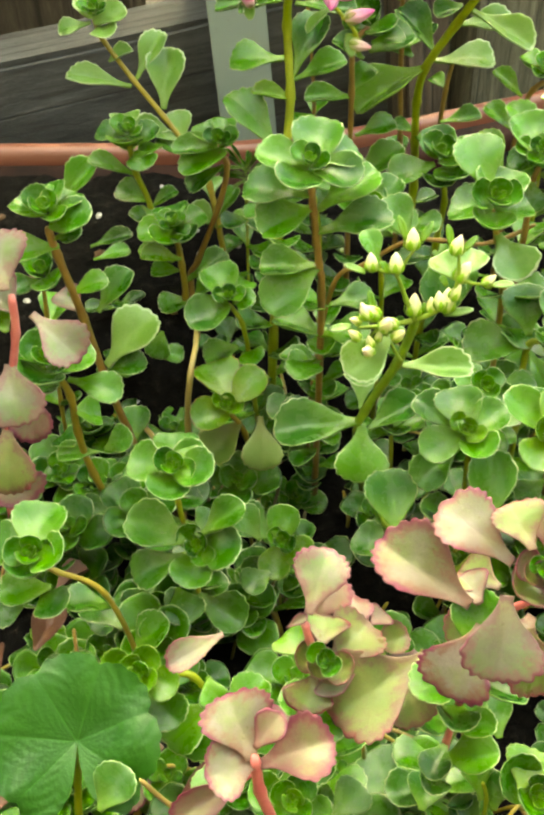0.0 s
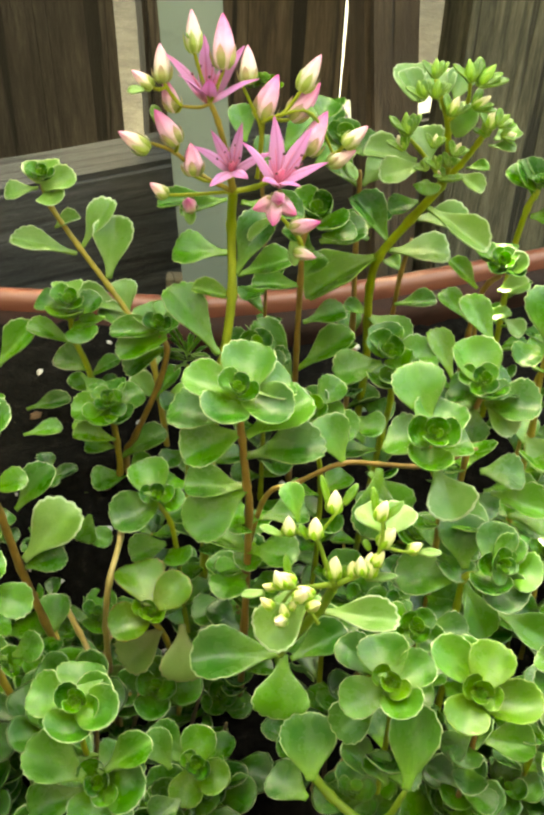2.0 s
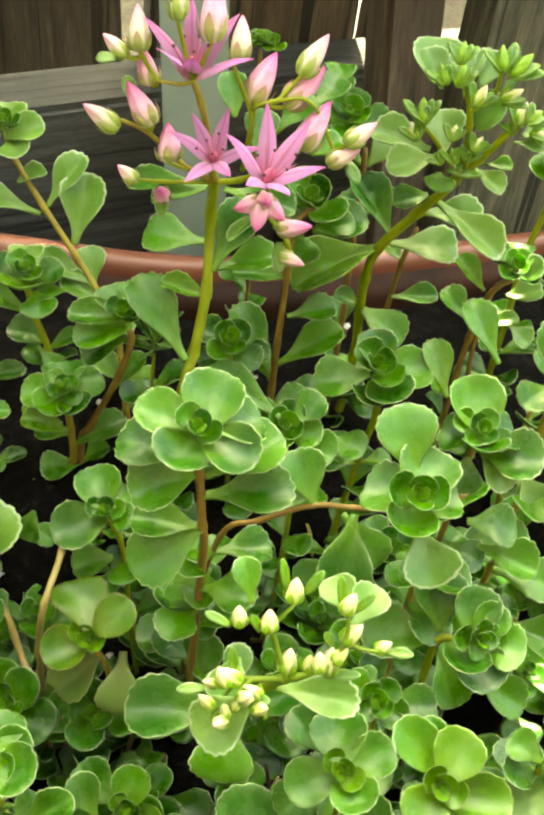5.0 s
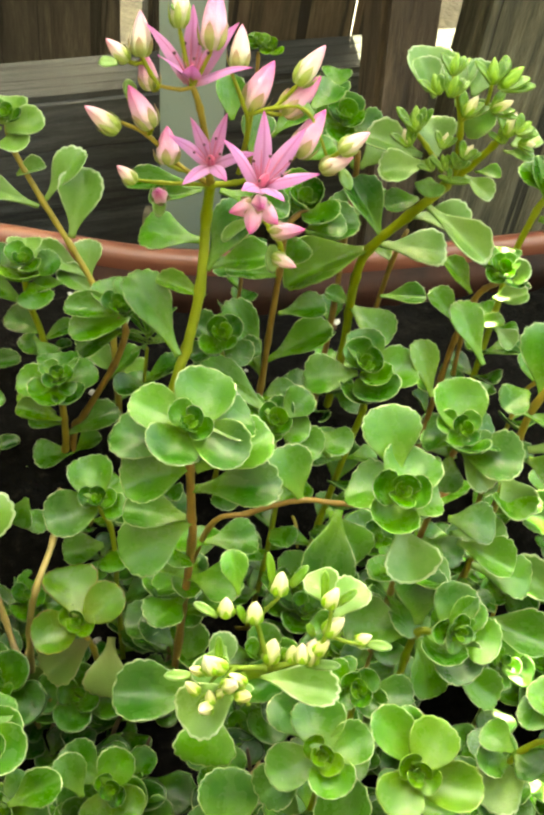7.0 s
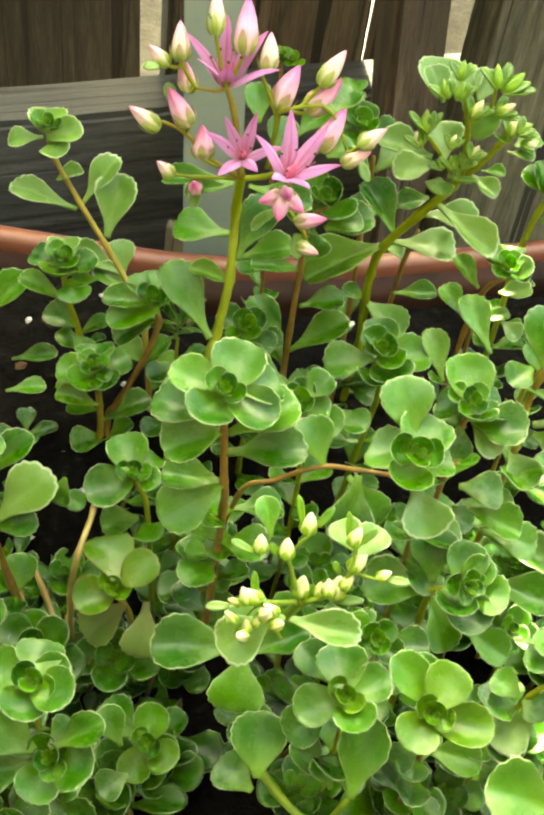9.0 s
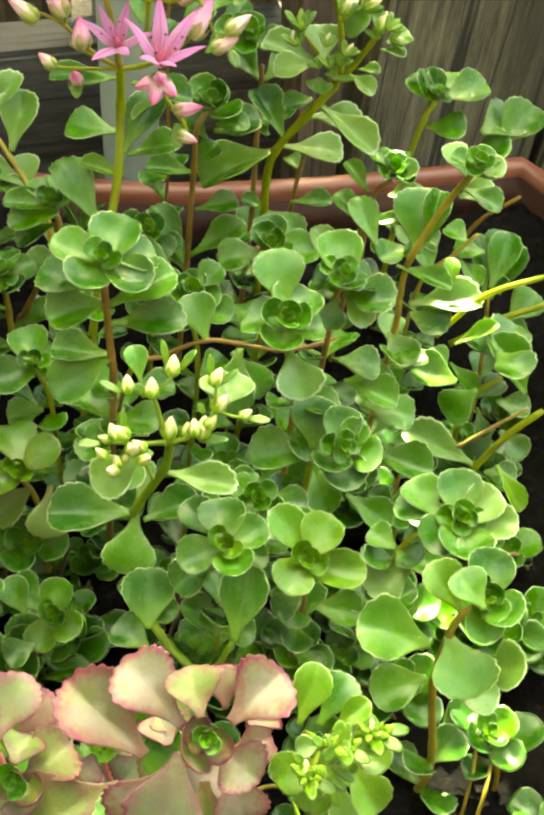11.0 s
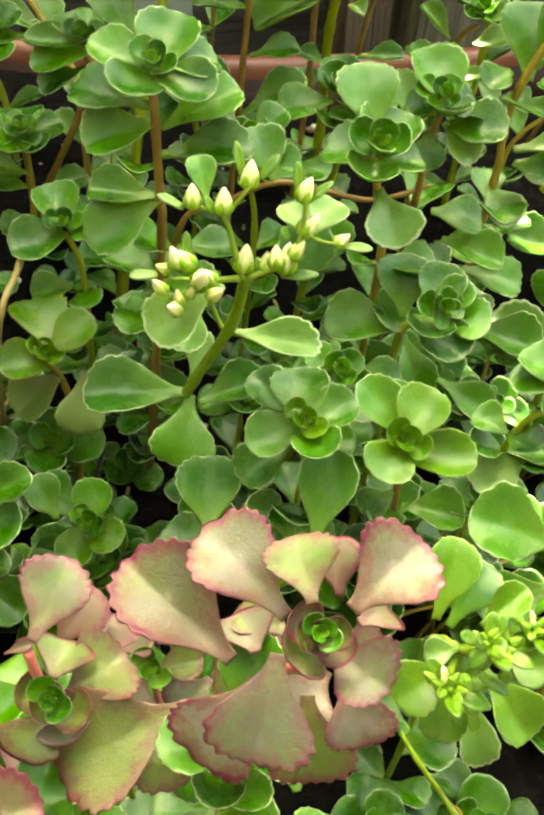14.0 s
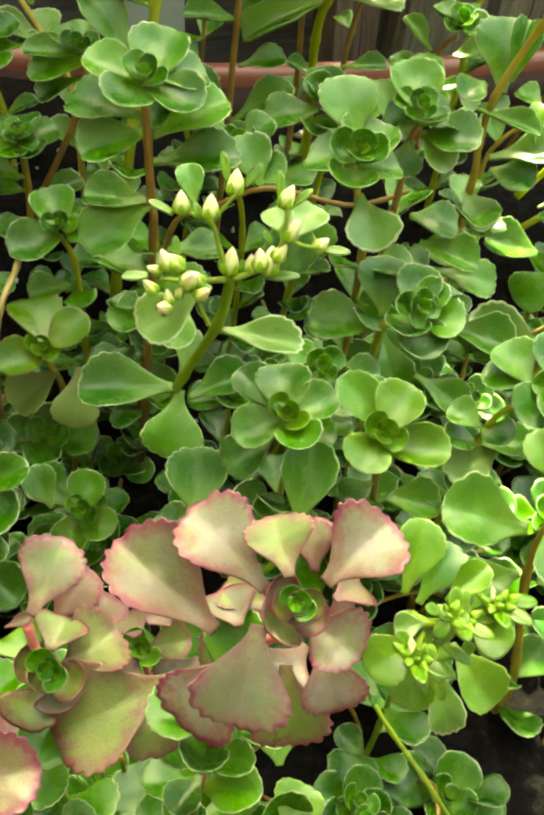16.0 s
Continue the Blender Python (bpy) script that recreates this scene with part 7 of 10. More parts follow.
rosette(p, (-0.0201, 0.1950, 0.2626), 32, -90, 10, 7.3, 3, "green")
leaf(p, (-0.0335, 0.1990, 0.2397), -135, -17, -15, 11.4, 10.7, "deep", "flat")
leaf(p, (-0.0268, 0.1950, 0.2447), -67, -14, 8, 11.6, 12.0, "green", "flat")
leaf(p, (-0.0224, 0.1950, 0.2423), -25, -20, 20, 17.7, 12.1, "deep", "spoon")
leaf(p, (-0.0428, 0.1950, 0.2350), -151, -6, -19, 11.4, 10.7, "deep", "flat")
leaf(p, (0.0002, 0.2050, 0.2394), -144, -7, -17, 9.7, 9.3, "deep", "flat")
leaf(p, (-0.0027, 0.2070, 0.2512), 133, 35, -15, 12.1, 9.1, "deep", "flat")

p = shoot("budding_stonecrop", "budding stonecrop stalk with cream-tipped green buds", (0.0481, 0.2470, 0.2100), "flowering stonecrop stalks")
leaf(p, (0.0444, 0.2546, 0.2006), -22, 2, 12, 14.7, 12.7, "deep", "flat")
leaf(p, (0.0444, 0.2546, 0.2006), 170, 23, 7, 13.1, 11.4, "deep", "flat")
stalk(p, [(0.0481, 0.2470, 0.2050), (0.0442, 0.2548, 0.2004), (0.0361, 0.2520, 0.1958), (0.0292, 0.2342, 0.2482), (0.0254, 0.2235, 0.2795), (0.0268, 0.2196, 0.2912), (0.0333, 0.2113, 0.3156), (0.0349, 0.1993, 0.3382)], 1.38, 1.13, "fresh", "stem")
leaf(p, (0.0259, 0.2217, 0.2848), -175, -4, -20, 24.5, 14.9, "green", "spoon")
leaf(p, (0.0262, 0.2219, 0.2844), -91, -36, 1, 16.8, 15.3, "green", "spoon")
leaf(p, (0.0284, 0.2233, 0.2803), 23, 20, 18, 17.2, 10.2, "green", "spoon")
leaf(p, (0.0331, 0.2120, 0.3136), -7, 3, 20, 19.6, 9.1, "pale", "spoon")
leaf(p, (0.0262, 0.2085, 0.3471), 114, 38, -10, 9.1, 5.6, "green", "spoon")
leaf(p, (0.0260, 0.2251, 0.2865), 84, 42, 1, 12.2, 7.2, "pale", "spoon")
leaf(p, (0.0333, 0.2554, 0.1974), 108, 29, -8, 24.4, 22.5, "deep", "flat")
leaf(p, (0.0242, 0.2576, 0.1969), 148, 21, -18, 17.5, 12.0, "deep", "spoon")
leaf(p, (0.0343, 0.1959, 0.2580), 147, 4, -18, 12.0, 11.4, "green", "flat")
leaf(p, (0.0406, 0.2554, 0.1975), 71, 14, 5, 12.5, 12.9, "deep", "flat")
leaf(p, (0.0570, 0.1866, 0.2794), 83, 42, 1, 20.9, 12.9, "green", "spoon")
leaf(p, (0.0533, 0.1922, 0.2718), 124, 29, -13, 8.8, 8.0, "green", "spoon")
leaf(p, (0.0463, 0.2158, 0.3376), 126, 18, -13, 8.4, 8.0, "pale", "flat")
leaf(p, (0.0463, 0.2100, 0.3420), 60, 20, 6, 9.5, 8.0, "pale", "flat")
leaf(p, (0.0258, 0.2176, 0.3146), -104, -32, -3, 10.5, 9.7, "pale", "flat")
stalk(p, [(0.0344, 0.1992, 0.3379), (0.0323, 0.2009, 0.3427), (0.0298, 0.2028, 0.3482), (0.0265, 0.2032, 0.3491), (0.0239, 0.2035, 0.3501)], 0.58, 0.36, "fresh", "stem")
stalk(p, [(0.0301, 0.2028, 0.3483), (0.0317, 0.2038, 0.3511), (0.0337, 0.2048, 0.3540)], 0.39, 0.32, "fresh", "stem")
stalk(p, [(0.0353, 0.1993, 0.3380), (0.0422, 0.2007, 0.3421), (0.0440, 0.2027, 0.3478), (0.0438, 0.2045, 0.3531)], 0.66, 0.36, "fresh", "stem")
stalk(p, [(0.0441, 0.2027, 0.3478), (0.0471, 0.2022, 0.3464), (0.0519, 0.2021, 0.3461)], 0.39, 0.32, "fresh", "stem")
stalk(p, [(0.0339, 0.1992, 0.3379), (0.0279, 0.1988, 0.3368), (0.0214, 0.1986, 0.3363)], 0.66, 0.44, "fresh", "stem")
stalk(p, [(0.0279, 0.1988, 0.3368), (0.0252, 0.1983, 0.3354), (0.0232, 0.1972, 0.3323)], 0.40, 0.33, "fresh", "stem")
stalk(p, [(0.0317, 0.1959, 0.3285), (0.0300, 0.1969, 0.3312), (0.0276, 0.1984, 0.3357)], 0.45, 0.33, "fresh", "stem")
bud(p, (0.0241, 0.2010, 0.3505), 113, 71, 4.6, "white", "green", 1.5)
bud(p, (0.0294, 0.2007, 0.3502), 97, 72, 5.1, "white", "green", 1.5)
bud(p, (0.0333, 0.2062, 0.3527), 85, 72, 5.4, "white", "green", 1.5)
bud(p, (0.0431, 0.2057, 0.3516), 47, 68, 5.1, "white", "green", 1.5)
bud(p, (0.0440, 0.2035, 0.3459), 20, 59, 5.6, "white", "green", 1.5)
bud(p, (0.0418, 0.2007, 0.3391), 79, 72, 6.2, "white", "green", 1.5)
bud(p, (0.0384, 0.2006, 0.3388), 95, 72, 4.2, "green", "green", 1.5)
bud(p, (0.0341, 0.2004, 0.3382), 79, 72, 5.8, "white", "green", 1.5)
bud(p, (0.0256, 0.1946, 0.3425), -179, 35, 5.3, "white", "green", 1.5)
bud(p, (0.0297, 0.1931, 0.3407), 178, 38, 4.3, "white", "green", 1.5)
bud(p, (0.0241, 0.1902, 0.3370), 138, 65, 3.4, "green", "green", 1.5)
bud(p, (0.0216, 0.1939, 0.3416), -171, 25, 3.2, "green", "green", 1.5)
bud(p, (0.0502, 0.2031, 0.3449), 5, 49, 3.9, "white", "green", 1.5)
bud(p, (0.0252, 0.1940, 0.3417), 160, 54, 2.6, "green", "green", 1.5)
bud(p, (0.0250, 0.1911, 0.3382), 31, 64, 2.8, "green", "green", 1.5)
bud(p, (0.0233, 0.1930, 0.3430), 150, 58, 4.6, "white", "green", 1.5)
bud(p, (0.0265, 0.1920, 0.3410), -60, 62, 4.8, "white", "green", 1.5)
bud(p, (0.0236, 0.1900, 0.3362), -120, 40, 4.4, "white", "green", 1.5)
bud(p, (0.0287, 0.1915, 0.3388), -30, 48, 4.2, "green", "green", 1.5)
bud(p, (0.0213, 0.1910, 0.3388), 170, 40, 3.8, "green", "green", 1.5)
bud(p, (0.0403, 0.1995, 0.3408), 110, 66, 4.6, "white", "green", 1.5)
bud(p, (0.0428, 0.2010, 0.3424), 30, 60, 4.4, "green", "green", 1.5)
stalk(p, [(0.0279, 0.1988, 0.3368), (0.0258, 0.1950, 0.3375), (0.0245, 0.1915, 0.3375)], 0.5, 0.4, "fresh", "stem")
stalk(p, [(0.0258, 0.1950, 0.3375), (0.0262, 0.1930, 0.3395), (0.0275, 0.1917, 0.3395)], 0.4, 0.35, "fresh", "stem")
leaf(p, (0.0226, 0.2009, 0.3503), 166, 15, -20, 5.4, 1.9, "pale", "finger")
leaf(p, (0.0353, 0.2069, 0.3545), 46, 42, 14, 5.6, 2.1, "lime", "finger")
leaf(p, (0.0322, 0.2067, 0.3541), 115, 46, -11, 6.9, 1.8, "lime", "finger")
leaf(p, (0.0425, 0.2061, 0.3524), 103, 48, -7, 6.4, 1.8, "lime", "finger")
leaf(p, (0.0448, 0.2060, 0.3522), 32, 36, 18, 5.2, 1.8, "lime", "finger")
leaf(p, (0.0520, 0.2031, 0.3451), -4, 6, 21, 5.3, 2.2, "pale", "finger")
leaf(p, (0.0195, 0.1933, 0.3409), -173, -6, -20, 5.3, 2.2, "pale", "finger")
leaf(p, (0.0413, 0.2005, 0.3386), 1, 11, 21, 7.1, 2.2, "pale", "finger")
leaf(p, (0.0282, 0.1928, 0.3402), -5, 4, 20, 3.3, 1.9, "pale", "finger")
leaf(p, (0.0244, 0.1947, 0.3427), 105, 48, -8, 6.1, 1.8, "lime", "finger")
leaf(p, (0.0230, 0.1913, 0.3383), -126, -37, -11, 3.3, 1.7, "lime", "finger")
leaf(p, (0.0280, 0.2006, 0.3500), 135, 38, -17, 3.7, 1.7, "lime", "finger")
leaf(p, (0.0370, 0.2005, 0.3385), 101, 48, -6, 3.1, 1.6, "lime", "finger")
leaf(p, (0.0418, 0.2031, 0.3449), 135, 38, -17, 2.9, 1.7, "lime", "finger")
leaf(p, (0.0292, 0.1956, 0.3363), -147, -27, -17, 13.8, 11.3, "pale", "flat")
stalk(p, [(0.0308, 0.2100, 0.2674), (0.0332, 0.2030, 0.2640), (0.0401, 0.1960, 0.2600), (0.0486, 0.1890, 0.2600), (0.0535, 0.1868, 0.2655), (0.0567, 0.1866, 0.2790)], 1.5, 0.8, "fresh", "stem")
leaf(p, (0.0341, 0.1915, 0.2735), 98, 30, -6, 16.5, 14.5, "green", "flat")

p = shoot("flowering_stonecrop", "flowering stonecrop stalk with star-shaped pink blossoms", (-0.0003, 0.2846, 0.2100), "flowering stonecrop stalks")
leaf(p, (0.0034, 0.2938, 0.3097), 48, 24, 14, 13.1, 10.1, "green", "flat")
leaf(p, (0.0034, 0.2938, 0.3097), 207, 2, 8, 12.1, 9.2, "green", "flat")
leaf(p, (0.0030, 0.2926, 0.2991), 137, 8, 12, 12.5, 9.1, "green", "flat")
leaf(p, (0.0030, 0.2926, 0.2991), 276, 21, -6, 13.9, 11.8, "green", "flat")
leaf(p, (0.0025, 0.2914, 0.2885), 18, 8, 1, 11.2, 8.2, "green", "flat")
leaf(p, (0.0025, 0.2914, 0.2885), 217, 26, 2, 11.4, 9.5, "green", "flat")
leaf(p, (0.0020, 0.2902, 0.2779), 118, 33, 15, 11.2, 10.0, "green", "spoon")
leaf(p, (0.0020, 0.2902, 0.2779), 315, 24, -7, 10.4, 8.0, "green", "spoon")
leaf(p, (0.0015, 0.2890, 0.2673), 9, 14, 11, 12.5, 10.5, "green", "spoon")
leaf(p, (0.0015, 0.2890, 0.2673), 206, 20, -3, 14.4, 12.6, "deep", "spoon")
leaf(p, (0.0011, 0.2880, 0.2567), 145, 3, 15, 14.2, 11.0, "deep", "spoon")
leaf(p, (0.0011, 0.2880, 0.2567), 304, 23, 11, 14.2, 12.2, "deep", "spoon")
leaf(p, (0.0008, 0.2873, 0.2460), 22, 20, -3, 14.9, 11.2, "green", "spoon")
leaf(p, (0.0008, 0.2873, 0.2460), 230, 8, 9, 12.3, 10.1, "deep", "flat")
leaf(p, (0.0006, 0.2866, 0.2354), 118, 7, 13, 11.7, 8.7, "deep", "flat")
leaf(p, (0.0006, 0.2866, 0.2354), 320, 12, -3, 10.1, 8.3, "deep", "flat")
leaf(p, (0.0003, 0.2859, 0.2248), 20, 16, -4, 14.4, 12.4, "deep", "flat")
leaf(p, (0.0003, 0.2859, 0.2248), 194, 11, 1, 12.8, 10.9, "deep", "flat")
stalk(p, [(-0.0003, 0.2846, 0.2050), (0.0012, 0.2883, 0.2606), (0.0037, 0.2946, 0.3161), (0.0054, 0.2989, 0.3272), (0.0068, 0.3051, 0.3431), (0.0058, 0.3123, 0.3616), (0.0064, 0.3030, 0.3779)], 1.49, 1.27, "green", "stem")
leaf(p, (0.0039, 0.2936, 0.3290), 135, 32, -16, 25.9, 12.1, "green", "spoon")
leaf(p, (0.0085, 0.3046, 0.3417), 175, 9, -21, 13.7, 6.6, "lime", "spoon")
leaf(p, (0.0078, 0.3071, 0.3483), 61, 40, 10, 21.5, 11.4, "green", "spoon")
leaf(p, (0.0080, 0.3151, 0.3431), 10, 18, 21, 17.3, 10.0, "green", "spoon")
leaf(p, (0.0052, 0.3198, 0.3480), 176, -3, -21, 17.4, 12.6, "green", "spoon")
leaf(p, (0.0043, 0.3082, 0.3715), -164, -13, -20, 13.3, 5.6, "green", "spoon")
leaf(p, (0.0044, 0.3148, 0.3680), 178, -6, -21, 20.3, 7.6, "green", "spoon")
leaf(p, (0.0081, 0.3179, 0.3658), -10, -3, 21, 18.7, 10.2, "green", "spoon")
stalk(p, [(0.0063, 0.3030, 0.3779), (0.0045, 0.3030, 0.3871), (0.0019, 0.3030, 0.3969), (-0.0003, 0.3030, 0.4021)], 0.93, 0.65, "tan", "stem")
stalk(p, [(-0.0003, 0.3030, 0.4015), (-0.0030, 0.3030, 0.4005), (-0.0075, 0.3030, 0.4005)], 0.52, 0.43, "tan", "stem")
stalk(p, [(0.0057, 0.3030, 0.3775), (-0.0022, 0.3030, 0.3814), (-0.0094, 0.3030, 0.3877), (-0.0158, 0.3030, 0.3900)], 0.74, 0.46, "tan", "stem")
stalk(p, [(0.0058, 0.3030, 0.3771), (-0.0055, 0.3030, 0.3755), (-0.0133, 0.3030, 0.3750)], 0.56, 0.37, "green", "stem")
stalk(p, [(0.0063, 0.3030, 0.3772), (0.0056, 0.3030, 0.3799), (0.0047, 0.3030, 0.3844)], 0.74, 0.65, "tan", "stem")
stalk(p, [(0.0066, 0.3030, 0.3772), (0.0122, 0.3030, 0.3788), (0.0173, 0.3030, 0.3816)], 0.83, 0.65, "green", "stem")
stalk(p, [(0.0266, 0.3030, 0.3574), (0.0253, 0.3030, 0.3634), (0.0189, 0.3030, 0.3713), (0.0161, 0.3030, 0.3751)], 0.59, 0.49, "green", "stem")
stalk(p, [(0.0128, 0.3030, 0.3856), (0.0132, 0.3030, 0.3947), (0.0110, 0.3030, 0.4006), (0.0077, 0.3030, 0.4073)], 0.54, 0.41, "green", "stem")
stalk(p, [(0.0129, 0.3030, 0.3972), (0.0183, 0.3030, 0.3998), (0.0261, 0.3030, 0.4003), (0.0337, 0.3030, 0.3873)], 0.53, 0.35, "green", "stem")
stalk(p, [(0.0126, 0.3030, 0.3815), (0.0135, 0.3030, 0.3909), (0.0138, 0.3030, 0.3998)], 0.55, 0.37, "green", "stem")
flower(p, (-0.0008, 0.3050, 0.4013), -95, 80, 15.5, 1, 0.85, 6)
flower(p, (0.0062, 0.2990, 0.3852), -100, 60, 12.4, 2, 0.95, 6)
flower(p, (0.0182, 0.2930, 0.3850), -62, 66, 16.0, 3, 0.9, 6)
bud(p, (0.0176, 0.2950, 0.3790), -150, -8, 6.6, "pink", "pale", 1.5)
bud(p, (0.0180, 0.2945, 0.3786), -95, -26, 7.0, "pink", "pale", 1.5)
bud(p, (0.0186, 0.2950, 0.3790), -40, -12, 6.6, "pink", "pale", 1.5)
bud(p, (0.0182, 0.2955, 0.3798), -80, 22, 6.2, "pink", "pale", 1.5)
bud(p, (-0.0122, 0.3050, 0.4056), 108, 62, 9.7, "blush", "pale", 1.12)
bud(p, (-0.0044, 0.3050, 0.4137), 104, 62, 10.6, "blush", "soft", 0.92)
bud(p, (0.0030, 0.3050, 0.4100), 98, 63, 13.6, "pink", "pale", 1.0)
bud(p, (0.0092, 0.3050, 0.4065), 96, 63, 9.6, "blush", "pale", 1.12)
bud(p, (-0.0093, 0.3050, 0.3980), 130, 56, 8.8, "pink", "pale", 1.2)
bud(p, (-0.0082, 0.3010, 0.3908), 152, 47, 10.8, "pink", "pale", 1.15)
bud(p, (-0.0040, 0.3010, 0.3820), 108, 60, 8.8, "pink", "pale", 1.45)
bud(p, (0.0127, 0.3050, 0.3970), 50, 58, 12.4, "pink", "pale", 1.15)
bud(p, (0.0228, 0.3050, 0.4053), 38, 55, 10.4, "blush", "soft", 1.05)
bud(p, (0.0206, 0.3050, 0.3976), 26, 48, 12.0, "pink", "pale", 1.12)
bud(p, (0.0252, 0.3010, 0.3899), 43, 57, 12.3, "pink", "pale", 1.12)
bud(p, (-0.0158, 0.3010, 0.3886), 175, 30, 9.4, "blush", "soft", 1.1)
bud(p, (-0.0049, 0.3005, 0.3728), -96, 48, 6.8, "pink", "pale", 1.3)
bud(p, (0.0224, 0.3010, 0.3680), -7, 20, 8.7, "pink", "pale", 1.12)
bud(p, (0.0238, 0.3010, 0.3608), -25, 0, 6.9, "blush", "soft", 1.15)
bud(p, (0.0313, 0.3010, 0.3875), 4, 32, 8.2, "blush", "pale", 1.12)
bud(p, (0.0348, 0.3010, 0.3928), 15, 41, 8.2, "blush", "soft", 1.15)
bud(p, (-0.0112, 0.3010, 0.3756), 172, 36, 6.0, "blush", "soft", 1.35)
bud(p, (-0.0150, 0.3050, 0.4040), 168, 36, 6.8, "blush", "soft", 1.2)
for joint, top in (
    ((-0.0075, 0.3030, 0.4005), (-0.0122, 0.3050, 0.4057)), ((-0.0075, 0.3030, 0.4005), (-0.0093, 0.3050, 0.3981)),
    ((-0.0118, 0.3046, 0.4046), (-0.0150, 0.3050, 0.4041)), ((-0.0003, 0.3030, 0.4015), (-0.0044, 0.3050, 0.4138)),
    ((-0.0003, 0.3030, 0.4015), (0.0030, 0.3050, 0.4101)), ((-0.0094, 0.3030, 0.3877), (-0.0082, 0.3010, 0.3909)),
    ((0.0012, 0.3030, 0.3797), (-0.0040, 0.3010, 0.3821)), ((0.0183, 0.3030, 0.3998), (0.0228, 0.3050, 0.4054)),
    ((0.0160, 0.3030, 0.3986), (0.0206, 0.3050, 0.3977)), ((0.0173, 0.3030, 0.3816), (0.0252, 0.3010, 0.3900)),
    ((0.0325, 0.3030, 0.3895), (0.0348, 0.3010, 0.3929)), ((0.0325, 0.3030, 0.3895), (0.0313, 0.3010, 0.3876)),
    ((0.0213, 0.3030, 0.3684), (0.0224, 0.3010, 0.3681)), ((0.0253, 0.3030, 0.3634), (0.0238, 0.3010, 0.3609)),
):
    a, b = Vector(joint), Vector(top)
    stalk(p, [joint, tuple((a + b) / 2 + Vector((0, 0.0004, -0.0006))), top], 0.46, 0.52, "green", "pedicel")
leaf(p, (-0.0130, 0.3030, 0.3948), 124, 45, -14, 5.9, 3.2, "pale", "finger")
leaf(p, (-0.0169, 0.3030, 0.4045), -171, -7, -21, 4.4, 3.1, "pale", "finger")
leaf(p, (0.0029, 0.3075, 0.4115), 38, 39, 18, 4.5, 2.4, "pale", "finger")
leaf(p, (-0.0040, 0.3060, 0.4165), -167, 34, -26, 3.4, 2.0, "lime", "finger")
leaf(p, (-0.0055, 0.3030, 0.3734), -81, -43, 4, 6.6, 3.4, "pale", "finger")
leaf(p, (0.0189, 0.3030, 0.3713), -142, -30, -16, 11.2, 3.4, "pale", "spoon")
leaf(p, (0.0235, 0.3030, 0.3631), -81, -43, 4, 7.4, 3.5, "pale", "finger")
leaf(p, (0.0274, 0.3030, 0.3992), 154, 29, -20, 6.3, 3.1, "pale", "finger")
leaf(p, (0.0360, 0.3030, 0.3876), -52, -35, 14, 5.7, 3.2, "pale", "finger")
leaf(p, (0.0084, 0.3330, 0.3776), 108, 41, -7, 11.8, 7.8, "green", "flat")
leaf(p, (0.0191, 0.3380, 0.3719), 43, 33, 15, 15.1, 9.3, "green", "spoon")
leaf(p, (0.0283, 0.3330, 0.3846), 58, 23, 10, 10.1, 9.6, "green", "flat")
leaf(p, (0.0145, 0.3330, 0.3681), 82, 43, 2, 12.3, 9.3, "green", "flat")
leaf(p, (0.0285, 0.3230, 0.3760), 20, 28, 20, 8.5, 7.6, "green", "flat")

p = shoot("sedum_plant", "stonecrop shoot with a reddish stem and cupped leaves", (-0.0415, 0.2600, 0.2100), "stonecrop shoots in the planter")
leaf(p, (-0.0459, 0.2600, 0.2395), 85, 35, -7, 13.5, 11.1, "green", "flat")
leaf(p, (-0.0459, 0.2600, 0.2395), 279, 20, -9, 10.8, 7.8, "green", "spoon")
leaf(p, (-0.0433, 0.2600, 0.2275), 373, 6, 9, 11.4, 8.9, "green", "spoon")
leaf(p, (-0.0422, 0.2600, 0.2156), 257, 8, 8, 14.5, 11.5, "deep", "spoon")
stalk(p, [(-0.0415, 0.2600, 0.2050), (-0.0429, 0.2600, 0.2258), (-0.0475, 0.2600, 0.2466), (-0.0526, 0.2600, 0.2705), (-0.0564, 0.2600, 0.2933), (-0.0611, 0.2600, 0.3160), (-0.0626, 0.2600, 0.3252)], 1.35, 1.15, "brown", "stem")
leaf(p, (-0.0611, 0.2600, 0.3314), 109, 1, -7, 11.1, 12.8, "green", "round")
leaf(p, (-0.0603, 0.2600, 0.3307), 66, -3, 9, 10.1, 11.7, "green", "round")
leaf(p, (-0.0620, 0.2600, 0.3261), -4, 17, 22, 13.6, 12.7, "green", "round")
leaf(p, (-0.0626, 0.2600, 0.3292), 138, -0, -16, 11.3, 11.7, "green", "round")
leaf(p, (-0.0611, 0.2600, 0.3213), -12, 23, 23, 9.1, 8.9, "green", "spoon")
rosette(p, (-0.0622, 0.2600, 0.3307), 22, -90, 20, 8.3, 3, "green", young="young")
leaf(p, (-0.0600, 0.2600, 0.3186), -170, -5, -21, 16.3, 11.2, "green", "spoon")
leaf(p, (-0.0600, 0.2600, 0.3015), 13, 19, 21, 12.9, 8.1, "green", "spoon")
leaf(p, (-0.0515, 0.2600, 0.2949), 45, 34, 16, 16.3, 9.5, "green", "spoon")
leaf(p, (-0.0514, 0.2600, 0.2737), 41, 32, 17, 22.5, 16.1, "pale", "spoon")
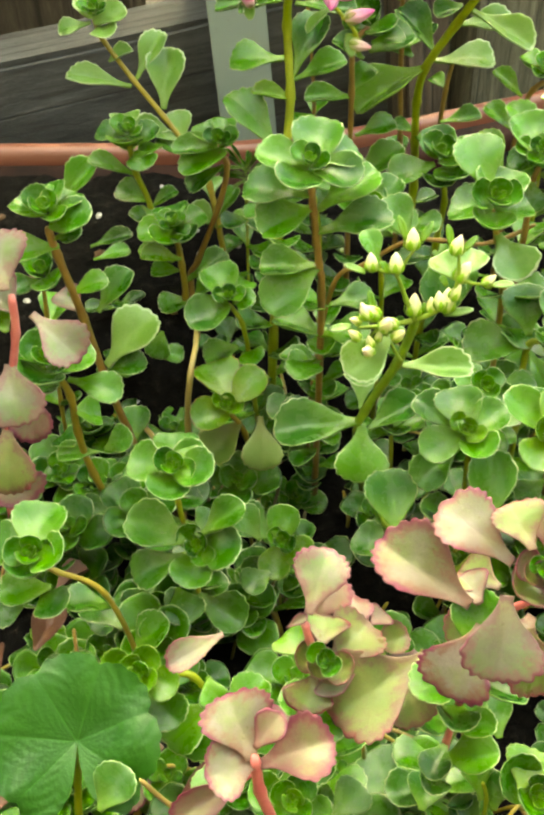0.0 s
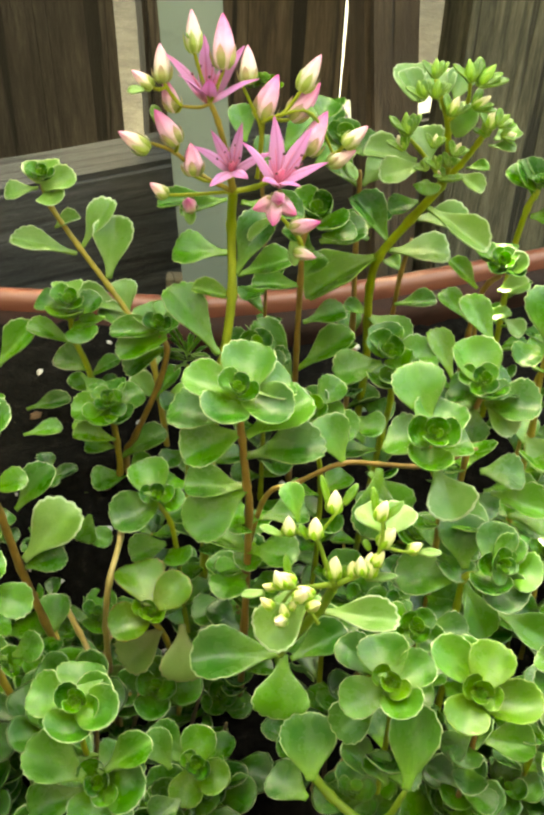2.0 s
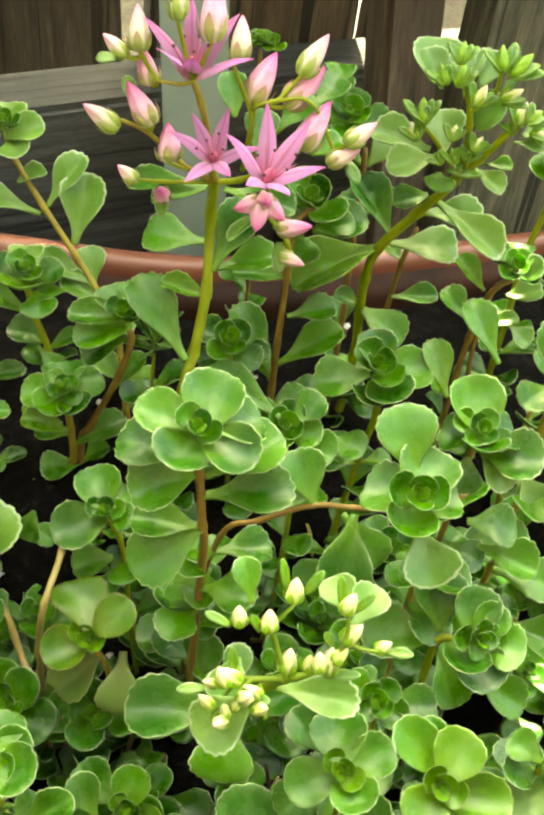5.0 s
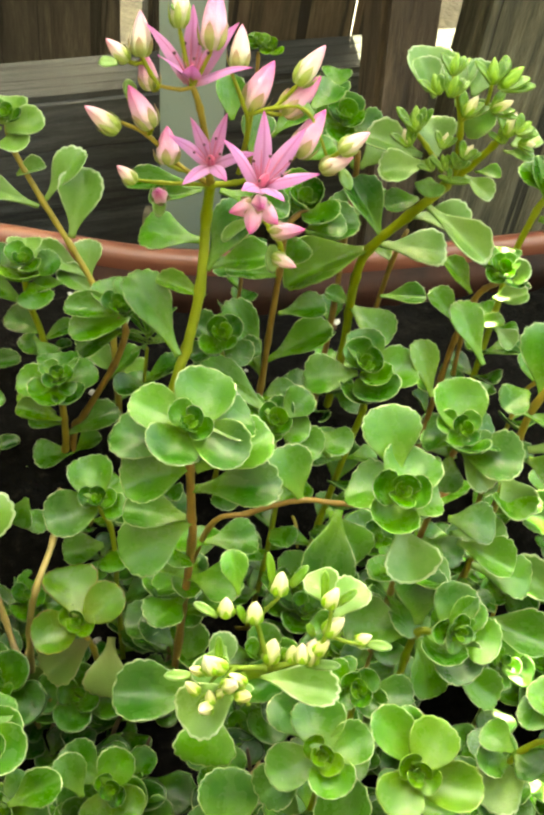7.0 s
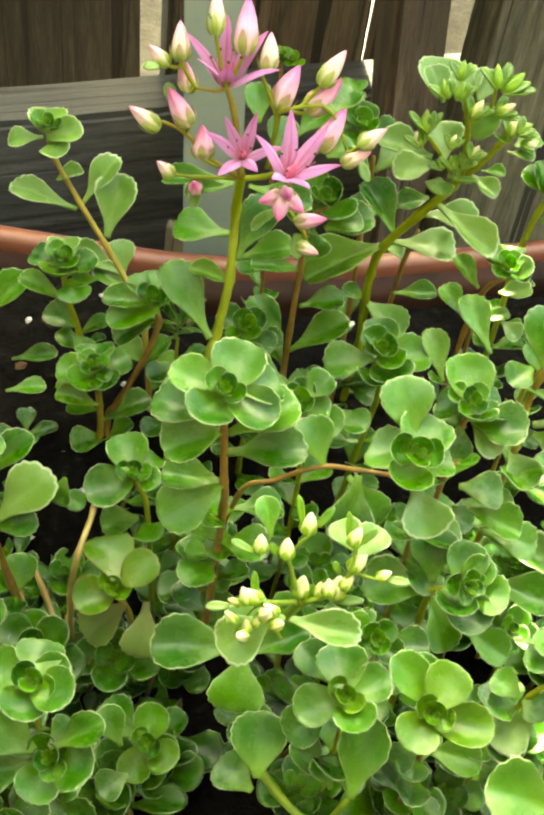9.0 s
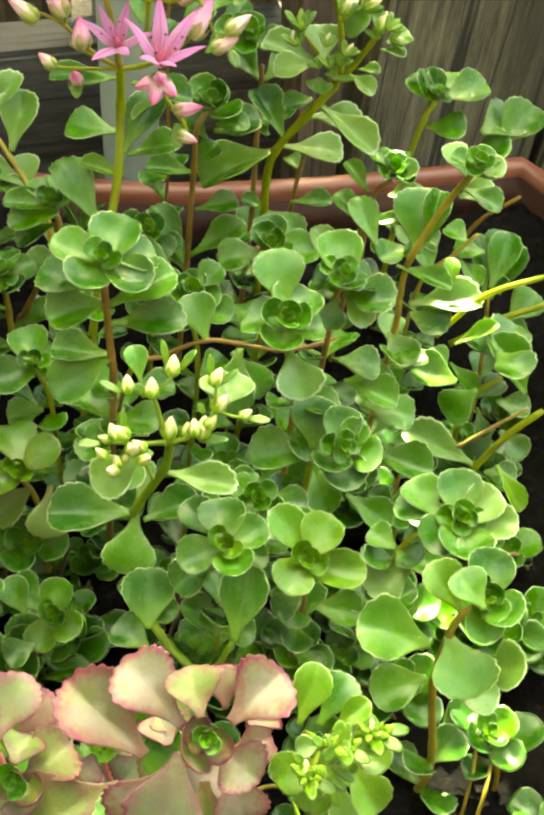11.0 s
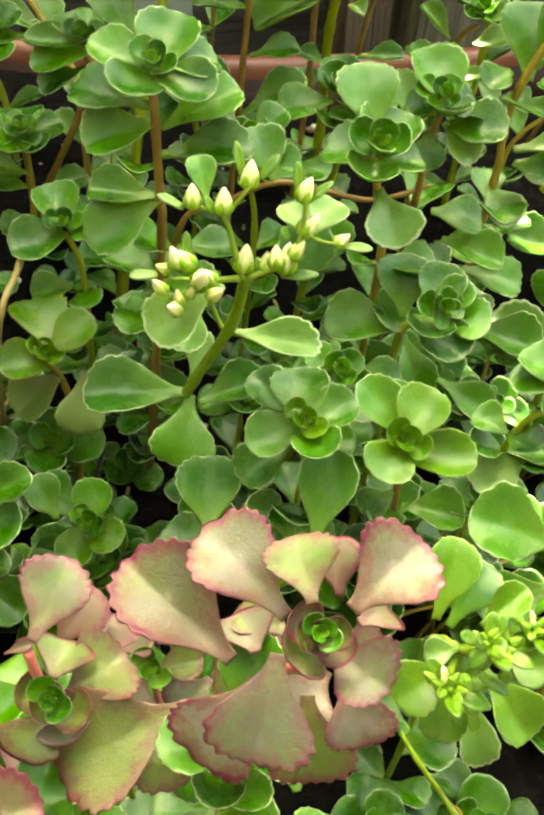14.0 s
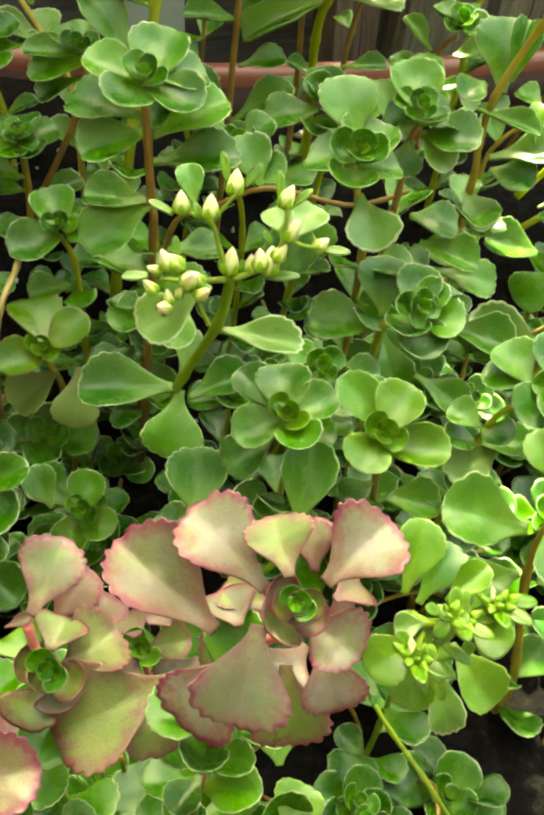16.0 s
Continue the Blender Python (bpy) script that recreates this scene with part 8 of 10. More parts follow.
leaf(p, (-0.0569, 0.2600, 0.2953), 137, 16, -16, 10.0, 9.4, "blush", "flat")
leaf(p, (-0.0526, 0.2600, 0.2705), 11, 17, 22, 14.2, 9.9, "green", "spoon")

p = shoot("sedum_plant", "tiny green stonecrop rosette near the soil", (-0.0726, 0.2750, 0.2100), "stonecrop shoots in the planter")
leaf(p, (-0.0726, 0.2796, 0.2739), 76, 15, -2, 14.5, 11.8, "green", "spoon")
leaf(p, (-0.0726, 0.2789, 0.2631), 137, 35, -3, 11.6, 9.1, "deep", "spoon")
leaf(p, (-0.0726, 0.2789, 0.2631), 307, 5, 12, 13.4, 11.9, "deep", "flat")
leaf(p, (-0.0727, 0.2781, 0.2523), 78, 25, 1, 13.4, 11.6, "green", "spoon")
leaf(p, (-0.0727, 0.2781, 0.2523), 246, 8, -1, 11.0, 9.6, "deep", "flat")
leaf(p, (-0.0727, 0.2774, 0.2415), 141, 12, -0, 10.7, 7.7, "green", "flat")
leaf(p, (-0.0727, 0.2774, 0.2415), 333, 37, -10, 10.4, 8.5, "deep", "flat")
leaf(p, (-0.0727, 0.2767, 0.2307), 63, 3, 11, 10.2, 8.3, "deep", "flat")
leaf(p, (-0.0726, 0.2760, 0.2199), 122, 19, -5, 10.6, 9.3, "green", "spoon")
leaf(p, (-0.0726, 0.2760, 0.2199), 345, 19, -1, 11.7, 10.4, "deep", "flat")
stalk(p, [(-0.0726, 0.2750, 0.2050), (-0.0727, 0.2775, 0.2427), (-0.0726, 0.2800, 0.2803), (-0.0719, 0.2800, 0.2924)], 0.73, 0.66, "tan", "stem")
rosette(p, (-0.0716, 0.2800, 0.2955), 22, -90, 10, 10.3, 3, "green")
leaf(p, (-0.0732, 0.2800, 0.2927), -150, -3, -19, 8.6, 8.3, "green", "flat")
leaf(p, (-0.0610, 0.3100, 0.2802), 15, 10, 21, 12.9, 6.5, "green", "spoon")
leaf(p, (-0.0304, 0.3100, 0.2800), 172, 3, -21, 14.6, 8.1, "lime", "spoon")

p = shoot("sedum_plant", "stonecrop shoot with a bleached blush-coloured leaf", (-0.0413, 0.2330, 0.2100), "stonecrop shoots in the planter")
leaf(p, (-0.0446, 0.2330, 0.2228), 59, 21, -11, 10.5, 9.1, "deep", "flat")
leaf(p, (-0.0418, 0.2330, 0.2125), 149, 36, 5, 11.1, 9.7, "deep", "flat")
stalk(p, [(-0.0413, 0.2330, 0.2050), (-0.0421, 0.2330, 0.2170), (-0.0473, 0.2330, 0.2290), (-0.0546, 0.2330, 0.2532), (-0.0572, 0.2330, 0.2710), (-0.0576, 0.2330, 0.2855), (-0.0614, 0.2330, 0.2960)], 1.19, 1.06, "tan", "stem")
leaf(p, (-0.0631, 0.2290, 0.3178), -34, -27, 18, 17.7, 13.8, "blush", "toothed")
leaf(p, (-0.0624, 0.2330, 0.2966), 139, -5, -17, 11.1, 11.8, "green", "round")
leaf(p, (-0.0618, 0.2330, 0.2952), -107, 15, -8, 11.7, 14.8, "green", "round")
leaf(p, (-0.0612, 0.2330, 0.2968), 22, 1, 20, 12.6, 11.8, "green", "round")
rosette(p, (-0.0616, 0.2330, 0.2992), 27, -90, 30, 9.5, 3, "green")
leaf(p, (-0.0575, 0.2330, 0.2915), -12, -8, 21, 16.2, 10.4, "green", "spoon")
leaf(p, (-0.0576, 0.2330, 0.2794), 28, -35, 26, 9.4, 10.7, "green", "flat")
leaf(p, (-0.0588, 0.2330, 0.2645), 132, -9, -15, 8.4, 9.5, "green", "flat")
leaf(p, (-0.0519, 0.2330, 0.2623), -175, 0, -21, 12.7, 7.3, "green", "spoon")
leaf(p, (-0.0502, 0.2330, 0.2634), 9, 30, 23, 10.2, 9.5, "green", "flat")
leaf(p, (-0.0498, 0.2330, 0.2291), -173, -2, -21, 14.5, 10.2, "green", "spoon")
leaf(p, (-0.0502, 0.2330, 0.2341), 169, 7, -21, 12.0, 10.1, "deep", "flat")

p = shoot("sedum_plant", "green stonecrop rosette with broad round leaves", (-0.0377, 0.1780, 0.2100), "stonecrop shoots in the planter")
leaf(p, (-0.0423, 0.1780, 0.2580), 192, 20, 11, 12.9, 11.3, "green", "flat")
leaf(p, (-0.0402, 0.1780, 0.2479), 142, 1, 0, 14.1, 10.8, "deep", "spoon")
leaf(p, (-0.0380, 0.1780, 0.2377), 30, 33, 6, 13.6, 11.5, "green", "flat")
leaf(p, (-0.0374, 0.1780, 0.2275), 108, 11, 7, 14.2, 10.5, "deep", "flat")
leaf(p, (-0.0374, 0.1780, 0.2275), 303, 11, -0, 10.7, 8.8, "deep", "spoon")
leaf(p, (-0.0375, 0.1780, 0.2173), 17, 36, -7, 10.9, 9.1, "deep", "spoon")
leaf(p, (-0.0375, 0.1780, 0.2173), 226, 12, 12, 10.9, 8.9, "green", "flat")
stalk(p, [(-0.0377, 0.1780, 0.2050), (-0.0373, 0.1780, 0.2346), (-0.0437, 0.1780, 0.2641), (-0.0548, 0.1780, 0.2728), (-0.0608, 0.1780, 0.2768)], 0.81, 0.70, "tan", "stem")
leaf(p, (-0.0597, 0.1780, 0.2822), 83, 11, 3, 13.3, 14.5, "green", "round")
leaf(p, (-0.0595, 0.1780, 0.2803), -31, 20, 21, 11.0, 11.9, "green", "round")
leaf(p, (-0.0602, 0.1780, 0.2809), 160, -8, -21, 13.0, 12.6, "green", "round")
leaf(p, (-0.0609, 0.1780, 0.2779), -98, 9, -4, 8.6, 10.7, "green", "round")
rosette(p, (-0.0601, 0.1780, 0.2807), 34, -90, 60, 7.9, 3, "green", young="young")
leaf(p, (-0.0571, 0.1780, 0.2664), -175, 1, -21, 13.8, 10.3, "green", "flat")
leaf(p, (-0.0602, 0.1780, 0.2642), -48, 6, 15, 10.0, 11.0, "green", "flat")
leaf(p, (-0.0633, 0.1780, 0.2620), -157, -7, -20, 12.1, 11.1, "deep", "flat")

p = shoot("sedum_plant", "bright green stonecrop rosette beside the lobed leaf", (-0.0082, 0.1610, 0.2100), "stonecrop shoots in the planter")
leaf(p, (-0.0112, 0.1523, 0.2439), 39, 15, -5, 14.6, 11.9, "green", "flat")
leaf(p, (-0.0112, 0.1523, 0.2439), 220, 3, -9, 14.4, 12.9, "green", "spoon")
leaf(p, (-0.0095, 0.1544, 0.2343), 154, 15, -6, 11.2, 8.8, "green", "flat")
leaf(p, (-0.0095, 0.1544, 0.2343), 337, 17, -8, 14.8, 13.3, "deep", "spoon")
leaf(p, (-0.0083, 0.1566, 0.2247), 50, 25, -5, 10.1, 8.7, "deep", "flat")
leaf(p, (-0.0083, 0.1566, 0.2247), 216, 25, -5, 11.1, 9.4, "deep", "spoon")
leaf(p, (-0.0083, 0.1587, 0.2151), 127, 36, -2, 13.2, 11.9, "deep", "flat")
leaf(p, (-0.0083, 0.1587, 0.2151), 330, 14, 2, 12.8, 11.3, "deep", "flat")
stalk(p, [(-0.0082, 0.1610, 0.2050), (-0.0083, 0.1560, 0.2274), (-0.0122, 0.1510, 0.2497), (-0.0186, 0.1510, 0.2659), (-0.0262, 0.1510, 0.2660), (-0.0315, 0.1510, 0.2658)], 0.93, 0.88, "green", "stem")
rosette(p, (-0.0313, 0.1505, 0.2680), 30, -90, 28, 10.5, 5, "lime", young="young")
leaf(p, (-0.0293, 0.1510, 0.2604), -49, -20, 14, 11.6, 11.0, "green", "flat")
leaf(p, (-0.0140, 0.1510, 0.2545), -147, -26, -18, 15.8, 12.5, "green", "flat")
leaf(p, (-0.0148, 0.1510, 0.2659), -69, -32, 8, 8.3, 7.6, "green", "flat")
leaf(p, (-0.0286, 0.1510, 0.2348), -140, -31, -17, 20.0, 14.5, "blush", "toothed2")

p = shoot("sedum_plant", "green stonecrop rosette with overlapping leaves", (0.1004, 0.2190, 0.2100), "stonecrop shoots in the planter")
leaf(p, (0.1001, 0.2144, 0.2860), 2, 0, 4, 14.1, 11.1, "green", "flat")
leaf(p, (0.1001, 0.2144, 0.2860), 195, 22, -12, 11.0, 9.1, "green", "flat")
leaf(p, (0.0995, 0.2150, 0.2752), 102, 11, -13, 13.3, 11.2, "green", "flat")
leaf(p, (0.0995, 0.2150, 0.2752), 258, 19, 2, 13.2, 10.6, "green", "spoon")
leaf(p, (0.0989, 0.2156, 0.2645), 11, 25, 6, 13.1, 10.6, "deep", "spoon")
leaf(p, (0.0989, 0.2156, 0.2645), 212, 26, -7, 12.7, 9.5, "green", "flat")
leaf(p, (0.0984, 0.2162, 0.2538), 105, 24, -6, 14.2, 10.4, "deep", "spoon")
leaf(p, (0.0984, 0.2162, 0.2538), 301, 10, 7, 12.8, 10.6, "deep", "flat")
leaf(p, (0.0984, 0.2168, 0.2430), 15, 10, -9, 14.0, 10.7, "green", "flat")
leaf(p, (0.0984, 0.2168, 0.2430), 173, 32, 12, 12.4, 10.1, "deep", "spoon")
leaf(p, (0.0990, 0.2174, 0.2323), 107, 1, -14, 13.6, 10.3, "green", "flat")
leaf(p, (0.0990, 0.2174, 0.2323), 307, 17, 8, 12.3, 10.9, "deep", "spoon")
leaf(p, (0.0995, 0.2181, 0.2215), 181, 25, -14, 12.2, 9.3, "deep", "flat")
stalk(p, [(0.1004, 0.2190, 0.2050), (0.0981, 0.2165, 0.2487), (0.1004, 0.2140, 0.2924), (0.1081, 0.2140, 0.3021), (0.1142, 0.2140, 0.3043)], 0.83, 0.72, "green", "stem")
leaf(p, (0.1135, 0.2140, 0.3086), 103, 27, -6, 13.2, 12.6, "green", "round")
leaf(p, (0.1146, 0.2140, 0.3076), 40, 23, 15, 12.0, 11.0, "pale", "round")
leaf(p, (0.1131, 0.2140, 0.3067), -139, -13, -15, 12.8, 12.4, "green", "round")
leaf(p, (0.1144, 0.2140, 0.3053), -90, -2, 1, 13.3, 15.4, "green", "round")
leaf(p, (0.1144, 0.2140, 0.3057), 1, 10, 21, 15.0, 11.0, "pale", "round")
rosette(p, (0.1136, 0.2140, 0.3077), 30, -90, 50, 7.4, 4, "green")
leaf(p, (0.1067, 0.2140, 0.3074), 128, 16, -14, 12.1, 11.6, "green", "flat")
leaf(p, (0.1056, 0.2140, 0.3061), 155, 4, -20, 10.4, 9.6, "green", "flat")
leaf(p, (0.1170, 0.2140, 0.3294), -48, -33, 16, 13.2, 5.2, "lime", "spoon")
leaf(p, (0.1048, 0.2140, 0.2850), -149, -12, -17, 14.7, 13.7, "pale", "flat")
leaf(p, (0.0990, 0.2140, 0.2921), 147, 6, -19, 9.0, 8.5, "green", "flat")
leaf(p, (0.0990, 0.2140, 0.2921), -47, 14, 17, 8.8, 9.9, "green", "flat")

p = shoot("sedum_plant", "stonecrop shoot with large plain green leaves", (0.1204, 0.1860, 0.2100), "stonecrop shoots in the planter")
leaf(p, (0.1216, 0.1860, 0.2297), 42, 26, 12, 13.3, 11.2, "deep", "flat")
leaf(p, (0.1216, 0.1860, 0.2297), 219, 32, 8, 13.0, 11.2, "deep", "flat")
leaf(p, (0.1219, 0.1860, 0.2154), 136, 6, 5, 14.3, 12.6, "deep", "flat")
leaf(p, (0.1219, 0.1860, 0.2154), 297, 26, -14, 14.8, 11.6, "deep", "flat")
stalk(p, [(0.1204, 0.1860, 0.2050), (0.1227, 0.1860, 0.2216), (0.1204, 0.1860, 0.2383), (0.1127, 0.1860, 0.2715), (0.1114, 0.1860, 0.2942), (0.1128, 0.1860, 0.3039), (0.1161, 0.1860, 0.3079)], 1.29, 0.88, "tan", "stem")
leaf(p, (0.1167, 0.1860, 0.3113), 91, 25, -2, 12.2, 12.0, "green", "round")
leaf(p, (0.1122, 0.1860, 0.3038), 136, 31, -17, 14.6, 11.3, "lime", "spoon")
leaf(p, (0.1170, 0.1860, 0.3090), -43, 15, 18, 10.3, 11.4, "green", "round")
leaf(p, (0.1153, 0.1860, 0.3088), -79, -22, 5, 10.3, 10.1, "green", "round")
rosette(p, (0.1161, 0.1860, 0.3110), 30, -90, 20, 7.5, 3, "green", young="young")
leaf(p, (0.1078, 0.1860, 0.2889), 175, 7, -21, 20.3, 17.3, "green", "spoon")
leaf(p, (0.1112, 0.1860, 0.2936), -71, -14, 8, 16.9, 17.4, "green", "flat")
leaf(p, (0.1105, 0.1860, 0.2736), -163, -16, -20, 16.1, 12.7, "green", "flat")
leaf(p, (0.1151, 0.1860, 0.2720), -10, -1, 21, 15.9, 12.5, "pale", "flat")
leaf(p, (0.1234, 0.1820, 0.2862), -22, 44, 30, 11.9, 13.3, "pale", "flat")
leaf(p, (0.1390, 0.1960, 0.2013), -14, -3, 20, 15.7, 13.7, "deep", "flat")
leaf(p, (0.1257, 0.1960, 0.2288), 36, 14, 15, 13.7, 13.0, "deep", "flat")
leaf(p, (0.1145, 0.1800, 0.3141), 130, 19, -15, 10.9, 10.2, "green", "flat")

p = shoot("sedum_plant", "trailing stonecrop stem with a pale folded leaf", (0.1321, 0.2850, 0.2100), "stonecrop shoots in the planter")
leaf(p, (0.1315, 0.2850, 0.2358), -2, 5, -7, 13.1, 10.8, "green", "flat")
leaf(p, (0.1315, 0.2850, 0.2358), 174, 33, 9, 14.4, 11.2, "deep", "spoon")
leaf(p, (0.1304, 0.2850, 0.2251), 97, 5, 8, 11.5, 9.9, "deep", "spoon")
leaf(p, (0.1304, 0.2850, 0.2251), 283, 18, 11, 11.0, 9.3, "green", "spoon")
leaf(p, (0.1312, 0.2850, 0.2145), -15, 17, 7, 12.7, 11.1, "green", "flat")
leaf(p, (0.1312, 0.2850, 0.2145), 207, 27, 14, 15.0, 11.4, "deep", "spoon")
stalk(p, [(0.1321, 0.2850, 0.2050), (0.1303, 0.2850, 0.2236), (0.1321, 0.2850, 0.2421), (0.1380, 0.2850, 0.2579), (0.1449, 0.2850, 0.2745), (0.1529, 0.2850, 0.2873)], 1.15, 1.15, "green", "stem")
stalk(p, [(0.1295, 0.2850, 0.2658), (0.1388, 0.2850, 0.2772), (0.1479, 0.2850, 0.2876)], 0.62, 0.62, "straw", "stem")
leaf(p, (0.1372, 0.2850, 0.2577), 167, 15, -21, 28.1, 13.5, "pale", "spoon")
leaf(p, (0.1415, 0.2850, 0.2553), -16, 12, 22, 11.5, 10.8, "deep", "flat")
leaf(p, (0.1172, 0.2850, 0.3099), 24, 22, 18, 15.7, 5.0, "lime", "spoon")
stalk(p, [(0.1104, 0.2850, 0.3127), (0.1217, 0.2850, 0.3305), (0.1375, 0.2850, 0.3403)], 0.88, 0.88, "green", "stem")
leaf(p, (0.1401, 0.3150, 0.2844), 56, 16, 11, 16.4, 16.4, "green", "flat")
leaf(p, (0.1382, 0.3050, 0.2931), -57, 2, 13, 14.3, 15.8, "green", "flat")
leaf(p, (0.1360, 0.3050, 0.2755), -162, -50, -26, 15.0, 14.5, "green", "flat")
leaf(p, (0.1218, 0.2850, 0.2946), 168, 3, -21, 15.9, 13.4, "green", "flat")

p = shoot("sedum_plant", "shaded dark green stonecrop shoot by the planter side", (0.1394, 0.3180, 0.2100), "stonecrop shoots in the planter")
leaf(p, (0.1398, 0.3180, 0.2154), 4, 9, 5, 12.7, 11.1, "deep", "flat")
leaf(p, (0.1398, 0.3180, 0.2154), 182, 33, 6, 11.1, 9.9, "deep", "spoon")
stalk(p, [(0.1394, 0.3180, 0.2050), (0.1398, 0.3180, 0.2157), (0.1394, 0.3180, 0.2264), (0.1378, 0.3180, 0.2438), (0.1386, 0.3180, 0.2606), (0.1476, 0.3180, 0.2716)], 1.10, 1.02, "green", "stem")
leaf(p, (0.1449, 0.3180, 0.2788), 153, 18, 0, 15.5, 11.5, "green", "spoon")
leaf(p, (0.1269, 0.3180, 0.2754), -37, -26, 18, 14.9, 7.4, "green", "spoon")
leaf(p, (0.1399, 0.3180, 0.2595), 30, 26, 18, 13.8, 9.2, "deep", "spoon")
leaf(p, (0.1486, 0.3180, 0.2598), -10, -1, 21, 12.9, 11.1, "deep", "flat")
leaf(p, (0.1424, 0.3180, 0.2559), -67, -40, 10, 11.7, 6.9, "deep", "spoon")
leaf(p, (0.1529, 0.3060, 0.2751), 135, 31, -16, 24.1, 14.5, "green", "folded")
leaf(p, (0.1270, 0.3180, 0.2716), 132, 23, -15, 10.1, 9.3, "green", "flat")
leaf(p, (0.1538, 0.3180, 0.2455), -36, -25, 18, 14.1, 11.8, "deep", "flat")
leaf(p, (0.1515, 0.3180, 0.2464), -131, -37, -14, 15.3, 10.8, "deep", "spoon")
leaf(p, (0.1404, 0.3180, 0.2281), -27, -18, 20, 14.3, 12.1, "deep", "flat")
rosette(p, (0.1518, 0.3180, 0.2521), 20, -90, 20, 10.1, 3, "deep")

p = shoot("sedum_plant", "shaded dark green stonecrop shoot by the planter side", (0.1491, 0.3400, 0.2100), "stonecrop shoots in the planter")
leaf(p, (0.1495, 0.3483, 0.2411), 83, 32, 11, 14.3, 12.6, "deep", "spoon")
leaf(p, (0.1495, 0.3483, 0.2411), 234, 36, -12, 10.9, 8.3, "deep", "flat")
leaf(p, (0.1502, 0.3454, 0.2286), 130, 37, -10, 12.6, 9.8, "green", "spoon")
leaf(p, (0.1502, 0.3454, 0.2286), 331, 14, -9, 12.3, 9.4, "deep", "spoon")
leaf(p, (0.1497, 0.3425, 0.2161), 46, 0, 7, 11.9, 9.9, "deep", "flat")
leaf(p, (0.1497, 0.3425, 0.2161), 241, 23, -2, 12.7, 9.4, "deep", "spoon")
stalk(p, [(0.1491, 0.3400, 0.2050), (0.1503, 0.3450, 0.2268), (0.1491, 0.3500, 0.2486), (0.1452, 0.3500, 0.2698), (0.1423, 0.3500, 0.2835)], 0.97, 0.80, "tan", "stem")
leaf(p, (0.1416, 0.3500, 0.2821), 105, 42, -7, 25.5, 9.8, "green", "spoon")
leaf(p, (0.1422, 0.3500, 0.2873), 73, 43, 5, 22.7, 12.4, "green", "spoon")
leaf(p, (0.1357, 0.3500, 0.3031), 177, -7, -21, 11.3, 9.4, "green", "flat")
leaf(p, (0.1262, 0.3500, 0.2990), -36, -26, 18, 13.5, 9.1, "green", "spoon")
leaf(p, (0.1435, 0.3500, 0.2825), 64, 41, 8, 10.9, 7.8, "green", "spoon")
leaf(p, (0.1473, 0.3500, 0.2729), -24, -16, 20, 13.7, 11.9, "green", "flat")
leaf(p, (0.1531, 0.3500, 0.2739), 38, 31, 16, 15.5, 13.9, "green", "flat")
leaf(p, (0.1182, 0.3500, 0.3000), 121, 5, -12, 10.7, 11.3, "green", "flat")

p = shoot("sedum_plant", "shaded olive stonecrop stems by the planter side", (0.1142, 0.3350, 0.2100), "stonecrop shoots in the planter")
leaf(p, (0.1140, 0.3441, 0.2770), 61, 5, -13, 11.6, 8.4, "green", "flat")
leaf(p, (0.1140, 0.3441, 0.2770), 265, 33, 1, 14.9, 12.5, "green", "flat")
leaf(p, (0.1138, 0.3427, 0.2657), 157, 28, 15, 13.2, 10.6, "deep", "flat")
leaf(p, (0.1138, 0.3427, 0.2657), 337, 2, 5, 11.6, 8.9, "deep", "spoon")
leaf(p, (0.1135, 0.3413, 0.2544), 84, 37, -7, 12.7, 9.9, "green", "spoon")
leaf(p, (0.1133, 0.3398, 0.2431), 350, 7, 2, 12.8, 11.1, "deep", "flat")
leaf(p, (0.1136, 0.3384, 0.2318), 55, 32, -0, 12.8, 9.9, "green", "flat")
leaf(p, (0.1136, 0.3384, 0.2318), 262, 16, 4, 13.7, 10.3, "green", "flat")
leaf(p, (0.1138, 0.3370, 0.2205), 170, 13, 7, 14.8, 11.4, "green", "flat")
stalk(p, [(0.1142, 0.3350, 0.2050), (0.1133, 0.3400, 0.2444), (0.1142, 0.3450, 0.2837), (0.1172, 0.3450, 0.2953), (0.1236, 0.3450, 0.3035), (0.1299, 0.3450, 0.3136)], 0.82, 0.67, "tan", "stem")
stalk(p, [(0.1325, 0.3450, 0.2625), (0.1475, 0.3450, 0.2771), (0.1640, 0.3450, 0.2878)], 1.17, 1.17, "green", "stem")
leaf(p, (0.1266, 0.3450, 0.3098), 139, 4, -17, 9.3, 9.2, "green", "flat")
leaf(p, (0.1175, 0.3450, 0.2941), 123, 37, -13, 12.0, 9.4, "green", "flat")

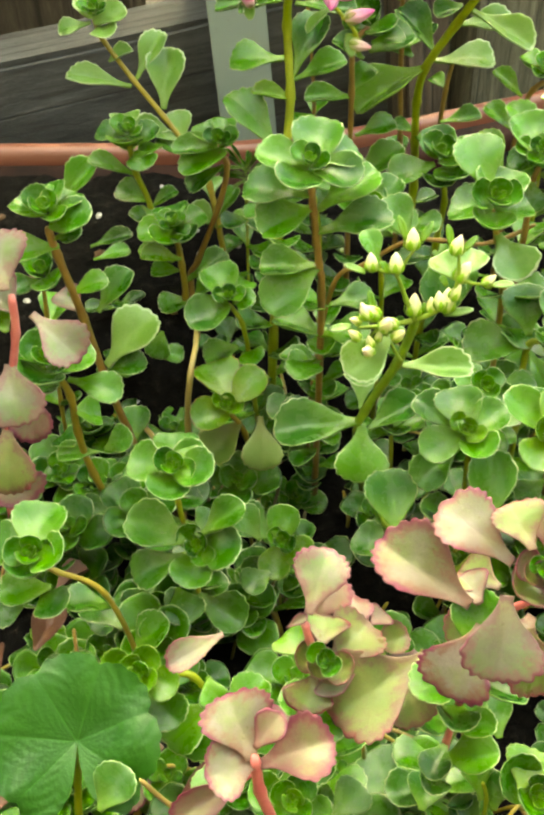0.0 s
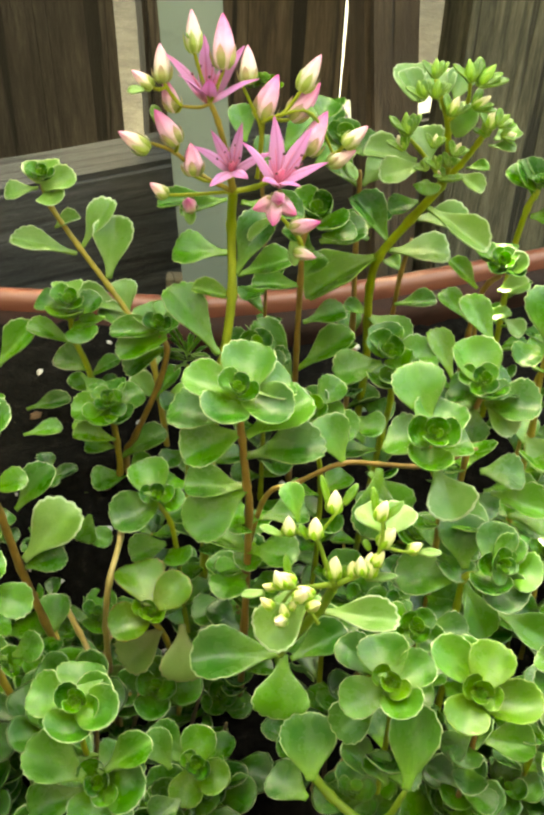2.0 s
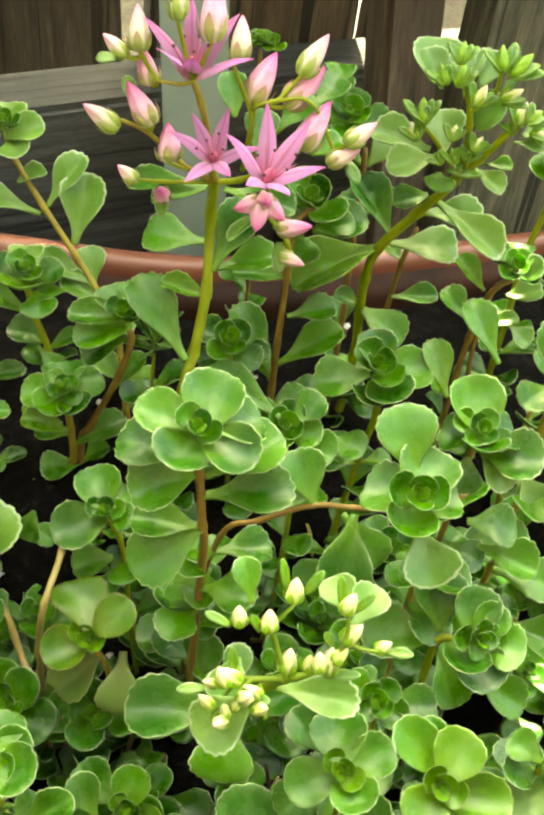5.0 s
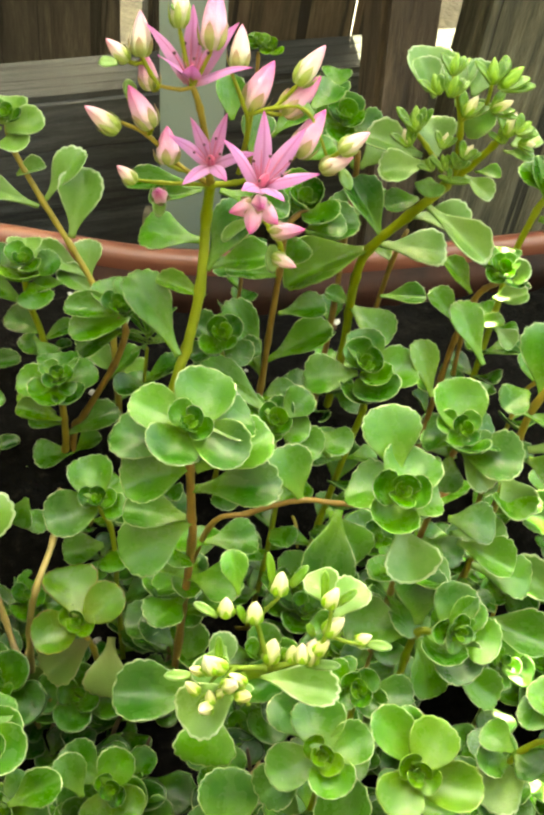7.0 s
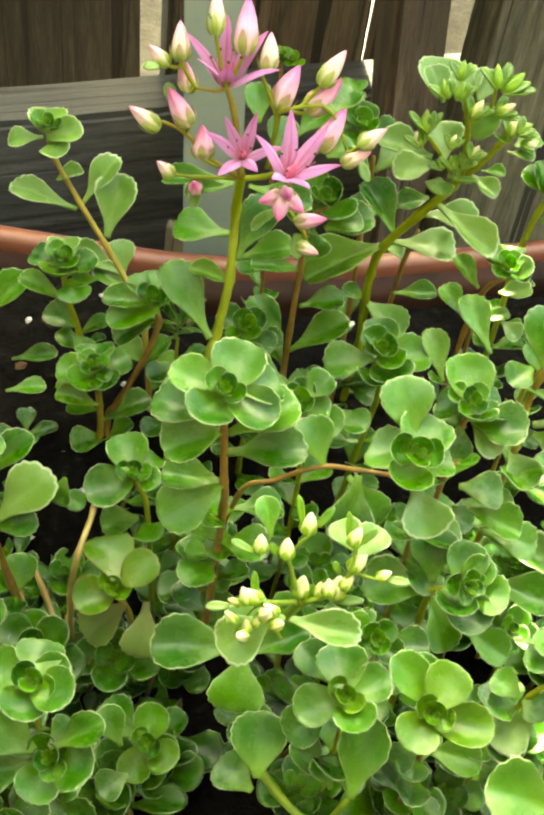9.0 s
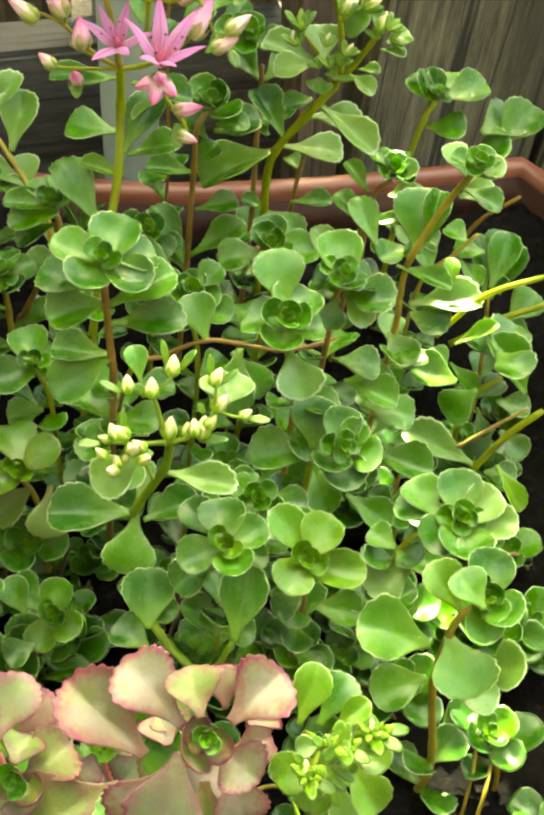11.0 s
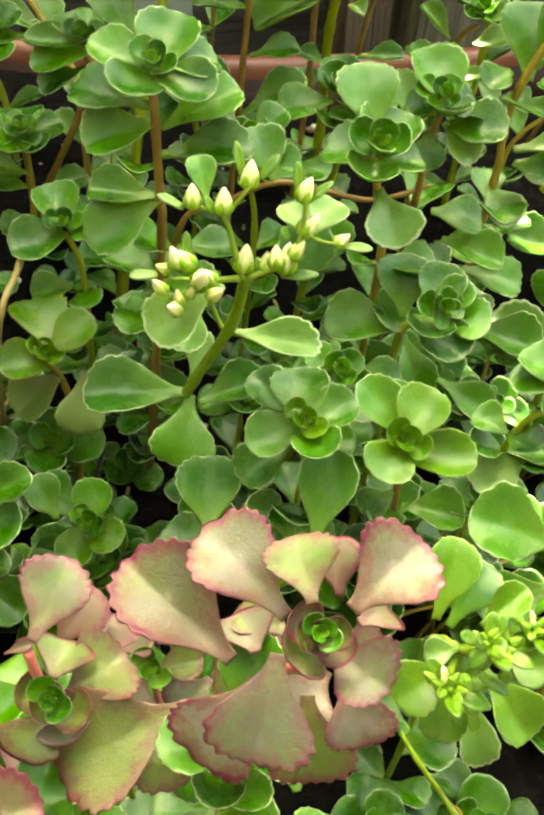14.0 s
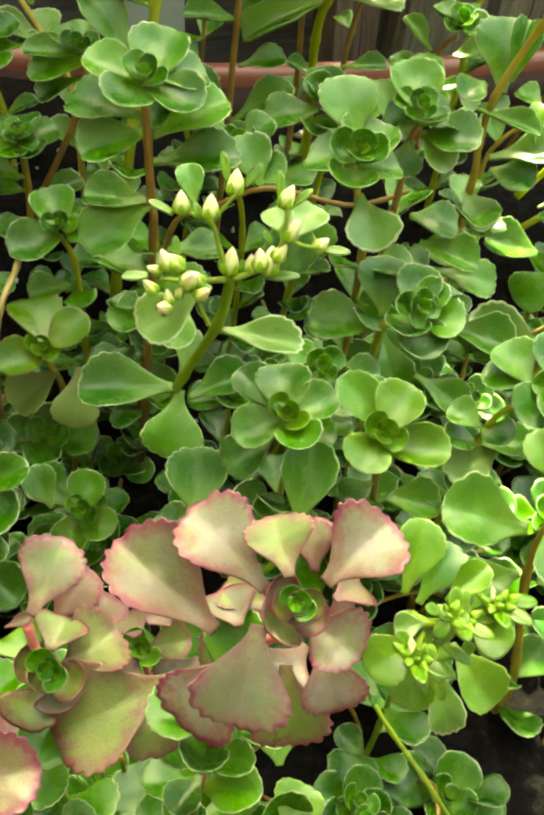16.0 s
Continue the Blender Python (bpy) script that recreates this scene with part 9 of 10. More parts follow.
p = shoot("red_stonecrop", "pink-flushed stonecrop rosette with toothed crimson leaf rims", (0.0426, 0.1420, 0.2100), "red stonecrop shoots")
leaf(p, (0.0425, 0.1279, 0.3055), 83, 36, -12, 14.7, 10.8, "green", "flat")
leaf(p, (0.0423, 0.1293, 0.2953), 198, 19, -0, 13.6, 11.1, "green", "spoon")
leaf(p, (0.0423, 0.1293, 0.2953), 335, 7, -13, 12.8, 10.8, "green", "spoon")
leaf(p, (0.0421, 0.1307, 0.2851), 67, 4, -3, 12.5, 9.6, "green", "spoon")
leaf(p, (0.0421, 0.1307, 0.2851), 254, 29, 1, 12.6, 9.4, "green", "flat")
leaf(p, (0.0419, 0.1322, 0.2750), 195, 37, -5, 14.9, 11.2, "green", "flat")
leaf(p, (0.0419, 0.1322, 0.2750), 334, 23, 9, 10.6, 7.9, "green", "flat")
leaf(p, (0.0417, 0.1336, 0.2648), 67, 30, 6, 14.4, 12.9, "deep", "spoon")
leaf(p, (0.0417, 0.1336, 0.2648), 241, 1, 3, 10.7, 7.9, "deep", "spoon")
leaf(p, (0.0416, 0.1350, 0.2546), 189, 20, 13, 12.5, 10.8, "green", "spoon")
leaf(p, (0.0416, 0.1350, 0.2546), 345, 30, 14, 15.0, 11.1, "green", "spoon")
leaf(p, (0.0418, 0.1365, 0.2444), 247, 37, -8, 10.9, 8.0, "deep", "spoon")
leaf(p, (0.0420, 0.1379, 0.2342), 191, 13, -3, 13.5, 10.4, "deep", "flat")
leaf(p, (0.0420, 0.1379, 0.2342), 372, 7, -14, 14.1, 11.1, "deep", "flat")
leaf(p, (0.0422, 0.1393, 0.2240), 76, 33, 12, 10.6, 8.5, "green", "spoon")
stalk(p, [(0.0426, 0.1420, 0.2050), (0.0415, 0.1345, 0.2583), (0.0426, 0.1270, 0.3116), (0.0462, 0.1270, 0.3228), (0.0498, 0.1270, 0.3264), (0.0507, 0.1270, 0.3332)], 0.91, 0.78, "red", "stem")
leaf(p, (0.0484, 0.1270, 0.3409), 113, 25, -9, 9.7, 10.6, "olive", "toothed")
leaf(p, (0.0538, 0.1270, 0.3407), 41, 32, 15, 13.5, 13.1, "pink", "toothed")
leaf(p, (0.0454, 0.1270, 0.3373), 144, 24, -18, 16.6, 13.2, "pink", "toothed")
leaf(p, (0.0390, 0.1270, 0.3249), 150, 19, -19, 21.3, 14.5, "pink", "toothed")
leaf(p, (0.0531, 0.1330, 0.3348), 108, 40, -8, 8.7, 7.6, "rose", "toothed")
leaf(p, (0.0455, 0.1270, 0.3282), -99, -42, -1, 16.3, 15.6, "blush", "toothed")
leaf(p, (0.0440, 0.1330, 0.3105), -129, -36, -6, 16.1, 15.9, "pink", "toothed")
leaf(p, (0.0528, 0.1270, 0.3304), -38, 5, 17, 9.9, 11.7, "pink", "toothed")
leaf(p, (0.0560, 0.1270, 0.3248), -66, -38, 10, 10.9, 11.1, "pink", "toothed")
leaf(p, (0.0511, 0.1270, 0.3180), -77, -41, 6, 13.3, 13.2, "olive", "toothed")
leaf(p, (0.0518, 0.1270, 0.3322), -143, 10, -17, 7.2, 9.1, "olive", "toothed2")
leaf(p, (0.0434, 0.1350, 0.3146), 116, 4, -11, 8.1, 10.2, "pink", "toothed2")
leaf(p, (0.0497, 0.1390, 0.3029), 142, -11, -18, 8.9, 10.9, "rose", "toothed")
leaf(p, (0.0463, 0.1390, 0.3022), -142, 6, -16, 9.6, 11.9, "olive", "toothed")
leaf(p, (0.0560, 0.1390, 0.3058), -125, -11, -10, 10.7, 12.8, "pink", "toothed")
leaf(p, (0.0572, 0.1390, 0.3092), 27, -3, 18, 9.2, 10.6, "rose", "toothed")
leaf(p, (0.0480, 0.1390, 0.3150), 145, 2, -18, 9.2, 10.4, "olive", "toothed")
leaf(p, (0.0585, 0.1390, 0.3200), 42, -5, 15, 7.4, 9.2, "rose", "toothed")

rosette(p, (0.0503, 0.1262, 0.3352), 34, -90, 30, 5.8, 3, "rose", young="olive")
rosette(p, (0.0501, 0.1250, 0.3376), 36, -90, 75, 4.4, 3, "olive", young="olive")
rosette(p, (0.0500, 0.1243, 0.3392), 38, -90, 25, 3.4, 3, "green", young="young")

p = shoot("red_stonecrop", "pink-flushed stonecrop rosette with olive and rosy leaves", (0.0115, 0.1435, 0.2100), "red stonecrop shoots")
leaf(p, (0.0117, 0.1342, 0.2833), 87, 18, 5, 10.9, 8.7, "green", "flat")
leaf(p, (0.0117, 0.1342, 0.2833), 268, 2, -12, 12.8, 10.8, "green", "spoon")
leaf(p, (0.0119, 0.1355, 0.2729), 170, 34, -3, 11.1, 9.9, "green", "spoon")
leaf(p, (0.0119, 0.1355, 0.2729), 365, 34, 5, 14.9, 11.5, "green", "flat")
leaf(p, (0.0122, 0.1367, 0.2626), 98, 2, -1, 11.1, 8.3, "deep", "spoon")
leaf(p, (0.0122, 0.1367, 0.2626), 256, 0, -2, 14.0, 11.3, "green", "flat")
leaf(p, (0.0125, 0.1379, 0.2522), 154, 33, 3, 10.2, 9.2, "deep", "flat")
leaf(p, (0.0125, 0.1379, 0.2522), 358, 32, -8, 12.9, 9.7, "deep", "spoon")
leaf(p, (0.0124, 0.1392, 0.2418), 261, 12, 5, 14.6, 10.9, "deep", "flat")
leaf(p, (0.0122, 0.1404, 0.2314), 187, 10, -13, 10.3, 7.8, "green", "flat")
leaf(p, (0.0122, 0.1404, 0.2314), 334, 30, -11, 14.6, 12.8, "green", "spoon")
leaf(p, (0.0119, 0.1416, 0.2210), 68, 27, 11, 13.4, 9.8, "deep", "spoon")
leaf(p, (0.0119, 0.1416, 0.2210), 249, 18, -6, 14.3, 12.8, "green", "spoon")
stalk(p, [(0.0115, 0.1435, 0.2050), (0.0126, 0.1385, 0.2473), (0.0115, 0.1335, 0.2896), (0.0080, 0.1335, 0.3100), (0.0087, 0.1335, 0.3056), (0.0113, 0.1335, 0.2951)], 0.81, 0.74, "red", "stem")
leaf(p, (0.0138, 0.1335, 0.2978), 43, 12, 14, 12.0, 13.7, "olive", "toothed")
leaf(p, (0.0114, 0.1335, 0.3030), 78, 2, 3, 7.9, 10.5, "olive", "toothed2")
leaf(p, (0.0093, 0.1335, 0.2993), 128, -3, -14, 8.5, 10.6, "lime", "toothed2")
leaf(p, (0.0103, 0.1335, 0.2928), -106, -12, -4, 8.9, 11.0, "olive", "toothed")
leaf(p, (0.0125, 0.1335, 0.2933), -60, 14, 13, 7.2, 9.9, "blush", "toothed2")
leaf(p, (0.0086, 0.1335, 0.3138), 68, 40, 7, 13.7, 11.7, "blush", "toothed")
leaf(p, (0.0106, 0.1435, 0.2973), 57, 38, 10, 11.4, 11.2, "rose", "toothed")
leaf(p, (0.0162, 0.1415, 0.2952), 70, 22, 5, 9.9, 11.2, "rose", "toothed")
leaf(p, (0.0040, 0.1335, 0.3092), 17, 25, 20, 5.2, 2.4, "rose", "spoon")
leaf(p, (0.0343, 0.1335, 0.2987), -157, -20, -18, 24.1, 19.7, "olive", "toothed")
leaf(p, (0.0032, 0.1335, 0.2601), 73, 13, 4, 11.1, 13.6, "rose", "toothed")
leaf(p, (0.0289, 0.1335, 0.2897), -65, -19, 10, 9.9, 11.2, "olive", "toothed")

rosette(p, (0.0116, 0.1328, 0.2985), 34, -90, 40, 7.2, 3, "olive", young="olive")
rosette(p, (0.0118, 0.1312, 0.3020), 37, -90, 20, 4.6, 3, "green", young="green")

p = shoot("red_stonecrop", "small olive stonecrop rosette among pink leaves", (0.0313, 0.1650, 0.2100), "red stonecrop shoots")
leaf(p, (0.0318, 0.1650, 0.2230), 20, 22, -7, 10.9, 8.3, "green", "flat")
leaf(p, (0.0318, 0.1650, 0.2230), 215, 30, -7, 14.8, 11.2, "green", "flat")
leaf(p, (0.0319, 0.1650, 0.2126), 135, 18, 5, 13.2, 11.3, "green", "spoon")
leaf(p, (0.0319, 0.1650, 0.2126), 285, 19, 2, 13.1, 10.4, "green", "flat")
stalk(p, [(0.0313, 0.1650, 0.2050), (0.0322, 0.1650, 0.2172), (0.0313, 0.1650, 0.2293), (0.0282, 0.1650, 0.2429), (0.0257, 0.1650, 0.2552)], 0.83, 0.74, "red", "stem")
rosette(p, (0.0256, 0.1650, 0.2579), 32, -90, 20, 5.4, 3, "lime")
leaf(p, (0.0270, 0.1650, 0.2578), 9, 18, 20, 10.0, 8.9, "olive", "toothed2")
leaf(p, (0.0246, 0.1650, 0.2614), 119, -11, -12, 8.3, 11.3, "rose", "toothed2")
leaf(p, (0.0244, 0.1650, 0.2531), -105, -13, -4, 8.4, 10.3, "rose", "toothed")
leaf(p, (0.0277, 0.1650, 0.2310), 125, 6, -13, 11.5, 13.8, "blush", "toothed")
leaf(p, (0.0386, 0.1650, 0.2560), -135, -30, -14, 10.9, 11.6, "blush", "toothed")
leaf(p, (0.0343, 0.1650, 0.2198), -58, -8, 12, 13.1, 15.7, "olive", "toothed")
leaf(p, (0.0403, 0.1650, 0.2211), -43, -3, 16, 12.3, 14.3, "blush", "toothed")
leaf(p, (0.0260, 0.1650, 0.2676), 45, -4, 14, 5.8, 7.4, "rose", "toothed2")

p = shoot("red_stonecrop", "pink stonecrop leaves on a red stem low in front", (0.0017, 0.1120, 0.2100), "red stonecrop shoots")
leaf(p, (0.0019, 0.1120, 0.2586), 54, 14, -2, 12.4, 9.7, "green", "spoon")
leaf(p, (0.0022, 0.1120, 0.2483), 173, 29, -8, 14.9, 13.1, "deep", "flat")
leaf(p, (0.0025, 0.1120, 0.2380), 74, 2, -13, 14.1, 11.3, "deep", "spoon")
leaf(p, (0.0025, 0.1120, 0.2380), 237, 22, 13, 11.6, 9.7, "green", "spoon")
leaf(p, (0.0024, 0.1120, 0.2278), 185, 3, 13, 14.8, 13.2, "green", "flat")
leaf(p, (0.0024, 0.1120, 0.2278), 339, 36, -10, 11.7, 8.7, "deep", "spoon")
leaf(p, (0.0021, 0.1120, 0.2175), 78, 0, 2, 10.4, 8.3, "deep", "spoon")
leaf(p, (0.0021, 0.1120, 0.2175), 251, 24, 11, 12.3, 10.1, "deep", "spoon")
stalk(p, [(0.0017, 0.1120, 0.2050), (0.0026, 0.1120, 0.2349), (0.0017, 0.1120, 0.2648), (-0.0015, 0.1120, 0.2829), (-0.0023, 0.1120, 0.2960)], 1.33, 1.15, "red", "stem")
leaf(p, (-0.0029, 0.1120, 0.2949), 115, 28, -9, 13.8, 15.2, "pink", "toothed")
leaf(p, (-0.0024, 0.1120, 0.2933), -157, 13, -21, 10.4, 12.2, "pink", "toothed2")
leaf(p, (-0.0013, 0.1120, 0.2933), 11, 17, 22, 15.5, 13.5, "rose", "toothed")
leaf(p, (-0.0023, 0.1120, 0.2992), 45, 34, 16, 8.8, 7.1, "rose", "toothed2")
leaf(p, (-0.0046, 0.1120, 0.2872), -156, -19, -20, 17.2, 7.5, "rose", "toothed2")
leaf(p, (-0.0087, 0.1320, 0.3092), -157, -18, -20, 13.3, 6.4, "blush", "toothed2")

p = shoot("red_stonecrop", "pink-flushed stonecrop shoot by the planter side", (-0.0751, 0.2150, 0.2100), "red stonecrop shoots")
leaf(p, (-0.0755, 0.2150, 0.2667), -6, 12, -0, 10.2, 8.1, "deep", "flat")
leaf(p, (-0.0755, 0.2150, 0.2667), 194, 9, 2, 14.9, 12.0, "deep", "flat")
leaf(p, (-0.0761, 0.2150, 0.2549), 83, 30, 4, 12.2, 9.9, "deep", "flat")
leaf(p, (-0.0761, 0.2150, 0.2549), 284, 0, 12, 13.8, 11.3, "deep", "spoon")
leaf(p, (-0.0768, 0.2150, 0.2431), 31, 4, 0, 11.1, 8.5, "green", "flat")
leaf(p, (-0.0768, 0.2150, 0.2431), 207, 13, 8, 12.9, 11.3, "deep", "flat")
leaf(p, (-0.0765, 0.2150, 0.2312), 81, 21, 12, 13.6, 11.6, "green", "flat")
leaf(p, (-0.0765, 0.2150, 0.2312), 291, 36, 11, 11.2, 10.0, "deep", "spoon")
leaf(p, (-0.0759, 0.2150, 0.2194), 4, 34, 15, 11.5, 9.1, "green", "flat")
leaf(p, (-0.0759, 0.2150, 0.2194), 193, 16, 10, 14.2, 11.0, "green", "spoon")
stalk(p, [(-0.0751, 0.2150, 0.2050), (-0.0770, 0.2150, 0.2394), (-0.0751, 0.2150, 0.2738), (-0.0689, 0.2150, 0.3015), (-0.0640, 0.2150, 0.3226), (-0.0631, 0.2150, 0.3342)], 1.16, 1.04, "red", "stem")
leaf(p, (-0.0671, 0.2150, 0.3123), -78, -41, 5, 16.6, 17.4, "blush", "toothed")
leaf(p, (-0.0644, 0.2150, 0.3355), 103, 43, -5, 15.6, 15.0, "blush", "toothed")
leaf(p, (-0.0716, 0.2150, 0.2900), -87, -44, 1, 18.6, 16.7, "olive", "toothed")
leaf(p, (-0.0736, 0.2150, 0.2738), -62, -9, 10, 12.7, 15.6, "rose", "toothed")
leaf(p, (-0.0629, 0.2150, 0.3291), 135, -0, -15, 11.1, 13.7, "blush", "toothed")
leaf(p, (-0.0673, 0.2250, 0.2965), -76, -43, 5, 16.2, 11.8, "rose", "toothed")
leaf(p, (-0.0660, 0.1850, 0.2233), 80, 44, 4, 12.4, 10.8, "lime", "flat")
leaf(p, (-0.0653, 0.2130, 0.3241), 127, 12, -13, 7.8, 7.9, "lime", "flat")

p = shoot("budding_stonecrop", "young lime-green stonecrop bud cluster", (0.0833, 0.1638, 0.2100), "flowering stonecrop stalks")
leaf(p, (0.0838, 0.1646, 0.2536), 51, 33, 7, 12.7, 9.4, "deep", "spoon")
leaf(p, (0.0846, 0.1658, 0.2416), 151, 10, 6, 14.2, 11.7, "deep", "flat")
leaf(p, (0.0846, 0.1658, 0.2416), 301, 17, -8, 13.4, 12.0, "deep", "flat")
leaf(p, (0.0850, 0.1663, 0.2296), 34, 7, 3, 11.4, 9.9, "green", "flat")
leaf(p, (0.0842, 0.1651, 0.2176), 139, 12, -11, 10.0, 7.4, "deep", "flat")
leaf(p, (0.0842, 0.1651, 0.2176), 324, 19, -9, 11.8, 9.7, "green", "spoon")
stalk(p, [(0.0833, 0.1638, 0.2050), (0.0852, 0.1666, 0.2329), (0.0833, 0.1638, 0.2608), (0.0770, 0.1545, 0.2874), (0.0723, 0.1440, 0.3101), (0.0723, 0.1381, 0.3195), (0.0748, 0.1360, 0.3200)], 0.76, 0.76, "fresh", "stem")
leaf(p, (0.0680, 0.1338, 0.3310), 76, 41, 4, 12.4, 7.8, "lime", "spoon")
leaf(p, (0.0741, 0.1427, 0.3167), 57, 38, 10, 12.2, 9.0, "green", "spoon")
leaf(p, (0.0749, 0.1339, 0.3304), 36, 29, 16, 9.0, 5.2, "lime", "spoon")
leaf(p, (0.0743, 0.1371, 0.3143), -150, -24, -17, 10.4, 9.3, "lime", "flat")
leaf(p, (0.0766, 0.1380, 0.3102), -107, -41, -5, 11.0, 8.3, "lime", "flat")
leaf(p, (0.0795, 0.1388, 0.3061), -69, -39, 9, 13.6, 7.2, "pale", "spoon")
leaf(p, (0.0802, 0.1373, 0.3137), -44, -29, 16, 13.0, 9.1, "lime", "spoon")
leaf(p, (0.0807, 0.1354, 0.3229), -35, 1, 18, 7.9, 7.7, "lime", "flat")
leaf(p, (0.0794, 0.1351, 0.3246), 35, 10, 16, 7.2, 6.9, "lime", "flat")
leaf(p, (0.0741, 0.1358, 0.3209), -169, -10, -20, 5.5, 4.7, "pale", "flat")
leaf(p, (0.0759, 0.1442, 0.2791), 161, 19, -20, 3.4, 2.6, "green", "finger")
bud(p, (0.0729, 0.1290, 0.3248), -59, -22, 3.3, "lime", "green", 1.5)
bud(p, (0.0724, 0.1297, 0.3213), 172, 28, 1.6, "lime", "green", 1.5)
bud(p, (0.0745, 0.1271, 0.3346), -24, 4, 2.7, "lime", "green", 1.5)
bud(p, (0.0751, 0.1312, 0.3139), -73, -26, 2.8, "lime", "green", 1.5)
bud(p, (0.0733, 0.1263, 0.3387), 42, 56, 1.9, "lime", "green", 1.5)
leaf(p, (0.0718, 0.1267, 0.3367), 161, 19, -20, 2.5, 1.9, "lime", "finger")
leaf(p, (0.0797, 0.1295, 0.3225), 61, 47, 10, 2.5, 2.1, "lime", "finger")
leaf(p, (0.0754, 0.1289, 0.3255), -24, -14, 19, 5.4, 2.0, "lime", "finger")
leaf(p, (0.0705, 0.1292, 0.3240), 156, 24, -20, 3.4, 2.0, "lime", "finger")
leaf(p, (0.0783, 0.1320, 0.3098), -56, -35, 13, 3.5, 2.2, "lime", "finger")
leaf(p, (0.0744, 0.1313, 0.3136), -61, -36, 12, 4.1, 2.2, "lime", "finger")
leaf(p, (0.0755, 0.1296, 0.3320), 15, 14, 19, 2.5, 2.0, "lime", "finger")
leaf(p, (0.0753, 0.1326, 0.3168), -153, -23, -18, 3.5, 2.4, "lime", "finger")
leaf(p, (0.0755, 0.1296, 0.3320), 92, 42, -2, 4.9, 2.6, "lime", "finger")
leaf(p, (0.0753, 0.1326, 0.3168), -31, -20, 18, 6.1, 2.2, "lime", "finger")
leaf(p, (0.0755, 0.1296, 0.3320), 165, 5, -20, 2.6, 2.2, "lime", "finger")
leaf(p, (0.0753, 0.1326, 0.3168), 33, 27, 17, 4.3, 2.8, "lime", "finger")
leaf(p, (0.0755, 0.1296, 0.3320), -109, -41, -6, 3.8, 2.0, "lime", "finger")
leaf(p, (0.0753, 0.1326, 0.3168), 134, 30, -16, 6.8, 2.4, "lime", "finger")
leaf(p, (0.0755, 0.1296, 0.3320), -19, 23, 22, 2.6, 2.6, "lime", "finger")
leaf(p, (0.0753, 0.1326, 0.3168), -168, -11, -20, 4.0, 2.2, "lime", "finger")
leaf(p, (0.0755, 0.1296, 0.3320), 63, 40, 8, 5.0, 2.2, "lime", "finger")
leaf(p, (0.0753, 0.1326, 0.3168), -53, -33, 14, 5.5, 2.8, "lime", "finger")
leaf(p, (0.0755, 0.1296, 0.3320), 154, 16, -19, 2.6, 2.0, "lime", "finger")
leaf(p, (0.0753, 0.1326, 0.3168), 19, 17, 19, 4.4, 2.4, "lime", "finger")
leaf(p, (0.0755, 0.1296, 0.3320), -139, -32, -15, 4.2, 2.6, "lime", "finger")
leaf(p, (0.0753, 0.1326, 0.3168), 110, 39, -9, 6.6, 2.2, "lime", "finger")
bud(p, (0.0735, 0.1241, 0.3396), 2, 38, 0.7, "lime", "green", 1.32)
bud(p, (0.0713, 0.1268, 0.3262), 171, 37, 1.1, "lime", "green", 1.32)
bud(p, (0.0727, 0.1235, 0.3424), 53, 64, 1.3, "lime", "green", 1.32)
bud(p, (0.0714, 0.1236, 0.3421), 145, 56, 1.4, "lime", "green", 1.32)
stalk(p, [(0.0927, 0.1206, 0.2721), (0.0798, 0.1237, 0.2915), (0.0757, 0.1348, 0.2860), (0.0734, 0.1489, 0.2756)], 0.49, 0.46, "fresh", "stem")
clump = random.Random(77)
for centre, count in (((0.0710, 0.1270, 0.3243), 11), ((0.0766, 0.1300, 0.3315), 12), ((0.0826, 0.1330, 0.3326), 10)):
    for k in range(count):
        a, lean = 137.5 * k, 85 - 62 * (k / count) ** 0.6
        at = Vector(centre) + Vector((math.cos(radians(a)), math.sin(radians(a)) * 0.7, 0)) * 0.0024 * math.sqrt(k / count)
        bud(p, at, a, lean, clump.uniform(1.6, 2.4), "white" if k % 5 == 1 else "lime", "green", 1.6)
        if k % 3 == 2:
            leaf(p, at - Vector((0, 0, 0.0006)), a, lean - 40, 0, clump.uniform(4.5, 6.0), clump.uniform(2.6, 3.0), "lime", "finger")
    stalk(p, [Vector((0.0745, 0.1375, 0.3185)), (Vector(centre) + Vector((0.0745, 0.1375, 0.3185))) / 2 - Vector((0, 0, 0.0015)), Vector(centre)], 0.75, 0.6, "fresh", "stem")

p = shoot("sedum_plant", "shaded deep green stonecrop rosette low in the mat", (0.0869, 0.1740, 0.2100), "stonecrop shoots in the planter")
stalk(p, [(0.0869, 0.1740, 0.2050), (0.0875, 0.1740, 0.2004), (0.0869, 0.1740, 0.1958), (0.0848, 0.1740, 0.2014)], 0.58, 0.52, "green", "stem")
rosette(p, (0.0847, 0.1740, 0.2036), 27, -90, 10, 14.5, 4, "deep")
leaf(p, (0.0870, 0.1740, 0.1988), -21, 20, 22, 13.4, 13.4, "deep", "flat")

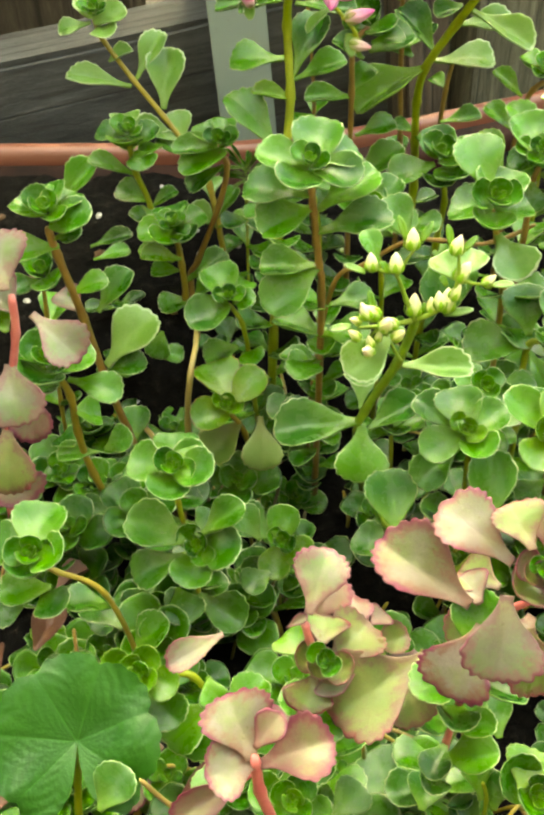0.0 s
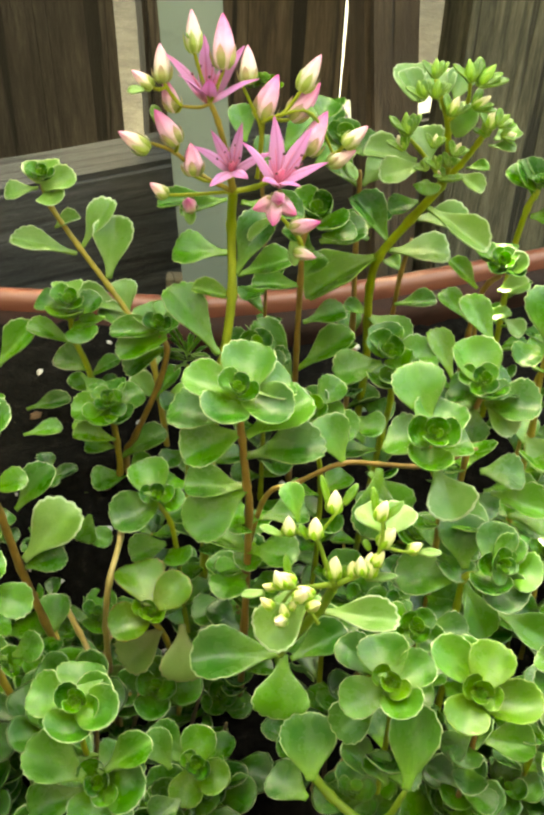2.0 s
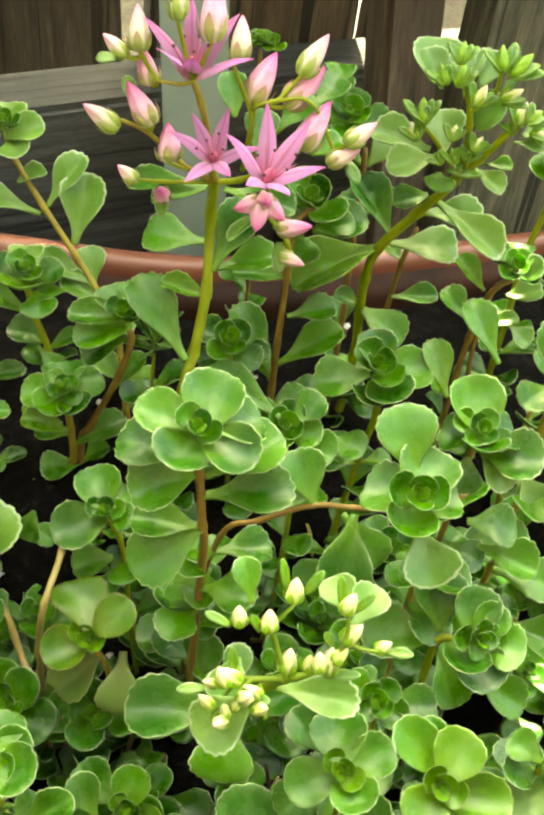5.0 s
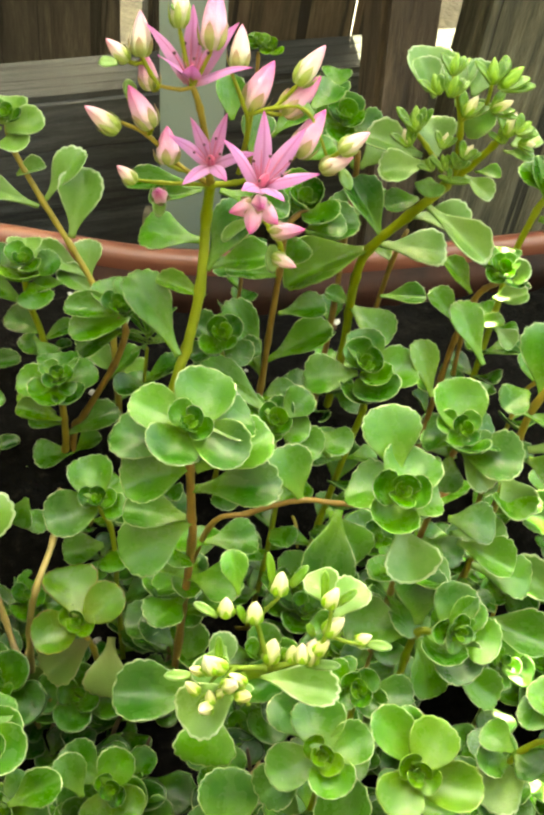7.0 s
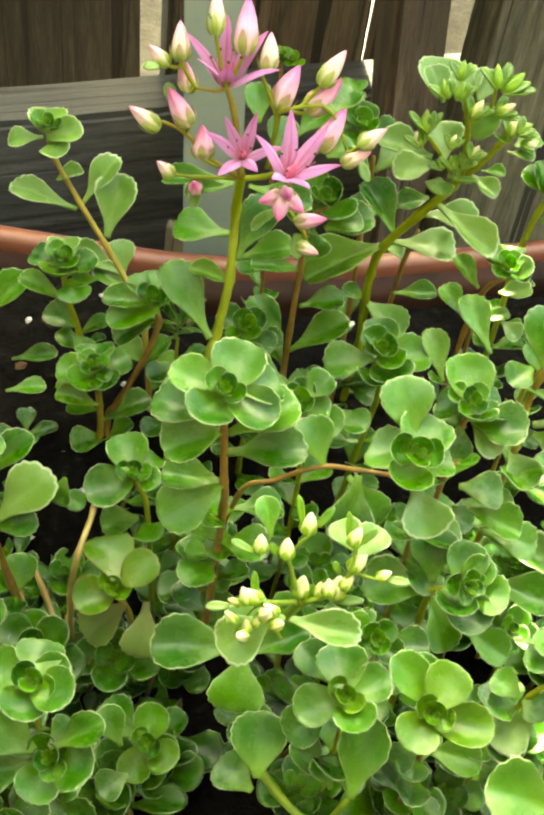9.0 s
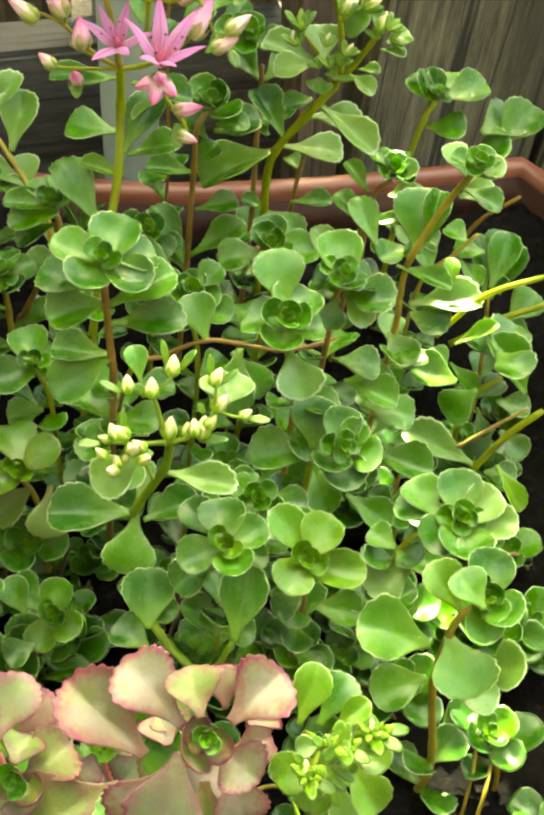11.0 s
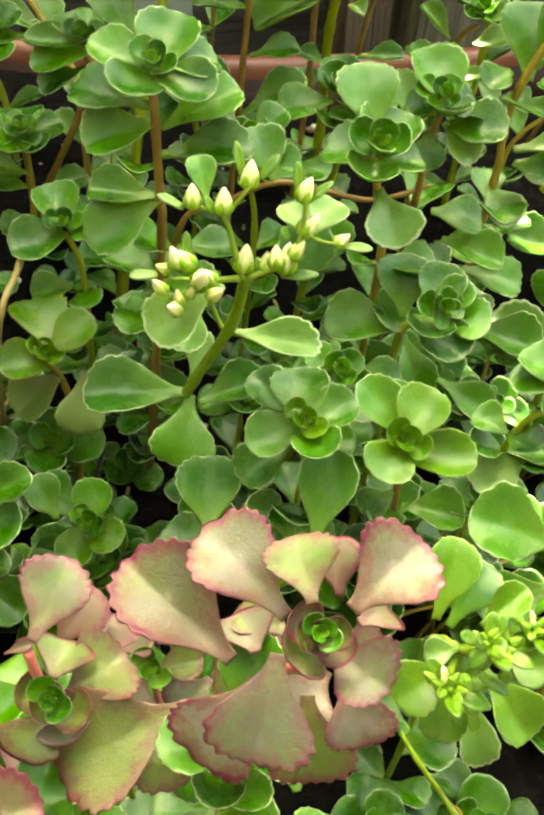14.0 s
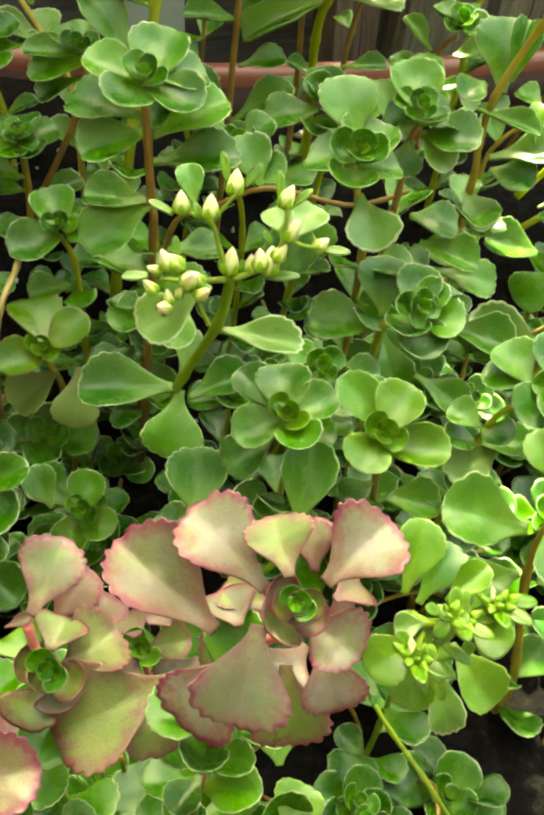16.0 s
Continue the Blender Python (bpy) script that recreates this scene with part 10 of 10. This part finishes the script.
p = shoot("sedum_plant", "green stonecrop rosette at the front of the planter", (0.0530, 0.1300, 0.2100), "stonecrop shoots in the planter")
leaf(p, (0.0532, 0.1300, 0.2372), 63, 7, 14, 11.6, 8.5, "green", "spoon")
leaf(p, (0.0532, 0.1300, 0.2372), 242, 3, -8, 13.4, 11.6, "deep", "spoon")
leaf(p, (0.0535, 0.1300, 0.2261), 139, 32, -2, 11.8, 9.8, "deep", "flat")
leaf(p, (0.0533, 0.1300, 0.2149), 23, 3, -7, 14.7, 11.1, "green", "spoon")
leaf(p, (0.0533, 0.1300, 0.2149), 198, 37, 12, 12.2, 10.8, "deep", "spoon")
stalk(p, [(0.0530, 0.1300, 0.2050), (0.0536, 0.1300, 0.2245), (0.0530, 0.1300, 0.2439), (0.0511, 0.1300, 0.2526)], 0.54, 0.49, "green", "stem")
leaf(p, (0.0517, 0.1300, 0.2439), 102, 44, -4, 12.8, 8.9, "green", "spoon")
leaf(p, (0.0556, 0.1300, 0.2387), 95, 44, -2, 10.3, 7.7, "green", "flat")
leaf(p, (0.0605, 0.1300, 0.2489), 69, 15, 8, 10.9, 11.3, "lime", "flat")
rosette(p, (0.0646, 0.1300, 0.2464), 27, -90, 20, 11.5, 3, "green")
leaf(p, (0.0601, 0.1500, 0.2386), 105, 21, -5, 10.9, 10.9, "deep", "flat")
leaf(p, (0.0350, 0.1350, 0.2290), 119, 16, -10, 17.3, 17.4, "deep", "flat")
leaf(p, (0.0376, 0.1300, 0.2388), 74, 13, 6, 9.7, 10.3, "green", "flat")

p = shoot("sedum_plant", "green stonecrop rosette at the front of the planter", (0.0058, 0.1180, 0.2100), "stonecrop shoots in the planter")
leaf(p, (0.0059, 0.1180, 0.2486), 5, 26, 6, 10.2, 8.5, "deep", "spoon")
leaf(p, (0.0059, 0.1180, 0.2486), 222, 5, -3, 14.8, 13.2, "deep", "spoon")
leaf(p, (0.0060, 0.1180, 0.2378), 92, 21, 8, 13.4, 11.7, "deep", "spoon")
leaf(p, (0.0060, 0.1180, 0.2378), 282, 5, -4, 10.7, 8.7, "green", "flat")
leaf(p, (0.0060, 0.1180, 0.2271), 23, 2, -11, 11.5, 8.3, "deep", "spoon")
leaf(p, (0.0060, 0.1180, 0.2271), 193, 12, -2, 12.3, 8.9, "deep", "spoon")
leaf(p, (0.0059, 0.1180, 0.2163), 289, 34, -12, 11.1, 8.3, "deep", "flat")
stalk(p, [(0.0058, 0.1180, 0.2050), (0.0060, 0.1180, 0.2300), (0.0058, 0.1180, 0.2550), (0.0052, 0.1180, 0.2646)], 0.51, 0.46, "green", "stem")
rosette(p, (0.0052, 0.1180, 0.2671), 27, -90, 20, 10.3, 4, "green")
leaf(p, (-0.0086, 0.1180, 0.2671), 126, 4, -13, 9.7, 10.3, "green", "flat")
leaf(p, (0.0146, 0.1180, 0.2599), 42, 12, 16, 9.8, 9.4, "deep", "flat")
leaf(p, (-0.0379, 0.1180, 0.2625), 55, 27, 12, 11.3, 10.5, "deep", "flat")
stalk(p, [(-0.0223, 0.1180, 0.2527), (-0.0131, 0.1180, 0.2695), (-0.0038, 0.1180, 0.2784)], 1.12, 1.03, "red", "stem")
stalk(p, [(-0.0137, 0.1180, 0.2576), (-0.0214, 0.1180, 0.2648), (-0.0274, 0.1180, 0.2763)], 0.55, 0.55, "straw", "stem")

p = shoot("needle_leaved_sprig", "tuft of narrow needle-like green leaves", (-0.0079, 0.3200, 0.2100))
leaf(p, (-0.0079, 0.3246, 0.2872), 24, 32, -13, 13.3, 11.7, "green", "flat")
leaf(p, (-0.0079, 0.3246, 0.2872), 222, 5, -9, 10.8, 9.4, "green", "flat")
leaf(p, (-0.0079, 0.3240, 0.2763), 106, 21, 4, 13.2, 9.6, "green", "flat")
leaf(p, (-0.0079, 0.3240, 0.2763), 321, 4, 10, 13.5, 10.3, "green", "spoon")
leaf(p, (-0.0079, 0.3234, 0.2654), 229, 4, -11, 11.6, 8.6, "deep", "spoon")
leaf(p, (-0.0079, 0.3228, 0.2545), 109, 14, -6, 10.7, 7.8, "deep", "flat")
leaf(p, (-0.0079, 0.3228, 0.2545), 312, 3, 11, 12.4, 9.7, "deep", "flat")
leaf(p, (-0.0079, 0.3222, 0.2436), 212, 6, -12, 10.6, 8.3, "deep", "spoon")
leaf(p, (-0.0079, 0.3216, 0.2327), 106, 11, -11, 12.8, 9.8, "deep", "flat")
leaf(p, (-0.0079, 0.3216, 0.2327), 313, 31, 13, 10.8, 8.9, "deep", "spoon")
leaf(p, (-0.0079, 0.3209, 0.2218), 44, 33, -13, 10.7, 8.1, "deep", "spoon")
stalk(p, [(-0.0079, 0.3200, 0.2050), (-0.0079, 0.3225, 0.2493), (-0.0079, 0.3250, 0.2937), (-0.0078, 0.3250, 0.3017)], 0.54, 0.48, "green", "stem")
leaf(p, (-0.0078, 0.3250, 0.3030), 14, 12, 20, 5.3, 1.4, "pale", "spoon")
leaf(p, (-0.0078, 0.3250, 0.3040), 22, 29, 20, 7.6, 1.4, "green", "spoon")
leaf(p, (-0.0079, 0.3250, 0.3050), 46, 34, 15, 9.6, 1.4, "green", "spoon")
leaf(p, (-0.0079, 0.3250, 0.3060), -7, 0, 21, 7.6, 1.4, "pale", "spoon")
leaf(p, (-0.0079, 0.3250, 0.3070), 80, 43, 3, 6.3, 1.3, "green", "spoon")
leaf(p, (-0.0078, 0.3250, 0.3030), 110, 49, -9, 6.9, 1.4, "green", "spoon")
leaf(p, (-0.0078, 0.3250, 0.3040), -124, -46, -12, 2.7, 1.4, "pale", "spoon")
leaf(p, (-0.0079, 0.3250, 0.3050), 142, 37, -18, 11.2, 1.4, "green", "spoon")
leaf(p, (-0.0079, 0.3250, 0.3060), 148, 24, -18, 6.0, 1.4, "green", "spoon")
leaf(p, (-0.0079, 0.3250, 0.3070), -178, 1, -21, 6.1, 1.3, "pale", "spoon")
leaf(p, (-0.0078, 0.3250, 0.3030), 171, 1, -21, 9.6, 1.4, "green", "spoon")
leaf(p, (-0.0078, 0.3250, 0.3040), 174, 9, -21, 11.7, 1.4, "green", "spoon")
leaf(p, (-0.0079, 0.3250, 0.3050), 172, 0, -21, 5.0, 1.4, "pale", "spoon")
leaf(p, (-0.0079, 0.3250, 0.3060), 153, 29, -20, 7.9, 1.4, "green", "spoon")
leaf(p, (-0.0079, 0.3250, 0.3070), 130, 34, -15, 9.8, 1.3, "green", "spoon")
leaf(p, (-0.0078, 0.3250, 0.3030), -148, -26, -18, 5.7, 1.4, "pale", "spoon")
leaf(p, (-0.0078, 0.3250, 0.3040), 101, 42, -5, 5.5, 1.4, "green", "spoon")
leaf(p, (-0.0079, 0.3250, 0.3050), 68, 49, 8, 7.5, 1.4, "green", "spoon")
leaf(p, (-0.0079, 0.3250, 0.3060), -8, -11, 21, 4.1, 1.4, "pale", "spoon")
leaf(p, (-0.0079, 0.3250, 0.3070), 37, 39, 18, 11.9, 1.3, "green", "spoon")
leaf(p, (-0.0078, 0.3250, 0.3030), 25, 22, 19, 5.4, 1.4, "green", "spoon")
leaf(p, (-0.0078, 0.3250, 0.3040), 4, 12, 21, 7.0, 1.4, "pale", "spoon")

p = shoot("curly_rosette_plant", "small curly bright green rosette behind the blossoms", (0.0166, 0.3620, 0.2100))
leaf(p, (0.0167, 0.3714, 0.3032), 75, 10, -3, 12.6, 10.3, "green", "flat")
leaf(p, (0.0167, 0.3714, 0.3032), 229, 5, 2, 12.3, 10.4, "green", "flat")
leaf(p, (0.0169, 0.3705, 0.2932), 152, 29, 11, 12.8, 10.3, "green", "flat")
leaf(p, (0.0171, 0.3695, 0.2833), 77, 15, 0, 11.3, 9.7, "green", "spoon")
leaf(p, (0.0171, 0.3695, 0.2833), 253, 36, 7, 13.3, 9.9, "green", "flat")
leaf(p, (0.0172, 0.3686, 0.2733), 130, 11, 7, 10.6, 8.9, "green", "flat")
leaf(p, (0.0172, 0.3686, 0.2733), 317, 32, -6, 11.1, 8.8, "green", "flat")
leaf(p, (0.0174, 0.3676, 0.2634), 73, 23, 12, 12.8, 9.8, "deep", "spoon")
leaf(p, (0.0174, 0.3676, 0.2634), 256, 11, -10, 15.0, 12.4, "deep", "spoon")
leaf(p, (0.0175, 0.3666, 0.2534), 159, 16, -5, 13.8, 11.2, "deep", "flat")
leaf(p, (0.0175, 0.3666, 0.2534), 303, 24, -7, 10.6, 8.3, "deep", "spoon")
leaf(p, (0.0173, 0.3657, 0.2435), 39, 31, 6, 10.7, 8.4, "deep", "spoon")
leaf(p, (0.0173, 0.3657, 0.2435), 229, 19, 3, 14.2, 10.2, "deep", "spoon")
leaf(p, (0.0171, 0.3647, 0.2335), 147, 18, -12, 12.3, 10.7, "deep", "flat")
leaf(p, (0.0171, 0.3647, 0.2335), 298, 3, 3, 12.5, 10.9, "green", "spoon")
leaf(p, (0.0170, 0.3638, 0.2236), 218, 9, 0, 14.7, 10.8, "green", "spoon")
stalk(p, [(0.0166, 0.3620, 0.2050), (0.0175, 0.3670, 0.2571), (0.0166, 0.3720, 0.3091), (0.0137, 0.3720, 0.3448), (0.0128, 0.3720, 0.3666), (0.0119, 0.3720, 0.3779)], 0.71, 0.58, "brown", "stem")
rosette(p, (0.0118, 0.3720, 0.3801), 20, -90, 0, 4.8, 4, "lime")
rosette(p, (0.0151, 0.3720, 0.3791), 20, -90, 30, 4.5, 3, "lime")
rosette(p, (0.0093, 0.3720, 0.3789), 20, -90, 60, 4.1, 3, "green")


# woody runners that lie on the soil
p = shoot("woody_runner", "bare woody stonecrop runner lying on the soil", (-0.1024, 0.4037, 0.2120), "woody runners in the planter", "stem")
stalk(p, [(-0.1024, 0.4037, 0.2120), (-0.1024, 0.4037, 0.2430), (-0.0822, 0.3774, 0.2470), (-0.0688, 0.3611, 0.2450), (-0.0560, 0.3491, 0.2430), (-0.0513, 0.3548, 0.2360), (-0.0513, 0.3548, 0.2120)], 1.1, 0.90, "dry")
p = shoot("woody_runner", "bare woody stonecrop runner lying on the soil", (-0.0466, 0.2832, 0.2120), "woody runners in the planter", "stem")
stalk(p, [(-0.0466, 0.2832, 0.2120), (-0.0466, 0.2832, 0.2260), (-0.0387, 0.2678, 0.2320), (-0.0329, 0.2574, 0.2320), (-0.0298, 0.2537, 0.2220), (-0.0298, 0.2537, 0.2120)], 1.10, 0.88, "straw")
p = shoot("woody_runner", "bare woody stonecrop runner lying on the soil", (-0.0605, 0.2933, 0.2120), "woody runners in the planter", "stem")
stalk(p, [(-0.0605, 0.2933, 0.2120), (-0.0605, 0.2933, 0.2260), (-0.0504, 0.2759, 0.2300), (-0.0440, 0.2628, 0.2260), (-0.0403, 0.2559, 0.2190), (-0.0403, 0.2559, 0.2120)], 1.00, 0.80, "tan")


# ---- lobed leaf of another plant at the front ----
def lobed_leaf():
    """A round, lobed leaf with sunken veins that fan out from its stalk."""
    m = Mat("lobed_leaf", 0.42, 0.25)
    sep = m.n("SeparateXYZ")
    m.link(m.n("UVMap").outputs[0], sep.inputs[0])
    col = m.ramp(m.noise(60, 4), (0.3, (0.006, 0.044, 0.0015)), (0.7, (0.014, 0.074, 0.003)))
    col = m.mix(m.ramp(sep.outputs[0], (0.012, (0.75, 0.75, 0.75)), (0.03, (0, 0, 0))), col, (0.020, 0.090, 0.008))
    col = m.mix(m.maths("MULTIPLY", m.ramp(sep.outputs[1], (0.0, (1, 1, 1)), (0.16, (0, 0, 0))), 0.35), col, (0.010, 0.070, 0.002))
    m.base(col)
    m.bump(m.mix(0.6, m.noise(420, 4), m.noise(150, 5, 0.7)), 0.35, 0.002)
    m.translucent((0.03, 0.12, 0.004), 0.2)
    plant = shoot("lobed_leaf_plant", "round lobed bright green leaf with veins", (-0.045, 0.120, 0.21), category="plant")
    rings, seg, lobes, R = 20, 210, 7, 0.0205
    verts, uvs, faces = [(0, 0, 0)], [(0, 0)], []
    for i in range(1, rings + 1):
        q = i / rings
        for k in range(seg):
            a = radians(3 + 13 * q) + radians(354 - 26 * q) * k / (seg - 1)
            f = a / (2 * math.pi) * lobes
            vein = abs((f - 0.5) % 1 - 0.5) * 2
            saw = (k / 7.0) % 1
            out = 1 - 0.11 * (1 - abs(math.sin(math.pi * f))) ** 2 - 0.06 * abs(saw - 0.35) - 0.30 * max(0.0, 1 - min(k, seg - 1 - k) / 12) ** 2
            r = R * q * (1 + (out - 1) * q * q)
            side = abs((6.0 * q + 2.2 * vein) % 1 - 0.5) * 2
            z = 0.20 * R * q**0.8 - 0.07 * R * q**4 + 0.0006 * vein**0.5 * q + 0.00035 * side**2 * min(1.0, vein * 4) * q
            z += 0.0018 * q * noise.noise((r * 110 * math.cos(a), r * 110 * math.sin(a), 0)) + 0.0010 * q * q * math.sin(5 * a + 1)
            verts.append((r * math.sin(a), -r * math.cos(a), z))
            uvs.append((vein * q, side if vein > 0.1 else 1.0))
    for k in range(seg - 1):
        faces.append((0, 1 + k, 2 + k))
    for i in range(rings - 1):
        for k in range(seg - 1):
            a = 1 + i * seg + k
            faces.append((a, a + seg, a + seg + 1, a + 1))
    me = mesh_from("leaf", verts, faces, m.m, uvs)
    ob = part("leaf", me, plant)
    ob.matrix_basis = Matrix.Translation(Vector((-0.0445, 0.1335, 0.2655)) - plant.location) @ pose(0, 0, 0, 30, -6, 6)
    stem = stalk(plant, [(-0.045, 0.120, 0.21), (-0.047, 0.128, 0.235), (-0.0445, 0.1335, 0.265)], 1.1, 0.9, "green")


lobed_leaf()


# fallen leaves, dried to brownish red, on the soil
LEAF["dried"] = leaf_material("leaf_dried", (0.060, 0.016, 0.009), (0.115, 0.040, 0.022), (0.045, 0.012, 0.008), (0.12, 0.05, 0.03), 0.86, 0.6, (0.085, 0.030, 0.016), 0.5, 0.15, WARM, 0.04)


def fallen_leaf(x, y, z, az, el, roll, length, width):
    ob = tagged(new("fallen_leaf", blade_for("folded", "dried")), "dried brownish red leaf fallen among the shoots", "leaf", "fallen leaves in the planter")
    ob.matrix_basis = Matrix.Translation((x, y, z)) @ frame_of(az, el, roll) @ Matrix.Diagonal((width / 1000, length / 1000, (width + length) / 2000, 1))


for spec in ((-0.0660, 0.1780, 0.2380, 62, 22, 12, 14.5, 9.5), (-0.0755, 0.1680, 0.2350, 100, 12, -20, 13.0, 9.0), (-0.0700, 0.1330, 0.2320, 70, 10, 15, 14.0, 10.0), (-0.0235, 0.1290, 0.2420, 28, 24, 25, 17.0, 9.0), (-0.0655, 0.2060, 0.2290, 40, 8, -10, 12.0, 8.0)):
    fallen_leaf(*spec)


# ---- the lower mat of shoots between the taller ones ----
def undergrowth():
    rng = random.Random(21)
    made = 0
    while made < 150:
        x, y = rng.uniform(-0.105, 0.165), rng.uniform(0.10, 0.335)
        if x < -0.015 and y > 0.275  or (x < 0.06 and y > 0.315):
            continue
        made += 1
        if x > 0.05 and y < 0.17 and made % 2:
            continue
        full = 0.045 if 0.19 < y < 0.29 and 0.03 < x < 0.13 else 0.013 if x < 0.03 else 0.022
        top = SOIL_Z + rng.uniform(0.012, full if y > 0.16 else 0.017)
        if (x < 0.035 and 0.14 < y < 0.26 and made % 5 > 2) or (x > 0.05 and y < 0.17):
            top = SOIL_Z + rng.uniform(0.003, 0.008)
        p = shoot("sedum_plant", "low shaded green stonecrop shoot in the mat", (x, y, 0.21), G)
        lean = Vector((rng.uniform(-0.012, 0.012), rng.uniform(-0.012, 0.012), 0))
        tip = Vector((x, y, top)) + lean
        stalk(p, [(x, y, 0.207), Vector((x, y, (0.21 + top) / 2)) + lean * 0.3, tip - Vector((0, 0, 0.003))], 1.0, 0.7, rng.choice(["green", "tan", "tan"]), sides=6)
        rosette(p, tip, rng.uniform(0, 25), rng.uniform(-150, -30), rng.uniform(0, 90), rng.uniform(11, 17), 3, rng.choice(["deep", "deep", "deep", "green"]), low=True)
        low = Vector((x, y, (0.215 + top) / 2)) + lean * 0.4
        a = rng.uniform(0, 360)
        for k in range(2):
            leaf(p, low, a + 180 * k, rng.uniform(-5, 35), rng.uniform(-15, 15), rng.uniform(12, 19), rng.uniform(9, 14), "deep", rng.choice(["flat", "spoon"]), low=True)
    # fresher shoots on the open side of the mat
    for k in range(7):
        x, y = rng.uniform(-0.068, 0.004), rng.uniform(0.175, 0.27)
        top = SOIL_Z + rng.uniform(0.018, 0.032)
        p = shoot("sedum_plant", "small green stonecrop sprig in the mat", (x, y, 0.21), G)
        tip = Vector((x + rng.uniform(-0.006, 0.006), y + rng.uniform(-0.008, 0.004), top))
        stalk(p, [(x, y, 0.207), Vector((x, y, (0.21 + top) / 2)), tip - Vector((0, 0, 0.003))], 0.9, 0.6, rng.choice(["green", "tan"]), sides=6)
        rosette(p, tip, rng.uniform(5, 30), -90, rng.uniform(0, 90), rng.uniform(12, 17), 3, rng.choice(["green", "deep"]), low=True)
        a = rng.uniform(0, 360)
        for q in range(4):
            at = Vector((x, y, 0.21)).lerp(tip, 0.45 + 0.25 * (q // 2))
            leaf(p, at, a + 180 * (q % 2) + 90 * (q // 2), rng.uniform(0, 30), rng.uniform(-15, 15), rng.uniform(11, 17), rng.uniform(9, 13), rng.choice(["green", "deep"]), "flat", low=True)
    # small seedlings on the bare soil
    for k in range(26):
        x, y = rng.uniform(-0.075, -0.012), rng.uniform(0.230, 0.315)
        base = soil_height(x, y)
        p = shoot("sedum_plant", "tiny dim stonecrop sprig on the soil", (x, y, base - 0.004), G)
        tip = Vector((x + rng.uniform(-0.004, 0.004), y + rng.uniform(-0.006, 0.002), base + rng.uniform(0.005, 0.011)))
        stalk(p, [(x, y, base - 0.004), tip], 0.7, 0.5, rng.choice(["tan", "dry"]), sides=6)
        a = rng.uniform(0, 360)
        for q in range(4):
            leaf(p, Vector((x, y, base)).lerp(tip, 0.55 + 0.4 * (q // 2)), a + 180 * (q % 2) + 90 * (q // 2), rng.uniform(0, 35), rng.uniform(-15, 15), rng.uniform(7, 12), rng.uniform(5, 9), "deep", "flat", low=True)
    # thin upright stems in the shade of the mat
    for k in range(34):
        x, y = rng.uniform(-0.03, 0.05), rng.uniform(0.15, 0.25)
        p = shoot("bare_stem", "thin bare stonecrop stem rising from the soil", (x, y, 0.21), "bare stems in the planter", "stem")
        top = Vector((x + rng.uniform(-0.008, 0.008), y + rng.uniform(-0.006, 0.006), SOIL_Z + rng.uniform(0.015, 0.032)))
        stalk(p, [(x, y, 0.207), (Vector((x, y, 0.21)) + top) / 2 + Vector((rng.uniform(-0.002, 0.002), 0, 0)), top], 0.75, 0.55, rng.choice(["straw", "tan", "dry"]), sides=6)
    # dry runners lying among the stems
    for k in range(40):
        x, y, a = rng.uniform(-0.09, 0.15), rng.uniform(0.12, 0.33), rng.uniform(0, 6.28)
        d = Vector((math.cos(a), math.sin(a), 0)) * rng.uniform(0.015, 0.03)
        c = Vector((x, y, SOIL_Z + rng.uniform(0.004, 0.014)))
        p = shoot("dry_runner", "thin bare stonecrop runner over the soil", (x, y, 0.21), "dry runners in the planter", "stem")
        stalk(p, [Vector((*(c - d).xy, SOIL_Z - 0.006)), c - d * 0.3, c + d * 0.4 + Vector((0, 0, 0.004)), Vector((*(c + d).xy, SOIL_Z - 0.006))], 0.7, 0.5, rng.choice(["straw", "tan", "brown"]), sides=6)


G = "stonecrop shoots in the planter"
undergrowth()
